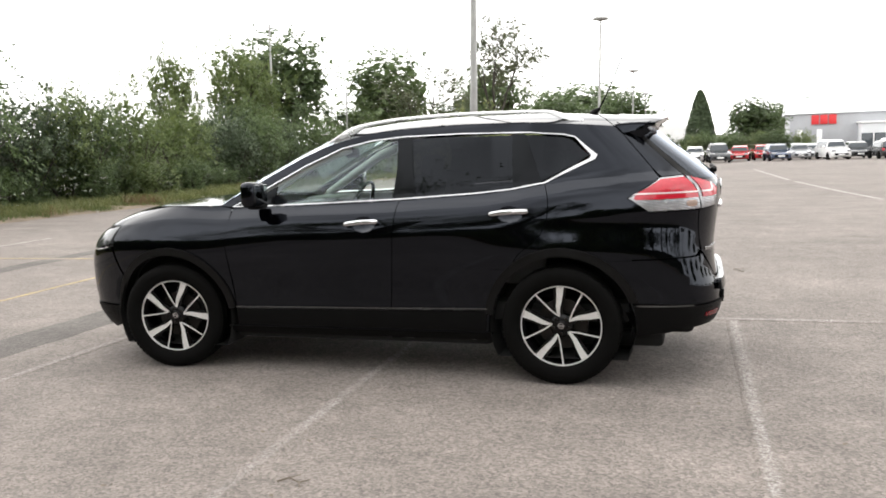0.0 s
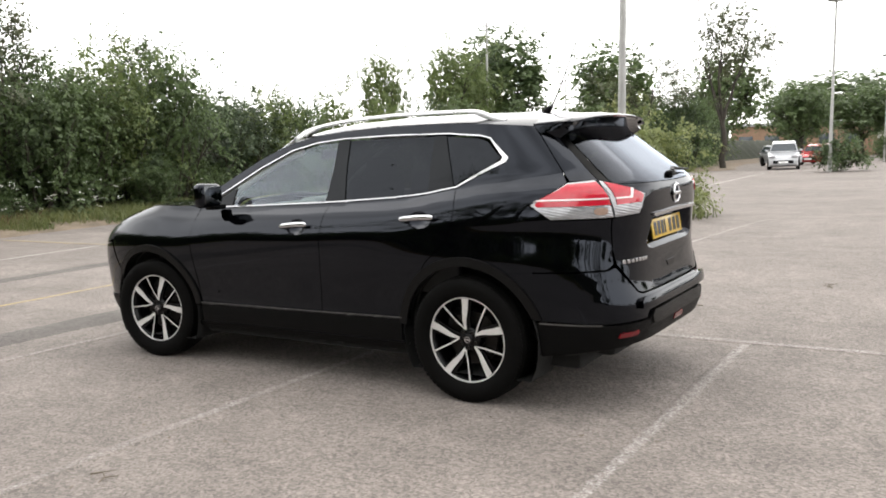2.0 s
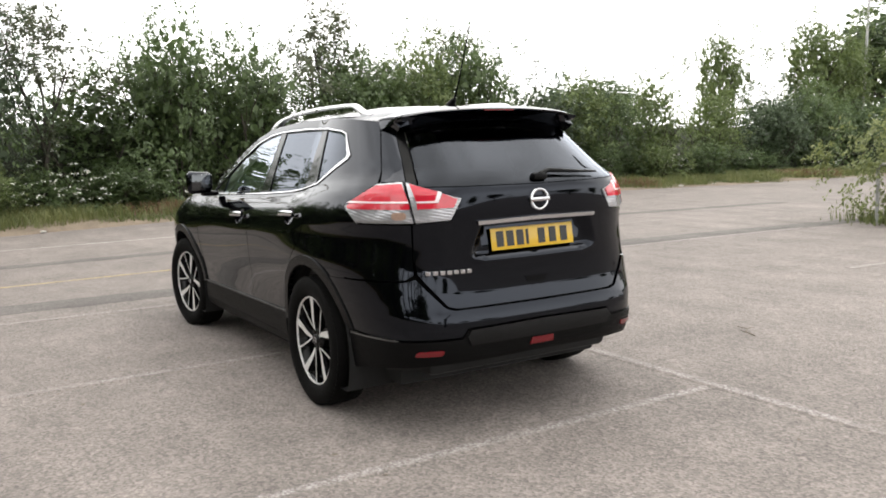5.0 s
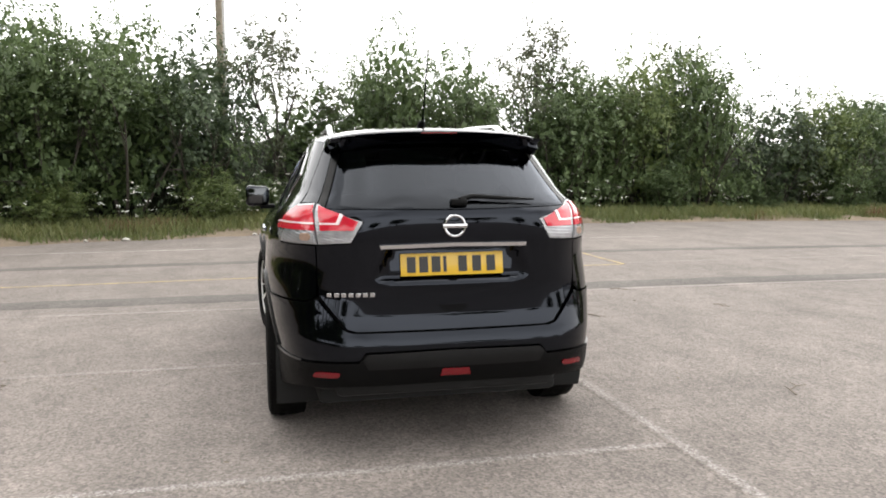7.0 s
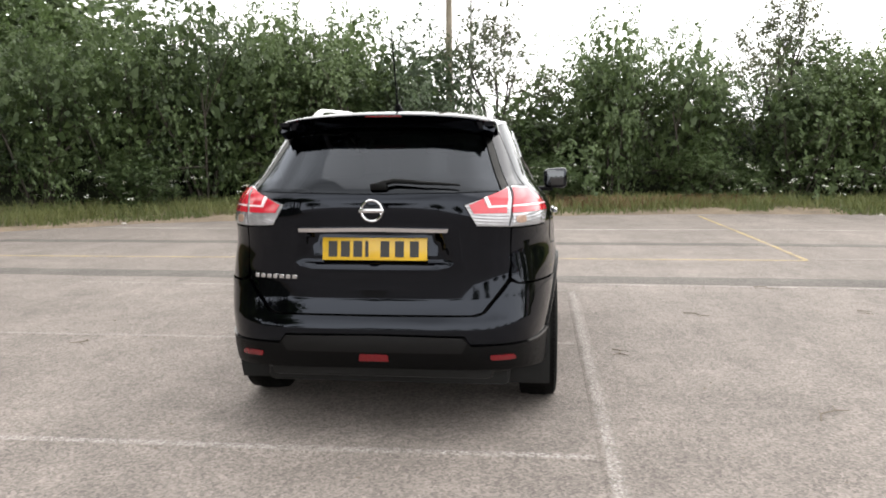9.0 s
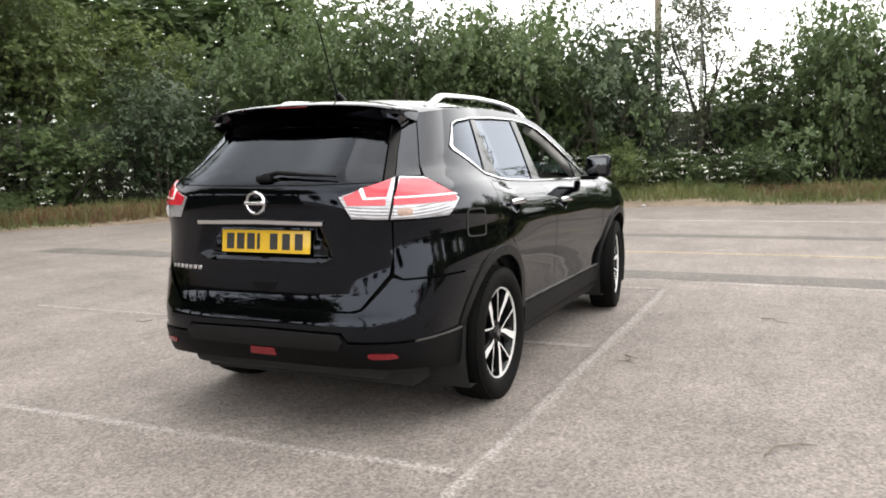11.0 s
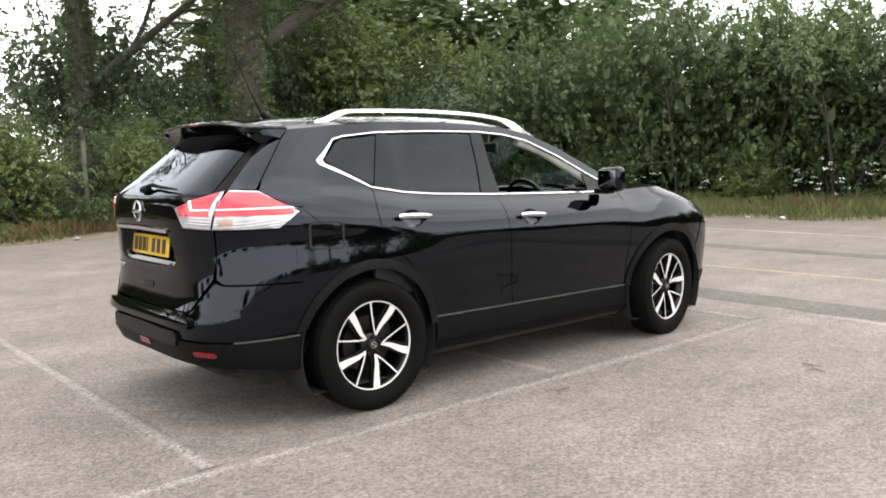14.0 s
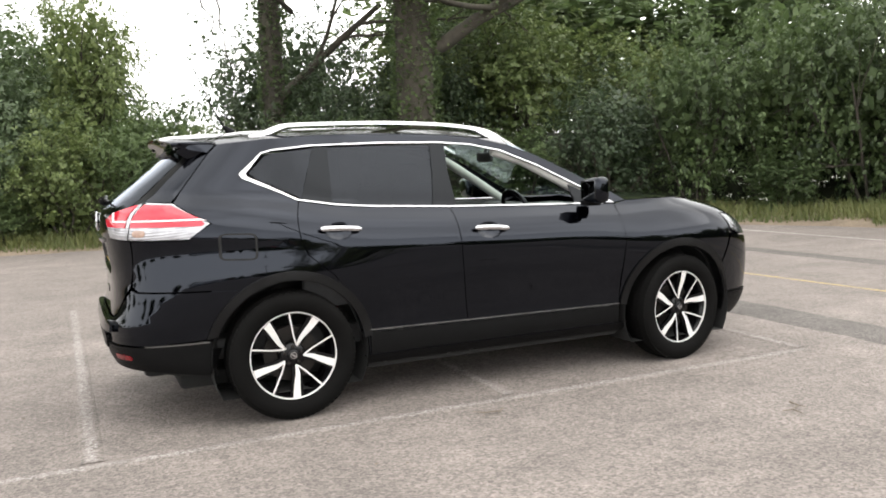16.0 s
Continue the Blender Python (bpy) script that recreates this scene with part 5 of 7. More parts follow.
M_bark = material("bark", (0.044, 0.038, 0.028), 0.9, noise_amt=0.45, noise_scale=6, fine=0.3, fine_scale=60, bump=0.9, bump_scale=30)
M_twig = material("dark_twigs", (0.045, 0.038, 0.030), 0.9, noise_amt=0.3, noise_scale=8)
# near-black tone painted in for the shade within the hedge
M_hedge_shade = material("painted_hedge_shade", (0.020, 0.024, 0.012), 0.95, noise_amt=0.5, noise_scale=2, fine=0.4, fine_scale=20, bump=1.0, bump_scale=8)


def leaves_mesh(name, centres, length, width, mat, seed, out=None, grain=None):
    """A mesh of many small folded leaves, each an island of its own."""
    g = np.random.default_rng(seed)
    n = len(centres)
    c = np.asarray(centres, float)
    nrm = g.normal(size=(n, 3)) * 0.65
    nrm[:, 2] += 1.0
    if out is not None:
        nrm += out
    nrm /= np.linalg.norm(nrm, axis=1, keepdims=True)
    u = np.cross(nrm, g.normal(size=(n, 3)))
    u /= np.linalg.norm(u, axis=1, keepdims=True)
    v = np.cross(nrm, u)
    k = g.uniform(0.6, 1.35, size=(n, 1))
    if grain is not None:
        k = k * grain[:, None]
    L, Wd = length * k / 2, width * k / 2
    w = np.cross(u, v)
    pts = np.empty((n, 4, 3))
    pts[:, 0] = c - u * L
    pts[:, 1] = c + v * Wd + w * Wd * 0.35
    pts[:, 2] = c + u * L
    pts[:, 3] = c - v * Wd + w * Wd * 0.35
    me = bpy.data.meshes.new(name)
    me.vertices.add(n * 4)
    me.vertices.foreach_set("co", pts.reshape(-1))
    me.loops.add(n * 4)
    me.loops.foreach_set("vertex_index", np.arange(n * 4, dtype=np.int32))
    me.polygons.add(n)
    me.polygons.foreach_set("loop_start", np.arange(0, n * 4, 4, dtype=np.int32))
    me.update(calc_edges=True)
    me.validate()
    me.materials.append(mat)
    return me


def grow(g, start, way, length, radius, depth, out, tips, wobble=0.25, fork=3, bend=0.1):
    """Limbs by repeated forking: (points, radii) into out, ends into tips."""
    p = np.array(start, float)
    d = np.array(way, float)
    d /= np.linalg.norm(d)
    pts, rad = [p.copy()], [radius]
    n = 5
    for i in range(n):
        d = d + g.normal(size=3) * wobble * 0.35
        d[2] += bend * 0.2
        d /= np.linalg.norm(d)
        p = p + d * length / n
        pts.append(p.copy())
        rad.append(radius * (1 - 0.55 * (i + 1) / n))
        if depth == 0 or i >= 2:
            tips.append((p.copy(), depth))
    out.append((pts, rad))
    if depth > 0:
        for k in range(fork):
            t = g.uniform(0.45, 1.0)
            i = min(n, int(t * n))
            nd = d + g.normal(size=3) * 0.75
            nd[2] += 0.1
            grow(g, pts[i], nd, length * g.uniform(0.5, 0.75), rad[i] * 0.65, depth - 1, out, tips, wobble, fork, bend)


def plant(name, label, category, seed, height, spread, leaf, leaves, mat, stems=4, depth=2, trunk=0.0, clump=0.34, radius=0.05,
          low=0.12, group="", density=1.0, fork=3, core=0.11, lean=(0, 0), bark=None, fill=0.5):
    """A shrub or tree: forked stems, leaves in clumps round the twig ends and through a lumpy crown."""
    g = np.random.default_rng(seed)
    root = thing(name, label, category, group)
    limbs, tips = [], []
    if trunk:
        pts = [np.array((lean[0] * t, lean[1] * t, t * trunk)) + g.normal(size=3) * 0.04 * (t > 0) for t in np.linspace(0, 1, 6)]
        limbs.append((pts, [radius * (1.25 - 0.45 * t) for t in np.linspace(0, 1, 6)]))
        base = pts[-1]
    for k in range(stems):
        a = 2 * math.pi * (k + g.uniform(-0.3, 0.3)) / stems
        tilt = g.uniform(0.15, 0.75)
        way = (math.cos(a) * tilt * spread / height * 1.6, math.sin(a) * tilt * spread / height * 1.6, 1.0)
        if trunk:
            st = pts[min(5, 3 + k % 3)]
            grow(g, st, way, (height - trunk) * 0.62, radius * 0.55, depth, limbs, tips, fork=fork)
        else:
            grow(g, (math.cos(a) * 0.15, math.sin(a) * 0.15, 0), way, height * 0.55, radius, depth, limbs, tips, fork=fork)
    bm = bmesh.new()
    for pts_, rad in limbs:
        if rad[0] < (0.016 if height > 6 else 0.011 if height > 4 else 0.007):
            continue
        tube(bm, pts_, [max(0.006, r) for r in rad], 6 if rad[0] > 0.03 else 3, cap=False)
    part("trunk" if trunk else "woody_stem", bm, bark or M_twig, root, "", 60)
    cs = []
    z0 = trunk * 0.75 if trunk else 0.0
    for p, d in tips:
        if d == 0 and (trunk or g.uniform() < 0.45):
            cs.append(p)
    nb = int(spread * spread * (height - z0) * 9.0 * fill)
    for _ in range(nb):
        # lumps spread through an egg-shaped crown, more towards its outside
        v = g.normal(size=3)
        v /= np.linalg.norm(v)
        r = g.uniform(0.55, 1.0) ** 0.5
        q = np.array((v[0] * spread * 0.5 * r, v[1] * spread * 0.5 * r, z0 + (height - z0) * (0.5 + 0.47 * v[2] * r)))
        wob = 0.8 + 0.35 * math.sin(3.1 * q[0] + seed) * math.sin(2.7 * q[1] + 1.3 * q[2])
        q[0] *= wob
        q[1] *= wob
        if q[2] > low:
            cs.append(q)
    cs = np.array(cs)
    cs = cs[(cs[:, 2] > low)]
    # each clump is a handful of shoots that reach outward and up, with leaves set along them
    per = 9
    ns = max(1, round(leaves / len(cs) / per))
    m = len(cs) * ns
    og = np.repeat(cs, ns, axis=0)
    mid = np.array((0.0, 0.0, z0 + 0.42 * (height - z0)))
    away = (og - mid) / np.array((spread * 0.5, spread * 0.5, (height - z0) * 0.5))
    og = og + g.normal(size=(m, 3)) * clump * np.array((0.40, 0.40, 0.30))
    way = g.normal(size=(m, 3)) * 0.55 + away * 0.75
    way[:, 2] += 0.30
    way /= np.linalg.norm(way, axis=1, keepdims=True)
    ln = clump * g.uniform(0.6, 1.5, size=(m, 1, 1))
    t = ((np.arange(per) + 0.7) / per)[None, :, None]
    side = np.cross(way, g.normal(size=(m, 3)))
    side /= np.linalg.norm(side, axis=1, keepdims=True)
    alt = np.where(np.arange(per) % 2, 1.0, -1.0)[None, :, None]
    pos = og[:, None, :] + way[:, None, :] * ln * t + side[:, None, :] * alt * leaf * 0.42 + g.normal(size=(m, per, 3)) * leaf * 0.22
    pos[:, :, 2] -= (0.30 * ln * t * t)[:, :, 0]
    pos = pos.reshape(-1, 3)
    sh = np.repeat(way * 0.5 + away * 0.35, per, axis=0)
    keep = pos[:, 2] > 0.03
    # broad overlapping leaves deep inside close the crown
    if core:
        nc = int(leaves * core)
        v = g.normal(size=(nc, 3))
        v /= np.linalg.norm(v, axis=1, keepdims=True)
        v *= g.uniform(0.15, 1.0, size=(nc, 1)) ** 0.5
        deep = np.stack([v[:, 0] * spread * 0.38, v[:, 1] * spread * 0.38, z0 + (height - z0) * (0.46 + 0.38 * v[:, 2])], 1)
        deep = deep[deep[:, 2] > 0.05]
    else:
        deep = np.zeros((0, 3))
    pos, sh = np.concatenate([pos[keep], deep]), np.concatenate([sh[keep], deep * 0])
    grain = np.concatenate([np.ones(int(keep.sum())), np.full(len(deep), 2.3)])
    me = leaves_mesh("crown", pos, leaf, leaf * 0.62, mat, seed + 5, sh, grain)
    ob = new("crown", me)
    ob.parent = root
    return root


def place(src, x, y, turn, sx, sz, z=None):
    m = Matrix.Translation((x, y, fall(y) + 0.05 if z is None else z)) @ Matrix.Rotation(turn, 4, "Z") @ Matrix.Diagonal((sx, sx, sz, 1))
    return copy_thing(src, m)


HEDGE = "dense green hawthorn hedge shrub behind the grass verge"
shrubs = []
for i, (h, w, mt) in enumerate(((3.2, 2.8, M_leaf), (3.2, 2.6, M_leaf), (3.2, 3.0, M_leaf_dark), (3.2, 2.7, M_leaf), (3.2, 2.7, M_leaf_light))):
    s = plant("hedge_shrub", HEDGE, "shrub", 20 + i, h, w, 0.084, 7300, mt, stems=7, depth=2, clump=0.31, radius=0.035, group="hedge round the car park", fill=0.55)
    shrubs.append(s)
twigs = []
for i in range(3):
    s = plant("small_tree", "sparse twiggy hawthorn tree standing out of the hedge", "tree", 40 + i, 4.6, 2.4, 0.085, 4200, (M_leaf_grey, M_leaf, M_leaf_grey)[i], stems=4, depth=3, trunk=1.5, clump=0.26, core=0,
              radius=0.075, group="hawthorn trees", fill=0.10, fork=3)
    twigs.append(s)
talls = []
for i in range(2):
    s = plant("tree", "full green ash tree above the hedge", "tree", 60 + i, 7.0, 4.4, 0.14, 9500, (M_leaf_light, M_leaf)[i], stems=6, depth=3, trunk=2.2, clump=0.42, radius=0.13, group="trees round the car park", fill=0.30)
    talls.append(s)
fars = [plant("tree", "broad green tree in the distance", "tree", 66, 7.0, 4.4, 0.22, 4600, M_leaf, stems=6, depth=2, trunk=2.0, clump=0.50, radius=0.13, group="trees round the car park", fill=0.30)]

# skyline of the hedge: height by place along the edge (distance run from the edge's start)
run = 0.0
heights = pchip([(0, 4.6), (18, 4.5), (26, 4.2), (30, 4.3), (33, 3.5), (38, 4.1), (43, 3.9), (46, 4.5), (48.5, 5.0), (50, 4.8), (51.5, 4.3), (53, 3.7), (55, 3.8), (57, 4.3), (59, 4.0), (61, 3.7), (63, 3.9),
                 (65, 4.6), (66.7, 4.2), (68.7, 4.0), (71, 3.9), (76, 3.8), (84, 3.6), (92, 3.4), (100, 4.2), (106, 4.8), (120, 4.8), (160, 4.5)])
rng = random.Random(11)
prevp = EDGE[0]
hedge_pts = along(1.55)
used_first = set()


def put(kind_list, k, x, y, turn, sx, sz):
    """First use moves the source itself, later ones copy it."""
    src = kind_list[k]
    if (id(kind_list), k) not in used_first:
        used_first.add((id(kind_list), k))
        src.matrix_world = Matrix.Translation((x, y, fall(y) + 0.05)) @ Matrix.Rotation(turn, 4, "Z") @ Matrix.Diagonal((sx, sx, sz, 1))
        return src
    return place(src, x, y, turn, sx, sz)


for i, (x, y, nx, ny) in enumerate(hedge_pts):
    nx, ny = outward(x, y, nx, ny)
    run += math.hypot(x - prevp[0], y - prevp[1])
    prevp = (x, y)
    if x > 9 or y > 70:
        continue
    h = heights(run)
    open_gap = -2.5 < x < 0.3 and y < -10
    thin_here = -7.6 < x <= -2.5 and y < -9
    d = 2.9 + rng.uniform(-0.25, 0.35)
    k = rng.choice((0, 1, 1, 2, 3, 0, 3, 4))
    hh = h * (0.55 if open_gap else 0.62 if thin_here else 1.0) * rng.uniform(0.82, 1.04)
    put(shrubs, k, x + nx * d, y + ny * d, rng.uniform(0, 6.28), rng.uniform(0.92, 1.12), hh / 3.2)
    if y < 14 and (y < 2 or i % 2):
        d = 4.7 + rng.uniform(-0.4, 0.4)
        put(shrubs, rng.choice((0, 1, 2, 2, 3)), x + nx * d + rng.uniform(-0.4, 0.4), y + ny * d, rng.uniform(0, 6.28), rng.uniform(1.0, 1.25), hh * rng.uniform(0.90, 1.03) / 3.2)
    if i % 2 == 0 and y < 24 and not open_gap:
        d = 1.9 + rng.uniform(-0.2, 0.2)
        put(shrubs, rng.choice((0, 4, 3)), x + nx * d, y + ny * d, rng.uniform(0, 6.28), rng.uniform(0.55, 0.75), rng.uniform(0.30, 0.45))

# lush low shrubs in front of the fence
for x, y, k, h, sx in ((3.7, -13.7, 3, 2.6, 0.85), (2.4, -13.3, 4, 2.5, 0.8), (1.1, -13.0, 0, 2.3, 0.75), (-0.2, -12.9, 4, 2.0, 0.7), (-1.4, -12.8, 3, 2.0, 0.65), (-2.5, -12.75, 4, 1.9, 0.6), (-3.4, -12.9, 0, 1.5, 0.5), (-5.9, -12.5, 3, 1.8, 0.6)):
    put(shrubs, k, x, y, rng.uniform(0, 6.28), sx, h / 3.2)

# trees that stand out of the hedge
for x, y, k, h in ((-15.8, -0.4, 0, 5.6), (-17.2, 3.2, 1, 4.5), (-16.6, 6.9, 0, 4.9), (-17.4, 8.9, 2, 4.1), (-18.5, 12.2, 0, 4.7), (-18.8, 10.6, 2, 4.1), (-17.2, 5.0, 1, 4.3), (-18.2, 14.3, 1, 3.9), (-10.6, 50.6, 0, 9.3), (-14.6, 47.5, 2, 8.0)):
    put(twigs, k, x, y, rng.uniform(0, 6.28), (1.0 + rng.uniform(-0.1, 0.1)) * (2.1 if y > 40 else 1), h / 4.6)
for x, y, k, h, sx in ((-22.4, 37.0, 0, 8.6, 0.85), (-23.6, 41.5, 0, 6.6, 0.7), (-20.0, 27.0, 0, 5.6, 0.6), (-14.4, -5.2, 1, 4.2, 0.75), (-15.2, -7.2, 1, 4.5, 0.8), (-14.5, -9.2, 1, 4.4, 0.8), (-12.6, -12.0, 1, 4.1, 0.8),
                       (-15.5, 49.0, 1, 4.8, 0.8), (-16.8, -6.2, 1, 4.6, 0.8), (-15.5, 55.0, 1, 6.0, 0.8)):
    put(talls, k, x, y, rng.uniform(0, 6.28), sx, h / 7.0)

# the two large old trees by the fence, limbs over the lot
def old_tree(name, x, y, girth, height, seed, limbs_spec, label):
    g = np.random.default_rng(seed)
    root = thing(name, label, "tree", "", Matrix.Translation((x, y, 0.1)))
    bm = bmesh.new()
    tp = [np.array((0.10 * math.sin(2 * t) * t, 0.12 * t * t, height * t)) for t in np.linspace(0, 1, 9)]
    tube(bm, tp, [girth * (1.35 if i == 0 else 1.08 - 0.5 * i / 8) for i in range(9)], 14)
    # lumpy bark
    for v in bm.verts:
        n = noise.noise(Vector((v.co.x * 3, v.co.y * 3, v.co.z * 0.8)))
        v.co.x *= 1 + 0.12 * n
        v.co.y *= 1 + 0.12 * n
    part("trunk", bm, M_bark, root, "thick rough trunk", 70)
    tips, limbs = [], []
    for z, way, ln, r in limbs_spec:
        st = tp[int(z / height * 8)]
        grow(g, st, way, ln, r, 3, limbs, tips, wobble=0.35, fork=3, bend=-0.02)
    bm = bmesh.new()
    for p, rad in limbs:
        tube(bm, p, [max(0.008, q) for q in rad], 8 if rad[0] > 0.08 else 5, cap=False)
    part("branchwork", bm, M_bark, root, "spreading bare limbs", 60)
    cs = np.array([p for p, d in tips if d <= 1])
    pos = (cs[:, None, :] + g.normal(size=(len(cs), max(4, 25000 // len(cs)), 3)) * np.array((0.33, 0.33, 0.25))).reshape(-1, 3)
    ob = new("crown", leaves_mesh("crown", pos, 0.095, 0.062, M_leaf_light if girth > 0.4 else M_leaf, seed))
    ob.parent = root
    tagged(ob, "loose green foliage")
    # ivy on the lower trunk
    a = g.uniform(0, 6.28, 3600)
    zz = g.uniform(0.2, height * 0.62, 3600)
    rr = girth * 1.12
    pos = np.stack([rr * np.cos(a), rr * np.sin(a), zz], 1) + g.normal(size=(3600, 3)) * 0.05
    ob = new("ivy", leaves_mesh("ivy", pos, 0.10, 0.09, M_leaf, seed + 1))
    ob.parent = root
    return root


old_tree("old_tree", -2.95, -17.6, 0.33, 12.5, 71, [(4.6, (-0.7, 0.6, 0.7), 4.0, 0.14), (6.6, (0.7, -0.4, 0.8), 4.0, 0.13), (6.5, (0.1, 0.9, 0.7), 4.0, 0.12), (7.6, (-0.6, -0.3, 1.0), 3.6, 0.1), (8.6, (0.6, 0.3, 1.0), 3.6, 0.1)],
         "tall old tree with a dark rough trunk beside the fence")
old_tree("old_tree", -5.75, -14.3, 0.52, 10.5, 83, [(4.0, (-1.0, 0.35, 0.62), 4.8, 0.21), (5.3, (-0.8, -0.2, 0.5), 4.5, 0.14), (5.3, (0.7, 0.6, 0.55), 3.8, 0.13), (5.6, (-0.2, 1.0, 0.5), 4.2, 0.14), (6.7, (-0.8, 0.6, 0.8), 4.2, 0.12), (7.5, (0.6, -0.3, 1.0), 3.6, 0.1), (8.3, (-0.3, 0.2, 1.0), 3.6, 0.1)],
         "tall old tree with an ivy-clad trunk and long limbs")
for x, y, k, h, sx in ((-9.5, -15.5, 0, 5.2, 1.0), (-13.0, -15.5, 0, 4.3, 1.0), (-8.0, -18.5, 0, 5.0, 1.0), (3.0, -19.0, 1, 5.2, 0.9), (5.6, -18.0, 1, 6.2, 1.0), (8.5, -17.0, 0, 6.8, 1.1), (3.9, -19.5, 1, 10.0, 1.3), (8.0, -20.5, 1, 11.0, 1.6), (2.2, -21.5, 1, 10.5, 0.85), (3.6, -15.4, 1, 5.2, 0.8), (1.75, -15.8, 0, 5.0, 0.62)):
    put(talls, k, x, y, rng.uniform(0, 6.28), sx, h / 7.0)
# unseen side behind the first stretch of the walk: a belt of trees closes the lot
for i in range(6):
    put(fars, 0, 12 + i * 5.2, -17.5 - 1.5 * (i % 3), i * 1.7, 1.5, 1.7)
# tall crowns behind the fence
for x, y, h, sx in ((-15.0, -20.0, 4.8, 1.4), (-11.0, -21.0, 5.4, 1.5), (-19.0, -16.0, 5.0, 1.3)):
    put(fars, 0, x, y, rng.uniform(0, 6.28), sx, h / 7.0)

for x, y, k, h, sx in ((-4.3, -16.4, 2, 4.0, 0.95), (-4.6, -19.6, 2, 5.4, 1.4), (-5.9, -18.6, 3, 5.2, 1.3), (-3.9, -21.5, 2, 6.2, 1.5), (-7.2, -16.6, 2, 4.8, 1.2)):
    put(shrubs, k, x, y, rng.uniform(0, 6.28), sx, h / 3.2)

# hanging dead branch
dead = thing("dead_branch", "bare hanging dead branch of an old tree", "branch")
bm = bmesh.new()
g = np.random.default_rng(5)
for x0, ln in ((-0.75, 2.2), (-0.35, 1.6)):
    p = np.array((x0, -13.2, 5.6))
    pts = [p.copy()]
    for i in range(12):
        p = p + np.array((g.normal() * 0.07 - 0.02, g.normal() * 0.05, -ln / 12))
        pts.append(p.copy())
    tube(bm, pts, [0.028 * (1 - 0.8 * i / 12) for i in range(13)], 6)
    for k in (5, 8, 10):
        q = pts[k] + np.array((g.uniform(-0.5, 0.5), 0, -0.2))
        tube(bm, [pts[k], (pts[k] + q) / 2 + np.array((0, 0, 0.05)), q], [0.010, 0.007, 0.004], 5)
tube(bm, [(-3.0, -15.5, 5.3), (-1.9, -14.2, 5.75), (-0.75, -13.2, 5.6)], [0.07, 0.05, 0.03], 7)
part("bough", bm, M_twig, dead, "", 60)

# sapling with a pale stem
sap = plant("sapling", "young pale-stemmed sapling on the verge", "tree", 91, 3.2, 1.5, 0.10, 1500, M_leaf_grey, stems=3, depth=2, trunk=1.75, clump=0.22, radius=0.032, fill=0.3,
            bark=material("pale_bark", (0.34, 0.31, 0.27), 0.85, noise_amt=0.25, noise_scale=12))
sap.matrix_world = Matrix.Translation((-11.4, -13.3, 0.25)) @ Matrix.Diagonal((1, 1, 1, 1))

# bushes at the foot of the lamp posts
near_bush = plant("bush", "overgrown light green bush round the lamp post", "bush", 95, 2.55, 2.3, 0.085, 13000, M_leaf_bush, stems=11, depth=3, clump=0.30, radius=0.02, fill=0.7, low=0.05, core=0.03)
near_bush.matrix_world = Matrix.Translation((-1.98, 11.2, fall(11.2))) @ Matrix.Diagonal((0.72, 0.72, 0.92, 1))
far_bush = plant("bush", "rounded green bush at the foot of a lamp post", "bush", 97, 2.0, 2.6, 0.10, 5200, M_leaf, stems=8, depth=2, clump=0.24, radius=0.02, fill=0.8, low=0.05)
far_bush.matrix_world = Matrix.Translation((-2.4, 40.6, fall(40.6)))
place(far_bush, -2.3, 63.5, 2.0, 0.9, 1.2)

# ---- grass, dock and flowers on the verge ----
def blades(name, label, mat, pts, height, width, seed, lean=0.35):
    g = np.random.default_rng(seed)
    n = len(pts)
    c = np.asarray(pts)
    a = g.uniform(0, 2 * math.pi, n)
    h = height * g.uniform(0.45, 1.25, n)
    d = np.stack([np.cos(a), np.sin(a), np.zeros(n)], 1)
    e = np.stack([-np.sin(a), np.cos(a), np.zeros(n)], 1)
    ln = g.uniform(0.05, lean, n) * h
    w = width * g.uniform(0.6, 1.3, n)
    P = np.empty((n, 4, 3))
    P[:, 0] = c - d * w[:, None] / 2
    P[:, 1] = c + d * w[:, None] / 2
    P[:, 2] = c + e * ln[:, None] + d * w[:, None] * 0.22
    P[:, 2, 2] += h
    P[:, 3] = c + e * ln[:, None] - d * w[:, None] * 0.22
    P[:, 3, 2] += h * 0.96
    me = bpy.data.meshes.new(name)
    me.vertices.add(n * 4)
    me.vertices.foreach_set("co", P.reshape(-1))
    me.loops.add(n * 4)
    me.loops.foreach_set("vertex_index", np.arange(n * 4, dtype=np.int32))
    me.polygons.add(n)
    me.polygons.foreach_set("loop_start", np.arange(0, n * 4, 4, dtype=np.int32))
    me.update(calc_edges=True)
    me.materials.append(mat)
    return tagged(new(name, me), label, "grass", kind="stuff")


edge_np = [(x, y, *outward(x, y, nx, ny)) for x, y, nx, ny in along(0.25) if x < 9 and y < 45]
g = np.random.default_rng(8)


def verge_pts(n, d0, d1, patch=0.0, seed=0, thresh=0.0):
    out = []
    gg = np.random.default_rng(seed)
    while len(out) < n:
        x, y, nx, ny = edge_np[gg.integers(len(edge_np))]
        d = gg.uniform(d0, d1) + 0.18 * math.sin(0.9 * x + 1.3 * y) + 0.12 * math.sin(2.7 * y - 1.1 * x)
        px, py = x + nx * d + gg.normal() * 0.1, y + ny * d + gg.normal() * 0.1
        if patch and noise.noise(Vector((px * patch, py * patch, seed))) < thresh:
            continue
        hgt = float(np.interp(d, (-0.12, 0.08, 0.6, 1.6, 3.2), (0, 0.03, 0.08, 0.12, 0.2)))
        out.append((px, py, fall(py) + hgt))
    return out


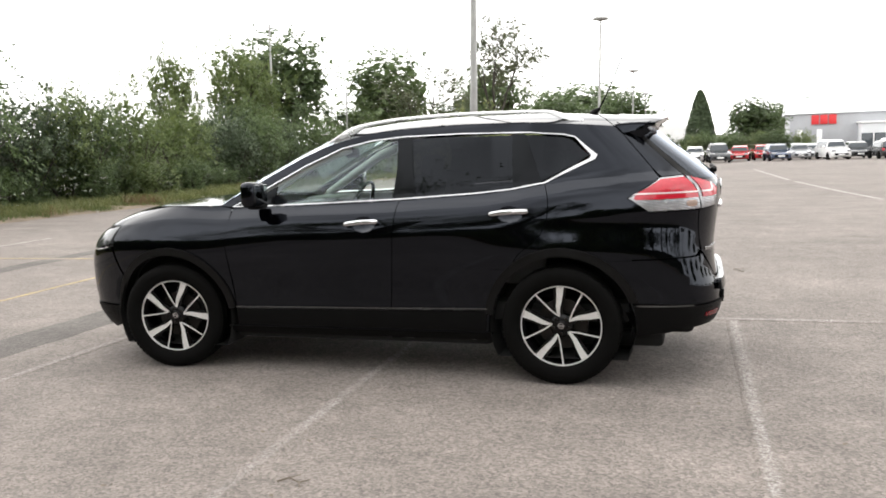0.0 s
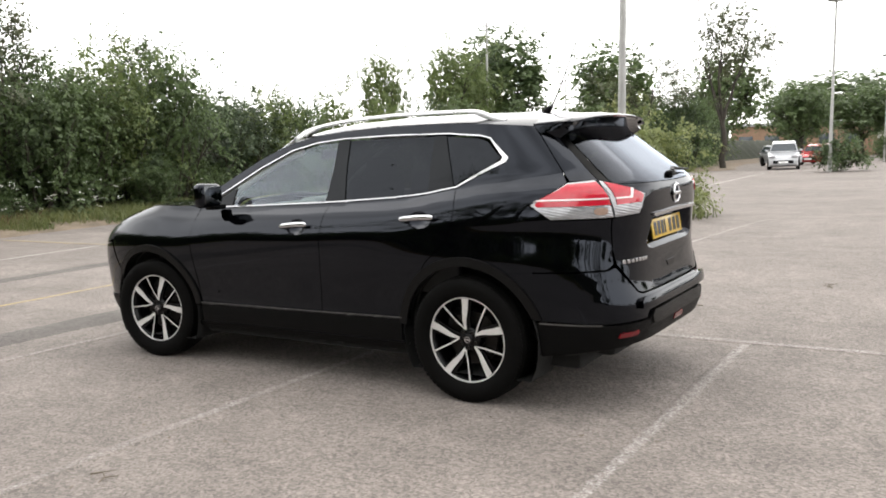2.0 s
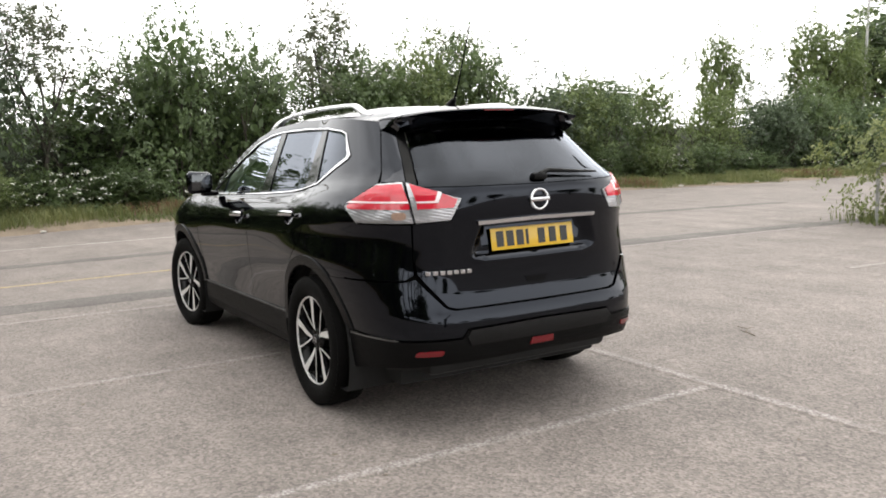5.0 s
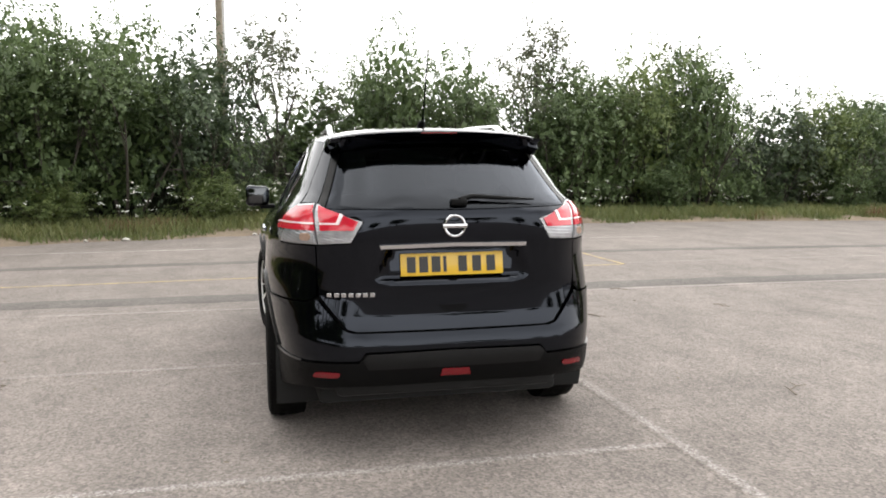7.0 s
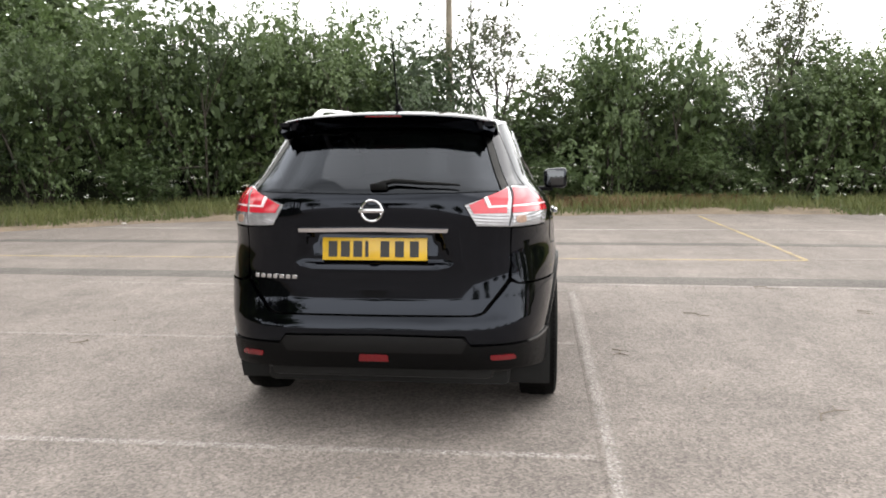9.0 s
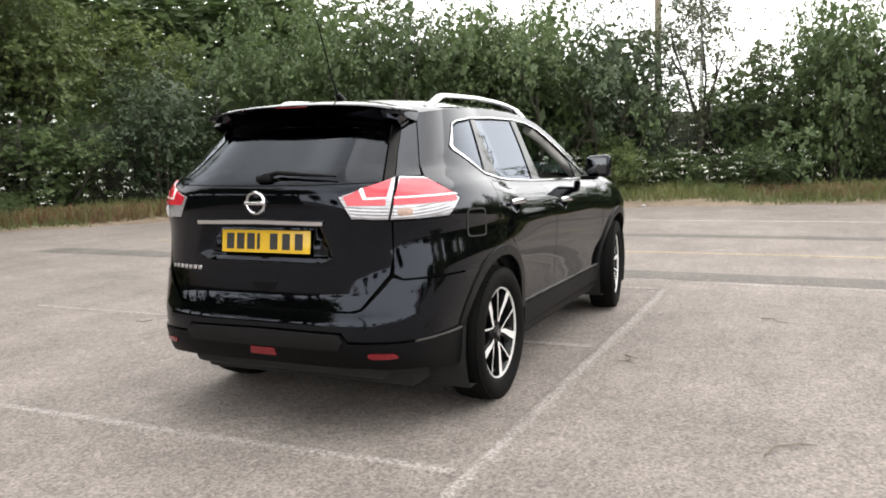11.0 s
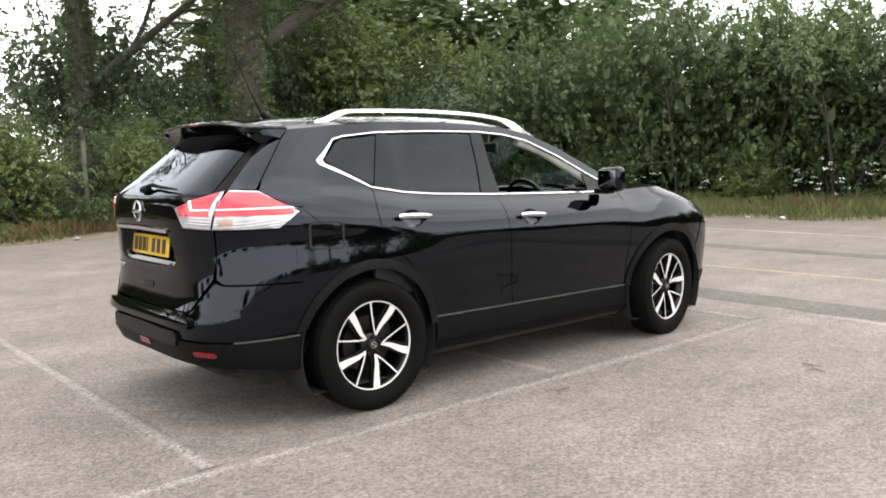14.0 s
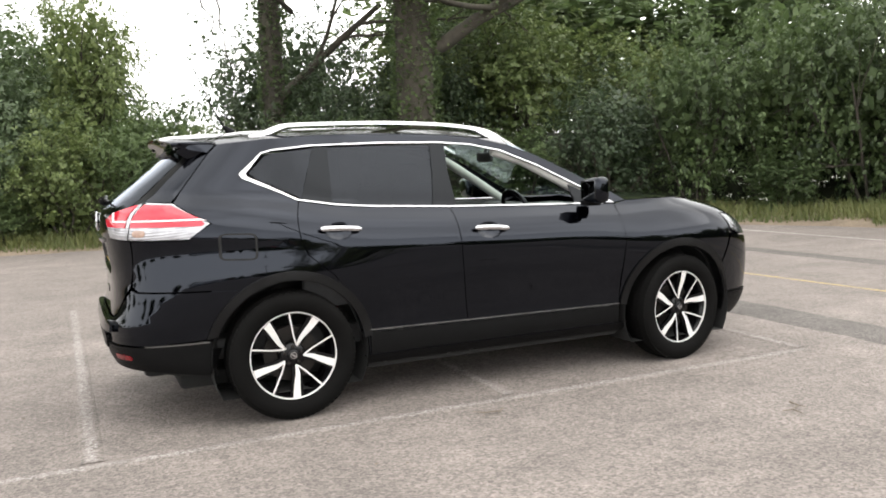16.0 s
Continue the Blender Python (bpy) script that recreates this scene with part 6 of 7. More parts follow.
blades("verge_grass", "long uneven green and straw-coloured verge grass", M_grass, verge_pts(60000, 0.30, 2.6, 0.35, 1, -0.5), 0.24, 0.017, 1, 0.95)
blades("low_grass", "short grass and weeds creeping over the tarmac's edge", M_grass, verge_pts(15000, 0.05, 0.7, 0.5, 2, -0.1), 0.09, 0.022, 2, 0.8)
blades("dock_stems", "rusty red dock and dead stems in the verge", M_dock, verge_pts(14000, 0.30, 1.3, 0.22, 3, 0.10), 0.25, 0.012, 3, 0.9)
fl = []
gg = np.random.default_rng(17)
for p in verge_pts(400, 1.2, 2.3, 0.4, 4, 0.10):
    hgt = gg.uniform(0.3, 0.95)
    for _ in range(9):
        fl.append((p[0] + gg.normal() * 0.05, p[1] + gg.normal() * 0.05, p[2] + hgt + gg.normal() * 0.018))
ob = new("wild_flowers", leaves_mesh("wild_flowers", fl, 0.034, 0.03, M_flower, 18))
tagged(ob, "white cow parsley flower heads along the hedge", "flower", kind="stuff")
# creamy elder flower heads on the front of the hedge: place and spread
ELDER = ((-13.8, -0.15, 1.3, 0.35), (-15.0, 6.2, 0.75, 0.35), (-15.1, 7.0, 0.8, 0.3), (-13.0, -3.5, 0.75, 0.3), (-13.5, -1.5, 0.75, 0.3), (-15.6, 12.4, 0.45, 0.3), (-0.95, -13.5, 2.0, 0.4))
el = []
for ex, ey, ez, er in ELDER:
    for _ in range(12):
        hx, hy, hz = ex + gg.normal() * er, ey + gg.normal() * er, ez + gg.normal() * er * 0.8
        el += [(hx + gg.normal() * 0.035, hy + gg.normal() * 0.035, hz + gg.normal() * 0.012) for _ in range(9)]
ob = new("elder_flowers", leaves_mesh("elder_flowers", el, 0.032, 0.03, M_flower, 19))
tagged(ob, "creamy white elder flower heads on the hedge", "flower", kind="stuff")
# pale stones and chips along the verge's edge
stone_at = verge_pts(26, -0.10, 0.22, 0, 5)
for sx_, sy_, sz_ in stone_at:
    k = gg.uniform(0.03, 0.075)
    st = thing("stone", "small pale stone at the verge's edge", "stone", "stones along the verge", Matrix.Translation((sx_, sy_, sz_ + 0.2 * k)) @ Matrix.Rotation(gg.uniform(0, 6.28), 4, "Z"))
    bm = bmesh.new()
    bmesh.ops.create_icosphere(bm, subdivisions=1, radius=k)
    for v in bm.verts:
        v.co = Vector((v.co.x * 1.5, v.co.y * gg.uniform(0.8, 1.1), v.co.z * 0.55)) * gg.uniform(0.85, 1.15)
    part("chip", bm, M_stone, st, "", None)
# grass tuft under the near bush
tuft = [(-1.9 + gg.normal() * 0.5, 10.9 + gg.normal() * 0.3, fall(10.8)) for _ in range(2000)]
blades("bush_grass", "grass tufts round the foot of the bush", M_grass, tuft, 0.18, 0.02, 6)

# low bank-shaped sheet added to back the hedge; near-black colour stands for shade
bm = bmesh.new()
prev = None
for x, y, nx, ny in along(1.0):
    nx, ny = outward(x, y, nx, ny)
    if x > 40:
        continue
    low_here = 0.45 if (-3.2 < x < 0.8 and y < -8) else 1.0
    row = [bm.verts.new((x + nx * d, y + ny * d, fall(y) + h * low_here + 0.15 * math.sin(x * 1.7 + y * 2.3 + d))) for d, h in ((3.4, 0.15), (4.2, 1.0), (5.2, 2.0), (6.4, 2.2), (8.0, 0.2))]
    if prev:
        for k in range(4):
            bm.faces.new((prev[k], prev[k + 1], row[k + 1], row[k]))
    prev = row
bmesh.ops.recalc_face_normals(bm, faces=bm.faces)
tagged(link_mesh("bank", bm, M_hedge_shade, smooth=180), "near-black backing added behind the hedge, its shade put in as colour", "bank", kind="structure")

# twigs and leaves lying on the tarmac
M_dead = material("dry_twig", (0.13, 0.105, 0.08), 0.9, noise_amt=0.3)
gg = np.random.default_rng(29)
for x, y, ln, a in ((1.66, 2.35, 0.42, 2.6), (0.37, 1.36, 0.26, 0.4), (-1.08, 2.14, 0.3, 1.0), (3.7, -1.3, 0.45, 0.9), (4.1, 0.4, 0.5, 2.2), (-1.3, 3.6, 0.25, 0.3), (2.6, 3.6, 0.3, 1.9), (-2.6, 3.1, 0.3, 1.2), (0.4, -2.6, 0.2, 0.2), (4.6, 1.9, 0.22, 0.8)):
    tw = thing("twig", "small dry twig lying on the tarmac", "twig", "fallen twigs", Matrix.Translation((x, y, 0.012)) @ Matrix.Rotation(a, 4, "Z"))
    bm = bmesh.new()
    ln *= 0.75
    p0 = [(-ln / 2, 0, 0.0), (-ln / 6, 0.03, 0.004), (ln / 5, -0.02, 0.003), (ln / 2, 0.02, 0)]
    tube(bm, p0, [0.0045, 0.004, 0.0035, 0.002], 5)
    tube(bm, [(-ln / 6, 0.03, 0.004), (0.02, 0.06, 0.006)], [0.003, 0.0015], 4)
    tube(bm, [(ln / 5, -0.02, 0.003), (ln / 3, -0.08, 0.004)], [0.0035, 0.002], 4)
    part("stem", bm, M_dead, tw)
pts = [(gg.uniform(-6, 6), gg.uniform(-5, 6), 0.006) for _ in range(170)]
ob = new("leaf_litter", leaves_mesh("leaf_litter", [(x, y, 0.008) for x, y, z in pts], 0.035, 0.02, M_dead, 30))
ob.scale.z = 0.25
tagged(ob, "scattered bits of dry leaf on the tarmac", "leaf litter", kind="stuff")


# ---- poles, fence, buildings and parked cars ----
M_steel = material("galvanised_steel", (0.36, 0.36, 0.35), 0.5, metal=0.5, noise_amt=0.15, noise_scale=3, fine=0.1)
M_wood_pole = material("weathered_pole", (0.20, 0.17, 0.13), 0.9, noise_amt=0.3, noise_scale=4, bump=0.3, bump_scale=40)
M_concrete = material("concrete", (0.115, 0.108, 0.095), 0.9, noise_amt=0.2, noise_scale=5, fine=0.15, bump=0.3, bump_scale=60)
M_rust = material("rusty_wire", (0.06, 0.05, 0.04), 0.8, noise_amt=0.3, noise_scale=6)
LEAN = radians(1.6)


def lamp_post(x, y, h, r, label, head=True):
    post = thing("lamp_post", label, "lamp post", "lamp posts", Matrix.Translation((x, y, fall(y))) @ Matrix.Rotation(LEAN, 4, "Y"))
    bm = bmesh.new()
    tube(bm, [(0, 0, -0.1), (0, 0, 1.1), (0, 0, 1.12), (0, 0, h)], [r, r, r * 0.8, r * 0.5], 12)
    part("pole", bm, M_steel, post, "", 40)
    bm = bmesh.new()
    box(bm, (r * 0.86, 0, 0.75), (r * 0.4, r * 0.9, 0.5), bevel=0.01)
    part("service_door", bm, M_steel, post)
    if head:
        bm = bmesh.new()
        rings = []
        for z, k in ((0.0, 0.12), (0.05, 0.75), (0.10, 1.0), (0.15, 0.98), (0.22, 0.6), (0.25, 0.1)):
            rings.append([bm.verts.new((0.45 * k * math.cos(a), 0.45 * k * math.sin(a), h - 0.05 + z)) for a in (2 * math.pi * i / 20 for i in range(20))])
        for a, b in zip(rings, rings[1:]):
            for i in range(20):
                bm.faces.new((a[i], a[(i + 1) % 20], b[(i + 1) % 20], b[i]))
        bm.faces.new(rings[0][::-1])
        bm.faces.new(rings[-1])
        part("lantern", bm, M_steel, post, "flat round lantern", 50)
    return post


near_post = lamp_post(-2.1, 10.5, 9.0, 0.095, "tall galvanised lamp post standing in a bush")
lamp_post(-2.75, 39.9, 8.1, 0.10, "tall lamp post with a flat round lantern")
lamp_post(-2.55, 62.8, 7.4, 0.09, "tall lamp post with a flat round lantern")
lamp_post(-2.9, 88.0, 7.2, 0.09, "far lamp post with a flat round lantern")

guard = thing("post_guard", "steel guard frame round the lamp post's foot", "guard", "", Matrix.Translation((-2.1, 10.5, fall(10.5))))
for dx in (-0.22, 0.22):
    for dy in (-0.2, 0.2):
        bm = bmesh.new()
        tube(bm, [(dx, dy, -0.05), (dx, dy, 1.0)], 0.03, 8)
        part("upright", bm, M_steel, guard)
for dy in (-0.2, 0.2):
    bm = bmesh.new()
    tube(bm, [(-0.24, dy, 0.97), (0.24, dy, 0.97)], 0.028, 8)
    part("rail", bm, M_steel, guard)

for x, y, h, r, lab, mt in ((-17.6, -1.75, 9.0, 0.11, "weathered timber utility pole behind the hedge", M_wood_pole), (-27.0, -1.9, 9.5, 0.07, "slim steel pole beyond the hedge", M_steel),
                            (-22.9, 41.7, 9.6, 0.09, "slim steel pole beyond the trees", M_steel), (-22.5, 52.5, 6.8, 0.07, "slim steel pole beyond the trees", M_steel)):
    p = thing("utility_pole", lab, "pole", "poles beyond the hedge", Matrix.Translation((x, y, fall(y))) @ Matrix.Rotation(LEAN * (0.2 if y < 5 else 1), 4, "Y"))
    bm = bmesh.new()
    tube(bm, [(0, 0, 0), (0, 0, h)], [r, r * 0.72], 10)
    part("pole", bm, mt, p, "", 40)
    bm = bmesh.new()
    tube(bm, [(0, -0.5, h - 0.25), (0, 0.5, h - 0.2)], 0.035, 6)
    part("crossarm", bm, mt, p)
mast = thing("mast", "distant lattice mast beyond the hedge", "mast", "", Matrix.Translation((-33, 26.8, 0)))
bm = bmesh.new()
for i in range(3):
    a = 2 * math.pi * i / 3
    tube(bm, [(0.18 * math.cos(a), 0.18 * math.sin(a), 0), (0.08 * math.cos(a), 0.08 * math.sin(a), 7.2)], 0.018, 5)
for k in range(14):
    a = 2 * math.pi * k / 3
    z = k * 0.5
    q = 0.18 - 0.1 * z / 7.2
    tube(bm, [(q * math.cos(a), q * math.sin(a), z), (q * math.cos(a + 2.1), q * math.sin(a + 2.1), z + 0.5)], 0.01, 4)
tube(bm, [(0, -0.45, 5.9), (0, 0.45, 5.9)], 0.03, 5)
tube(bm, [(0, 0, 7.1), (0, 0, 7.6)], 0.015, 5)
part("lattice", bm, M_steel, mast)

# chain-link fence along the overgrown corner, concrete posts with raking struts
fence_pts = [(-9.6, -12.6), (-7.4, -13.6), (-5.0, -13.35), (-3.8, -13.35), (-1.6, -13.6), (0.45, -13.75), (3.4, -14.3)]
fence = thing("fence", "old chain-link fence with concrete posts in the undergrowth", "fence")
for i, (x, y) in enumerate(fence_pts):
    bm = bmesh.new()
    box(bm, (x, y, 0.95), (0.085, 0.085, 2.0), bevel=0.012)
    tube(bm, [(x, y, 1.9), (x + 0.1, y + 0.22, 2.15)], 0.045, 6)
    part("post", bm, M_concrete, fence, "concrete fence post")
    if i == 3:
        for sx in (-1, 1):
            bm = bmesh.new()
            tube(bm, [(x + 0.1 * sx, y, 1.55), (x + 1.05 * sx, y + 0.1, 0.1)], 0.032, 6)
            part("strut", bm, M_concrete, fence, "raking concrete strut")
for (x0, y0), (x1, y1) in zip(fence_pts, fence_pts[1:]):
    bm = bmesh.new()
    L = math.hypot(x1 - x0, y1 - y0)
    n = int(L / 0.12)
    H = 1.8
    for k in range(-int(H / 0.12), n):
        for up in (1, -1):
            a0, a1 = k * 0.12, k * 0.12 + H
            lo, hi = max(0, a0), min(L, a1)
            if hi - lo < 0.05:
                continue
            z0, z1 = (lo - a0), (hi - a0)
            if up < 0:
                z0, z1 = H - z0, H - z1
            pa = Vector((x0 + (x1 - x0) * lo / L, y0 + (y1 - y0) * lo / L, 0.15 + z0))
            pb = Vector((x0 + (x1 - x0) * hi / L, y0 + (y1 - y0) * hi / L, 0.15 + z1))
            tube(bm, [pa, pb], 0.0035, 3, cap=False)
    for z in (0.2, 1.05, 1.93):
        tube(bm, [(x0, y0, z), (x1, y1, z)], 0.006, 4, cap=False)
    part("mesh_panel", bm, M_rust, fence, "rusty chain-link mesh", None)

# ---- far side of the lot ----
M_clad_grey = material("grey_cladding", (0.36, 0.37, 0.39), 0.5, noise_amt=0.1, noise_scale=0.5, fine=0.05)
M_clad_pale = material("pale_cladding", (0.62, 0.64, 0.66), 0.45, noise_amt=0.08, noise_scale=0.5)
M_roof_white = material("white_sheet_roof", (0.80, 0.80, 0.80), 0.5, noise_amt=0.08, noise_scale=0.8)
M_brick = material("brown_brick", (0.23, 0.15, 0.10), 0.9, noise_amt=0.2, noise_scale=1.2, fine=0.2, fine_scale=12)
M_sign_red = material("red_sign", (0.62, 0.03, 0.035), 0.5, noise_amt=0.06)
M_sign_white = material("white_sign", (0.8, 0.8, 0.8), 0.5, noise_amt=0.05)
M_far_glass = material("dark_glazing", (0.05, 0.06, 0.07), 0.1, noise_amt=0.2)

shop = thing("retail_building", "long low grey retail building with red sign panels", "building", "", Matrix.Translation((15.7, 128, fall(128))) @ Matrix.Rotation(radians(-4), 4, "Z"))
bm = bmesh.new()
box(bm, (21, 12, 2.9), (42, 24, 5.8), bevel=0.08)
part("wall", bm, M_clad_grey, shop, "grey profiled cladding")
bm = bmesh.new()
vs = [(-0.5, -0.4, 5.8), (42.5, -0.4, 5.8), (42.5, 12, 8.4), (-0.5, 12, 8.4), (42.5, 24.4, 5.8), (-0.5, 24.4, 5.8)]
bv = [bm.verts.new(v) for v in vs]
bm.faces.new((bv[0], bv[1], bv[2], bv[3]))
bm.faces.new((bv[3], bv[2], bv[4], bv[5]))
bm.faces.new((bv[0], bv[3], bv[5]))
bm.faces.new((bv[1], bv[4], bv[2]))
bm.faces.new((bv[0], bv[5], bv[4], bv[1]))
bmesh.ops.recalc_face_normals(bm, faces=bm.faces)
part("roof", bm, M_clad_pale, shop, "pale shallow roof", None)
bm = bmesh.new()
box(bm, (26, -2.5, 2.1), (34, 5, 4.2), bevel=0.06)
part("front_hall", bm, M_clad_pale, shop, "lower pale front hall")
bm = bmesh.new()
box(bm, (26, -2.6, 4.3), (34.4, 5.4, 0.22), bevel=0.04)
part("front_roof", bm, M_roof_white, shop, "white roof edge")
for k in range(3):
    bm = bmesh.new()
    box(bm, (3.4 + 1.15 * k, -0.12, 4.9), (1.0, 0.2, 1.35), bevel=0.03)
    part("sign_panel", bm, M_sign_red, shop, "red sign panel")
for k in range(9):
    bm = bmesh.new()
    box(bm, (10.5 + 3.6 * k, -5.03, 1.6), (3.0, 0.1, 2.4), bevel=0.02)
    w = part("window", bm, M_far_glass, shop)
    bm = bmesh.new()
    box(bm, (10.5 + 3.6 * k, -5.09, 1.6), (0.12, 0.06, 2.4))
    part("mullion", bm, M_sign_white, w)
for k in range(2):
    bm = bmesh.new()
    box(bm, (1.4 + 2.6 * k, -0.08, 1.9), (0.7, 0.12, 3.2), bevel=0.02)
    part("door", bm, M_sign_white, shop, "tall white door panel")

barn = thing("barn", "low shed with a curved white sheet roof", "building", "", Matrix.Translation((-3.0, 118, fall(118))))
bm = bmesh.new()
box(bm, (0, 5, 1.1), (12.0, 10, 2.2), bevel=0.05)
part("wall", bm, M_brick, barn, "dark shed wall")
bm = bmesh.new()
prof = [(-6.4, 2.0), (-6.2, 3.0), (-5.4, 3.9), (-4.2, 4.6), (4.2, 4.6), (5.4, 3.9), (6.2, 3.0), (6.4, 2.0)]
a = [bm.verts.new((x, -0.4, z)) for x, z in prof]
b = [bm.verts.new((x, 10.4, z)) for x, z in prof]
for i in range(len(prof) - 1):
    bm.faces.new((a[i], b[i], b[i + 1], a[i + 1]))
bm.faces.new(a[::-1])
bm.faces.new(b)
bmesh.ops.recalc_face_normals(bm, faces=bm.faces)
part("roof", bm, M_roof_white, barn, "curved white roof", None)
block = thing("brick_building", "long low brown brick building behind the trees", "building", "", Matrix.Translation((-17, 112, fall(112))))
bm = bmesh.new()
box(bm, (0, 5, 2.1), (17, 10, 4.2), bevel=0.05)
part("wall", bm, M_brick, block, "brown brick wall")
bm = bmesh.new()
box(bm, (0, 5, 4.35), (17.8, 10.8, 0.35), bevel=0.08)
part("roof", bm, M_clad_grey, block, "flat grey roof edge")
for k in range(5):
    bm = bmesh.new()
    box(bm, (-6.6 + 3.3 * k, -0.03, 2.3), (1.8, 0.1, 1.2), bevel=0.02)
    part("window", bm, M_far_glass, block)

# cypress, round tree, scrub and distant woods
cyp = thing("cypress", "tall dark green cypress tree", "tree", "", Matrix.Translation((3.0, 105, fall(105))))
g = np.random.default_rng(131)
n = 9000
zz = g.uniform(0.02, 1, n)
rr = 2.35 * np.clip(np.clip(1.02 - zz, 0, 1) ** 0.68, 0.04, 1.0) * g.uniform(0.75, 1.05, n)
aa = g.uniform(0, 6.28, n)
out = np.stack([np.cos(aa), np.sin(aa), 0.2 * np.ones(n)], 1)
ob = new("crown", leaves_mesh("crown", np.stack([rr * np.cos(aa), rr * np.sin(aa), zz * 8.4], 1), 0.42, 0.2, M_leaf_dark, 132, out))
ob.parent = cyp
bm = bmesh.new()
tube(bm, [(0, 0, 0), (0, 0, 7.5)], [0.25, 0.05], 8)
part("trunk", bm, M_bark, cyp)
for x, y, k, h, sx in ((8.6, 104, 1, 4.4, 0.95), (10.6, 106, 1, 3.8, 0.85), (-8.0, 98, 1, 4.6, 1.1), (-13.5, 92, 1, 5.0, 1.2), (-4.6, 92, 1, 4.6, 1.0), (-10.0, 74, 1, 4.2, 0.8), (-18, 80, 1, 6.4, 1.2), (-23, 64, 1, 6.4, 1.2), (-26, 50, 1, 6.4, 1.2)):
    put(fars, 0, x, y, rng.uniform(0, 6.28), sx, h / 7.0)
for i in range(15):
    put(shrubs, rng.choice((0, 3, 4)), 0.5 + i * 1.05 + rng.uniform(-0.3, 0.3), 90 + rng.uniform(-1.5, 2), rng.uniform(0, 6.28), 1.15, rng.uniform(0.55, 0.85))
for i in range(16):
    a = radians(-62 + i * 13.3)
    put(fars, 0, 190 * math.sin(a) + 10, 190 * math.cos(a) - 10, i * 1.3, 4.0, 1.15 + 0.25 * math.sin(i * 2.1))


def parked_car(col, kind_, label):
    """A small parked car, nose to +X: side profile with tumblehome, wheels, glazing and lamps."""
    root = thing("parked_car", label, "car", "cars parked across the lot")
    mt = material("parked_paint", col, 0.25, coat=0.8, noise_amt=0.08, noise_scale=2)
    hgt, ln = {"hatch": (1.46, 4.1), "suv": (1.66, 4.45), "saloon": (1.42, 4.5)}[kind_]
    hl = ln / 2
    belt = hgt * 0.62
    low = [(-hl, 0.35), (-hl - 0.02, 0.62), (-hl + 0.06, belt), (hl - 1.25, belt - 0.02), (hl - 0.18, belt * 0.80), (hl, 0.60), (hl - 0.02, 0.32), (hl - 0.3, 0.22), (-hl + 0.3, 0.22)]
    rear = -hl + (0.75 if kind_ == "saloon" else 0.12)
    top = [(rear, belt), (rear + (0.5 if kind_ == "saloon" else 0.32), hgt - 0.06), (rear + 0.9, hgt), (0.15, hgt - 0.01), (hl - 1.75 + 0.3, hgt - 0.12), (hl - 1.25, belt - 0.01)]

    def hull(prof, w0, w1, zb, zt, y_in=0.0):
        bm = bmesh.new()
        L, Rr = [], []
        for x, z in prof:
            w = w0 + (w1 - w0) * min(1, max(0, (z - zb) / (zt - zb)))
            w *= 1 - 0.10 * max(0, (abs(x) - hl + 0.5) / 0.5) ** 2
            L.append(bm.verts.new((x, -w, z)))
            Rr.append(bm.verts.new((x, w, z)))
        m = len(prof)
        for i in range(m):
            bm.faces.new((L[i], L[(i + 1) % m], Rr[(i + 1) % m], Rr[i]))
        bm.faces.new(L[::-1])
        bm.faces.new(Rr)
        bmesh.ops.recalc_face_normals(bm, faces=bm.faces)
        bmesh.ops.bevel(bm, geom=list(bm.edges), offset=0.05, segments=2, affect="EDGES", profile=0.6)
        return bm

    body = part("body", hull(low, 0.84, 0.86, 0.2, 0.8), mt, root, "", 50)
    part("cabin", hull(top, 0.80, 0.60, belt, hgt), mt, root, "", 50)
    # glazing set just proud of the cabin
    fx0, fx1 = hl - 1.30, hl - 1.75 + 0.28
    for x0, z0, x1, z1, ww0, ww1 in ((fx0 + 0.02, belt + 0.06, fx1 + 0.10, hgt - 0.16, 0.72, 0.58), (rear - 0.012, belt + 0.08, rear + (0.44 if kind_ == "saloon" else 0.26), hgt - 0.14, 0.70, 0.56)):
        bm = bmesh.new()
        o = 0.03 if x0 > 0 else -0.03
        q = [bm.verts.new(p) for p in ((x0 + o, -ww0, z0), (x0 + o, ww0, z0), (x1 + o, ww1, z1), (x1 + o, -ww1, z1), (x0 - o * 0.2, -ww0, z0), (x0 - o * 0.2, ww0, z0), (x1 - o * 0.2, ww1, z1), (x1 - o * 0.2, -ww1, z1))]
        for f in ((0, 1, 2, 3), (4, 7, 6, 5), (0, 4, 5, 1), (1, 5, 6, 2), (2, 6, 7, 3), (3, 7, 4, 0)):
            bm.faces.new([q[i] for i in f])
        bmesh.ops.recalc_face_normals(bm, faces=bm.faces)
        part("windscreen" if o > 0 else "rear_window", bm, M_far_glass, root, "dark glass", None)
    for sg in (-1, 1):
        bm = bmesh.new()
        x0, x1 = rear + 0.30, fx1 + 0.02
        q = [bm.verts.new((x, sg * (w + 0.012), z)) for x, z, w in ((x0, belt + 0.07, 0.78), (fx0 - 0.12, belt + 0.07, 0.78), (x1, hgt - 0.14, 0.635), (x0 + 0.22, hgt - 0.13, 0.635))]
        q2 = [bm.verts.new(v.co - Vector((0, sg * 0.03, 0))) for v in q]
        bm.faces.new(q)
        for i in range(4):
            bm.faces.new((q[i], q2[i], q2[(i + 1) % 4], q[(i + 1) % 4]))
        bmesh.ops.recalc_face_normals(bm, faces=bm.faces)
        part("side_window", bm, M_far_glass, root, "dark glass", None)
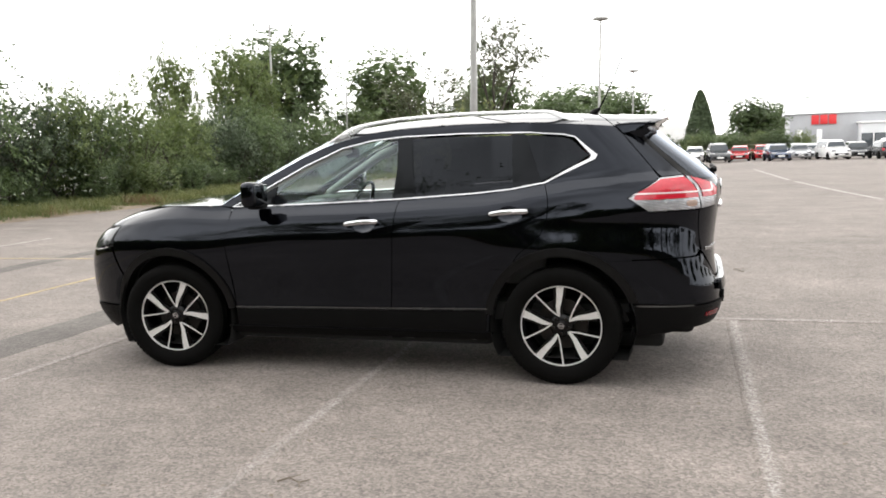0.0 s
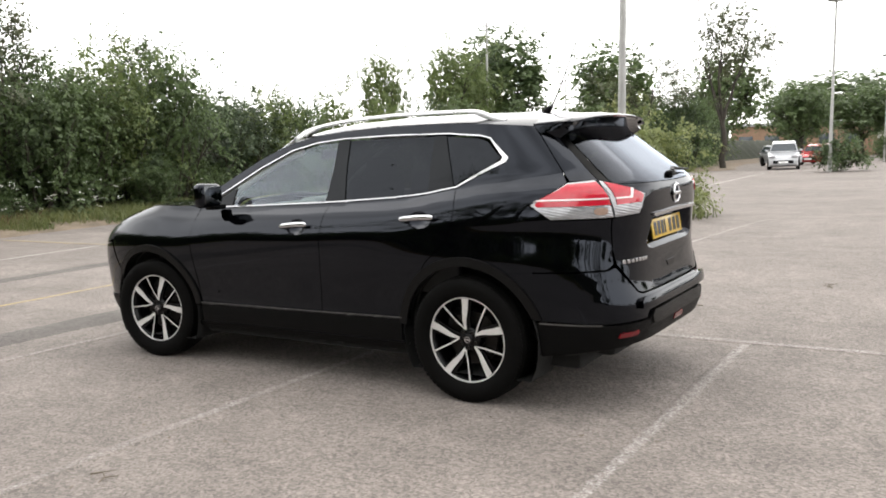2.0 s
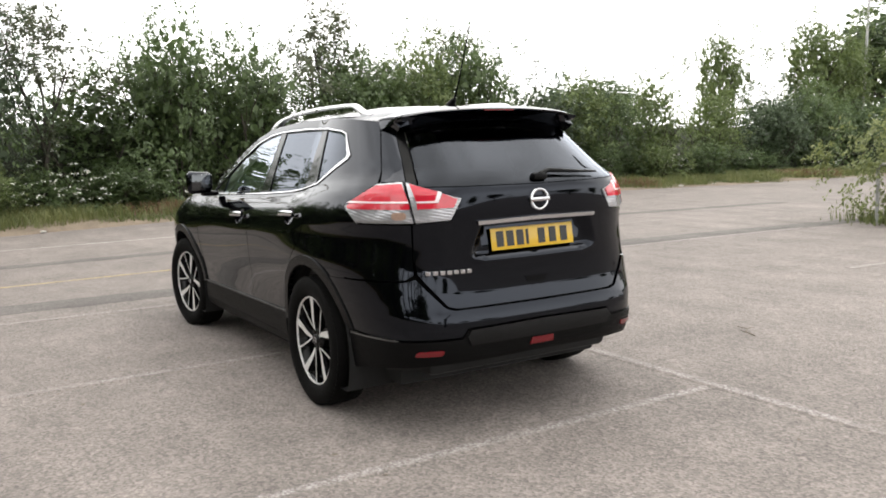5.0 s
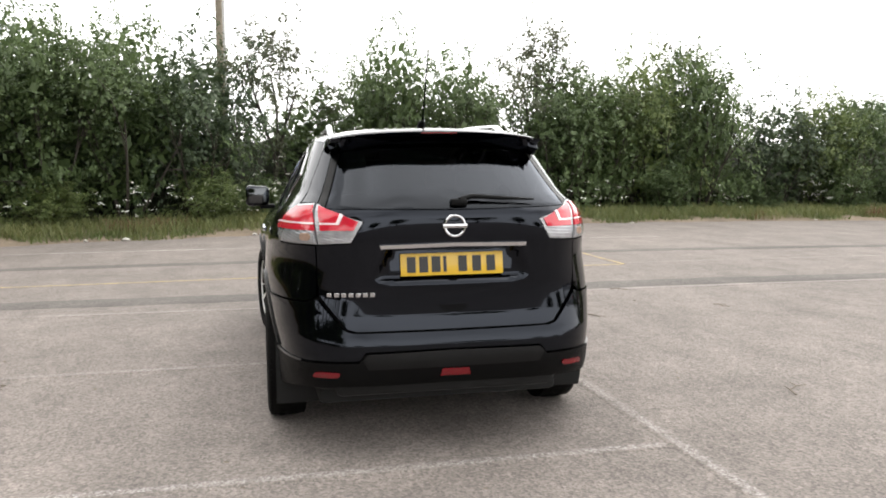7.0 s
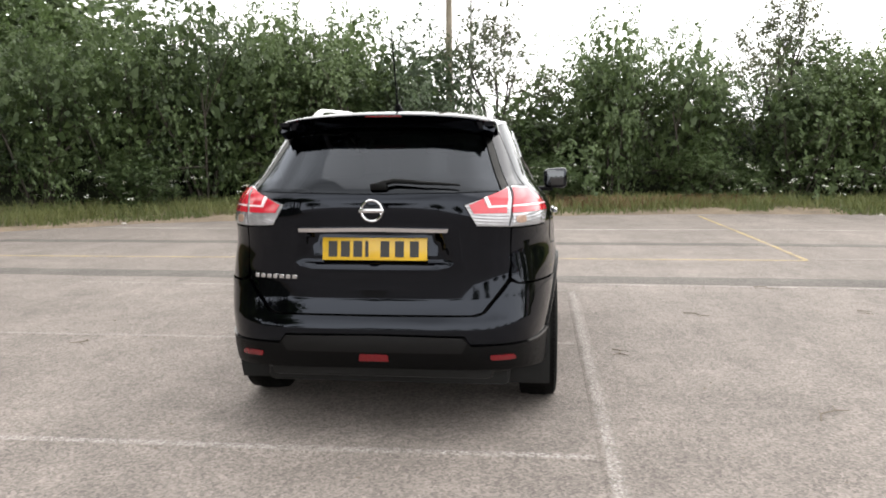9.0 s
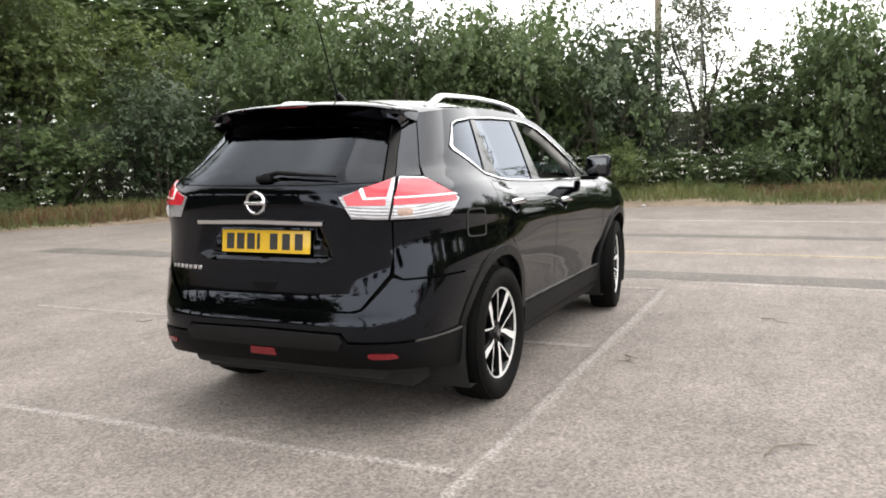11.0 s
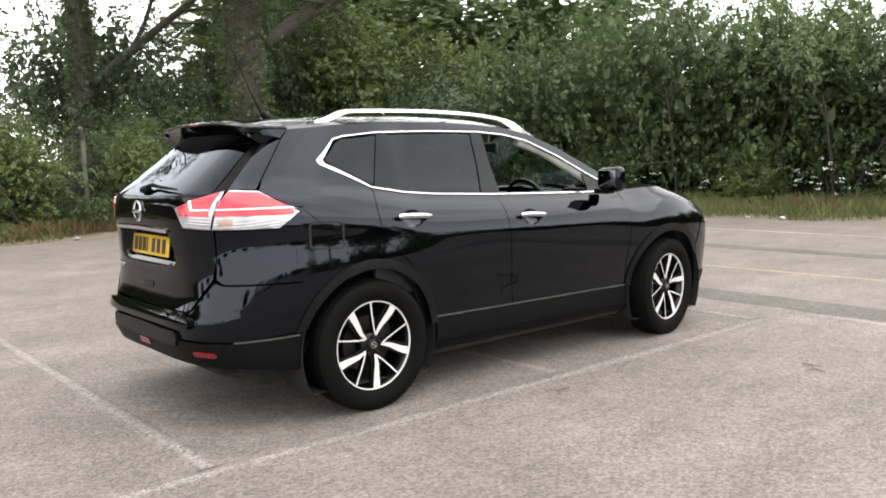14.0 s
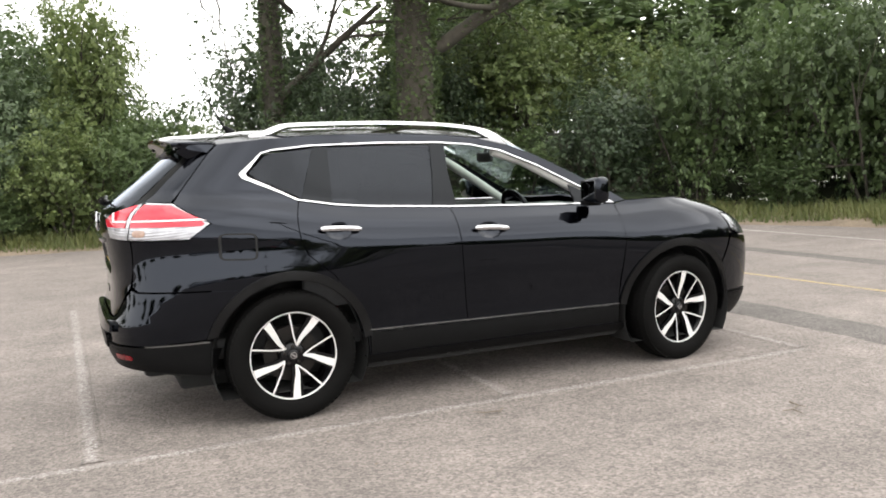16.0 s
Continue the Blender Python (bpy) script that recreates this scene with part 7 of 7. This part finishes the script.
        for x in (-hl + 0.85, hl - 0.85):
            bm = bmesh.new()
            lathe(bm, [(-0.1, 0.19), (-0.1, 0.30), (-0.06, 0.325), (0.06, 0.325), (0.1, 0.30)], 20)
            lathe(bm, [(-0.095, 0.19), (-0.08, 0.0005)], 20)
            for v in bm.verts:
                v.co = Vector((v.co.x + x, sg * (0.80 + -v.co.y * 1.0 - 0.02), v.co.z + 0.325))
            bmesh.ops.recalc_face_normals(bm, faces=bm.faces)
            part("wheel", bm, M_tyre, root, "black wheel", 40)
        bm = bmesh.new()
        box(bm, (hl - 0.10, sg * 0.60, belt * 0.76), (0.22, 0.34, 0.14), bevel=0.04)
        part("headlamp", bm, M_clear, root, "clear headlamp")
        bm = bmesh.new()
        box(bm, (-hl + 0.05, sg * 0.68, belt * 0.86), (0.12, 0.18, 0.26), bevel=0.03)
        part("tail_lamp", bm, M_red, root, "red tail lamp")
        bm = bmesh.new()
        box(bm, (fx0 - 0.25, sg * 0.93, belt + 0.08), (0.10, 0.18, 0.12), bevel=0.03)
        part("door_mirror", bm, mt, root)
    bm = bmesh.new()
    box(bm, (hl - 0.01, 0, 0.48), (0.06, 1.1, 0.18), bevel=0.02)
    part("grille", bm, M_plastic, root, "dark grille")
    for xx in (hl + 0.02, -hl - 0.03):
        bm = bmesh.new()
        box(bm, (xx, 0, 0.46 if xx > 0 else 0.72), (0.015, 0.5, 0.11))
        part("number_plate", bm, M_sign_white if xx > 0 else M_plate, root, "blank number plate")
    return root


SIL, DRK, WHT, RED, BLK, BLU = (0.45, 0.46, 0.48), (0.05, 0.055, 0.06), (0.75, 0.75, 0.75), (0.42, 0.02, 0.025), (0.012, 0.012, 0.014), (0.05, 0.07, 0.12)
rowc = [(-1.6, 72, SIL, "saloon", "silver saloon parked across the lot", -90), (0.4, 72.5, BLU, "suv", "dark blue people carrier parked across the lot", -88), (2.3, 76, WHT, "hatch", "white hatchback parked across the lot", -92),
        (4.2, 71.5, DRK, "suv", "dark grey off-roader parked across the lot", -86), (6.3, 77, RED, "saloon", "dark red saloon parked across the lot", -95), (8.4, 79, RED, "hatch", "bright red hatchback parked across the lot", -90),
        (9.0, 72, BLU, "hatch", "dark hatchback with pale nose parked across the lot", -84), (11.2, 76, SIL, "hatch", "silver hatchback parked across the lot", -90), (12.6, 77.5, SIL, "saloon", "grey saloon parked across the lot", -90),
        (13.4, 72, WHT, "suv", "white off-roader parked across the lot", -80), (15.6, 74, DRK, "hatch", "dark grey hatchback parked across the lot", -90), (17.0, 70, BLK, "hatch", "black hatchback seen from behind", 95),
        (18.6, 75, SIL, "suv", "silver people carrier parked across the lot", -90), (20.0, 67, BLK, "suv", "black off-roader seen from behind", 97), (23.2, 70, WHT, "saloon", "white saloon parked across the lot", -90),
        (-6.5, 48.5, SIL, "suv", "silver off-roader facing the lot by the bushes", -80), (-8.4, 57, SIL, "hatch", "grey hatchback parked by the bushes", -60), (-6.4, 60, RED, "hatch", "red hatchback parked by the bushes", -100)]
for x, y, c, k, lab, a in rowc:
    pc = parked_car(c, k, lab)
    pc.matrix_world = Matrix.Translation((x, y, fall(y))) @ Matrix.Rotation(radians(a), 4, "Z")
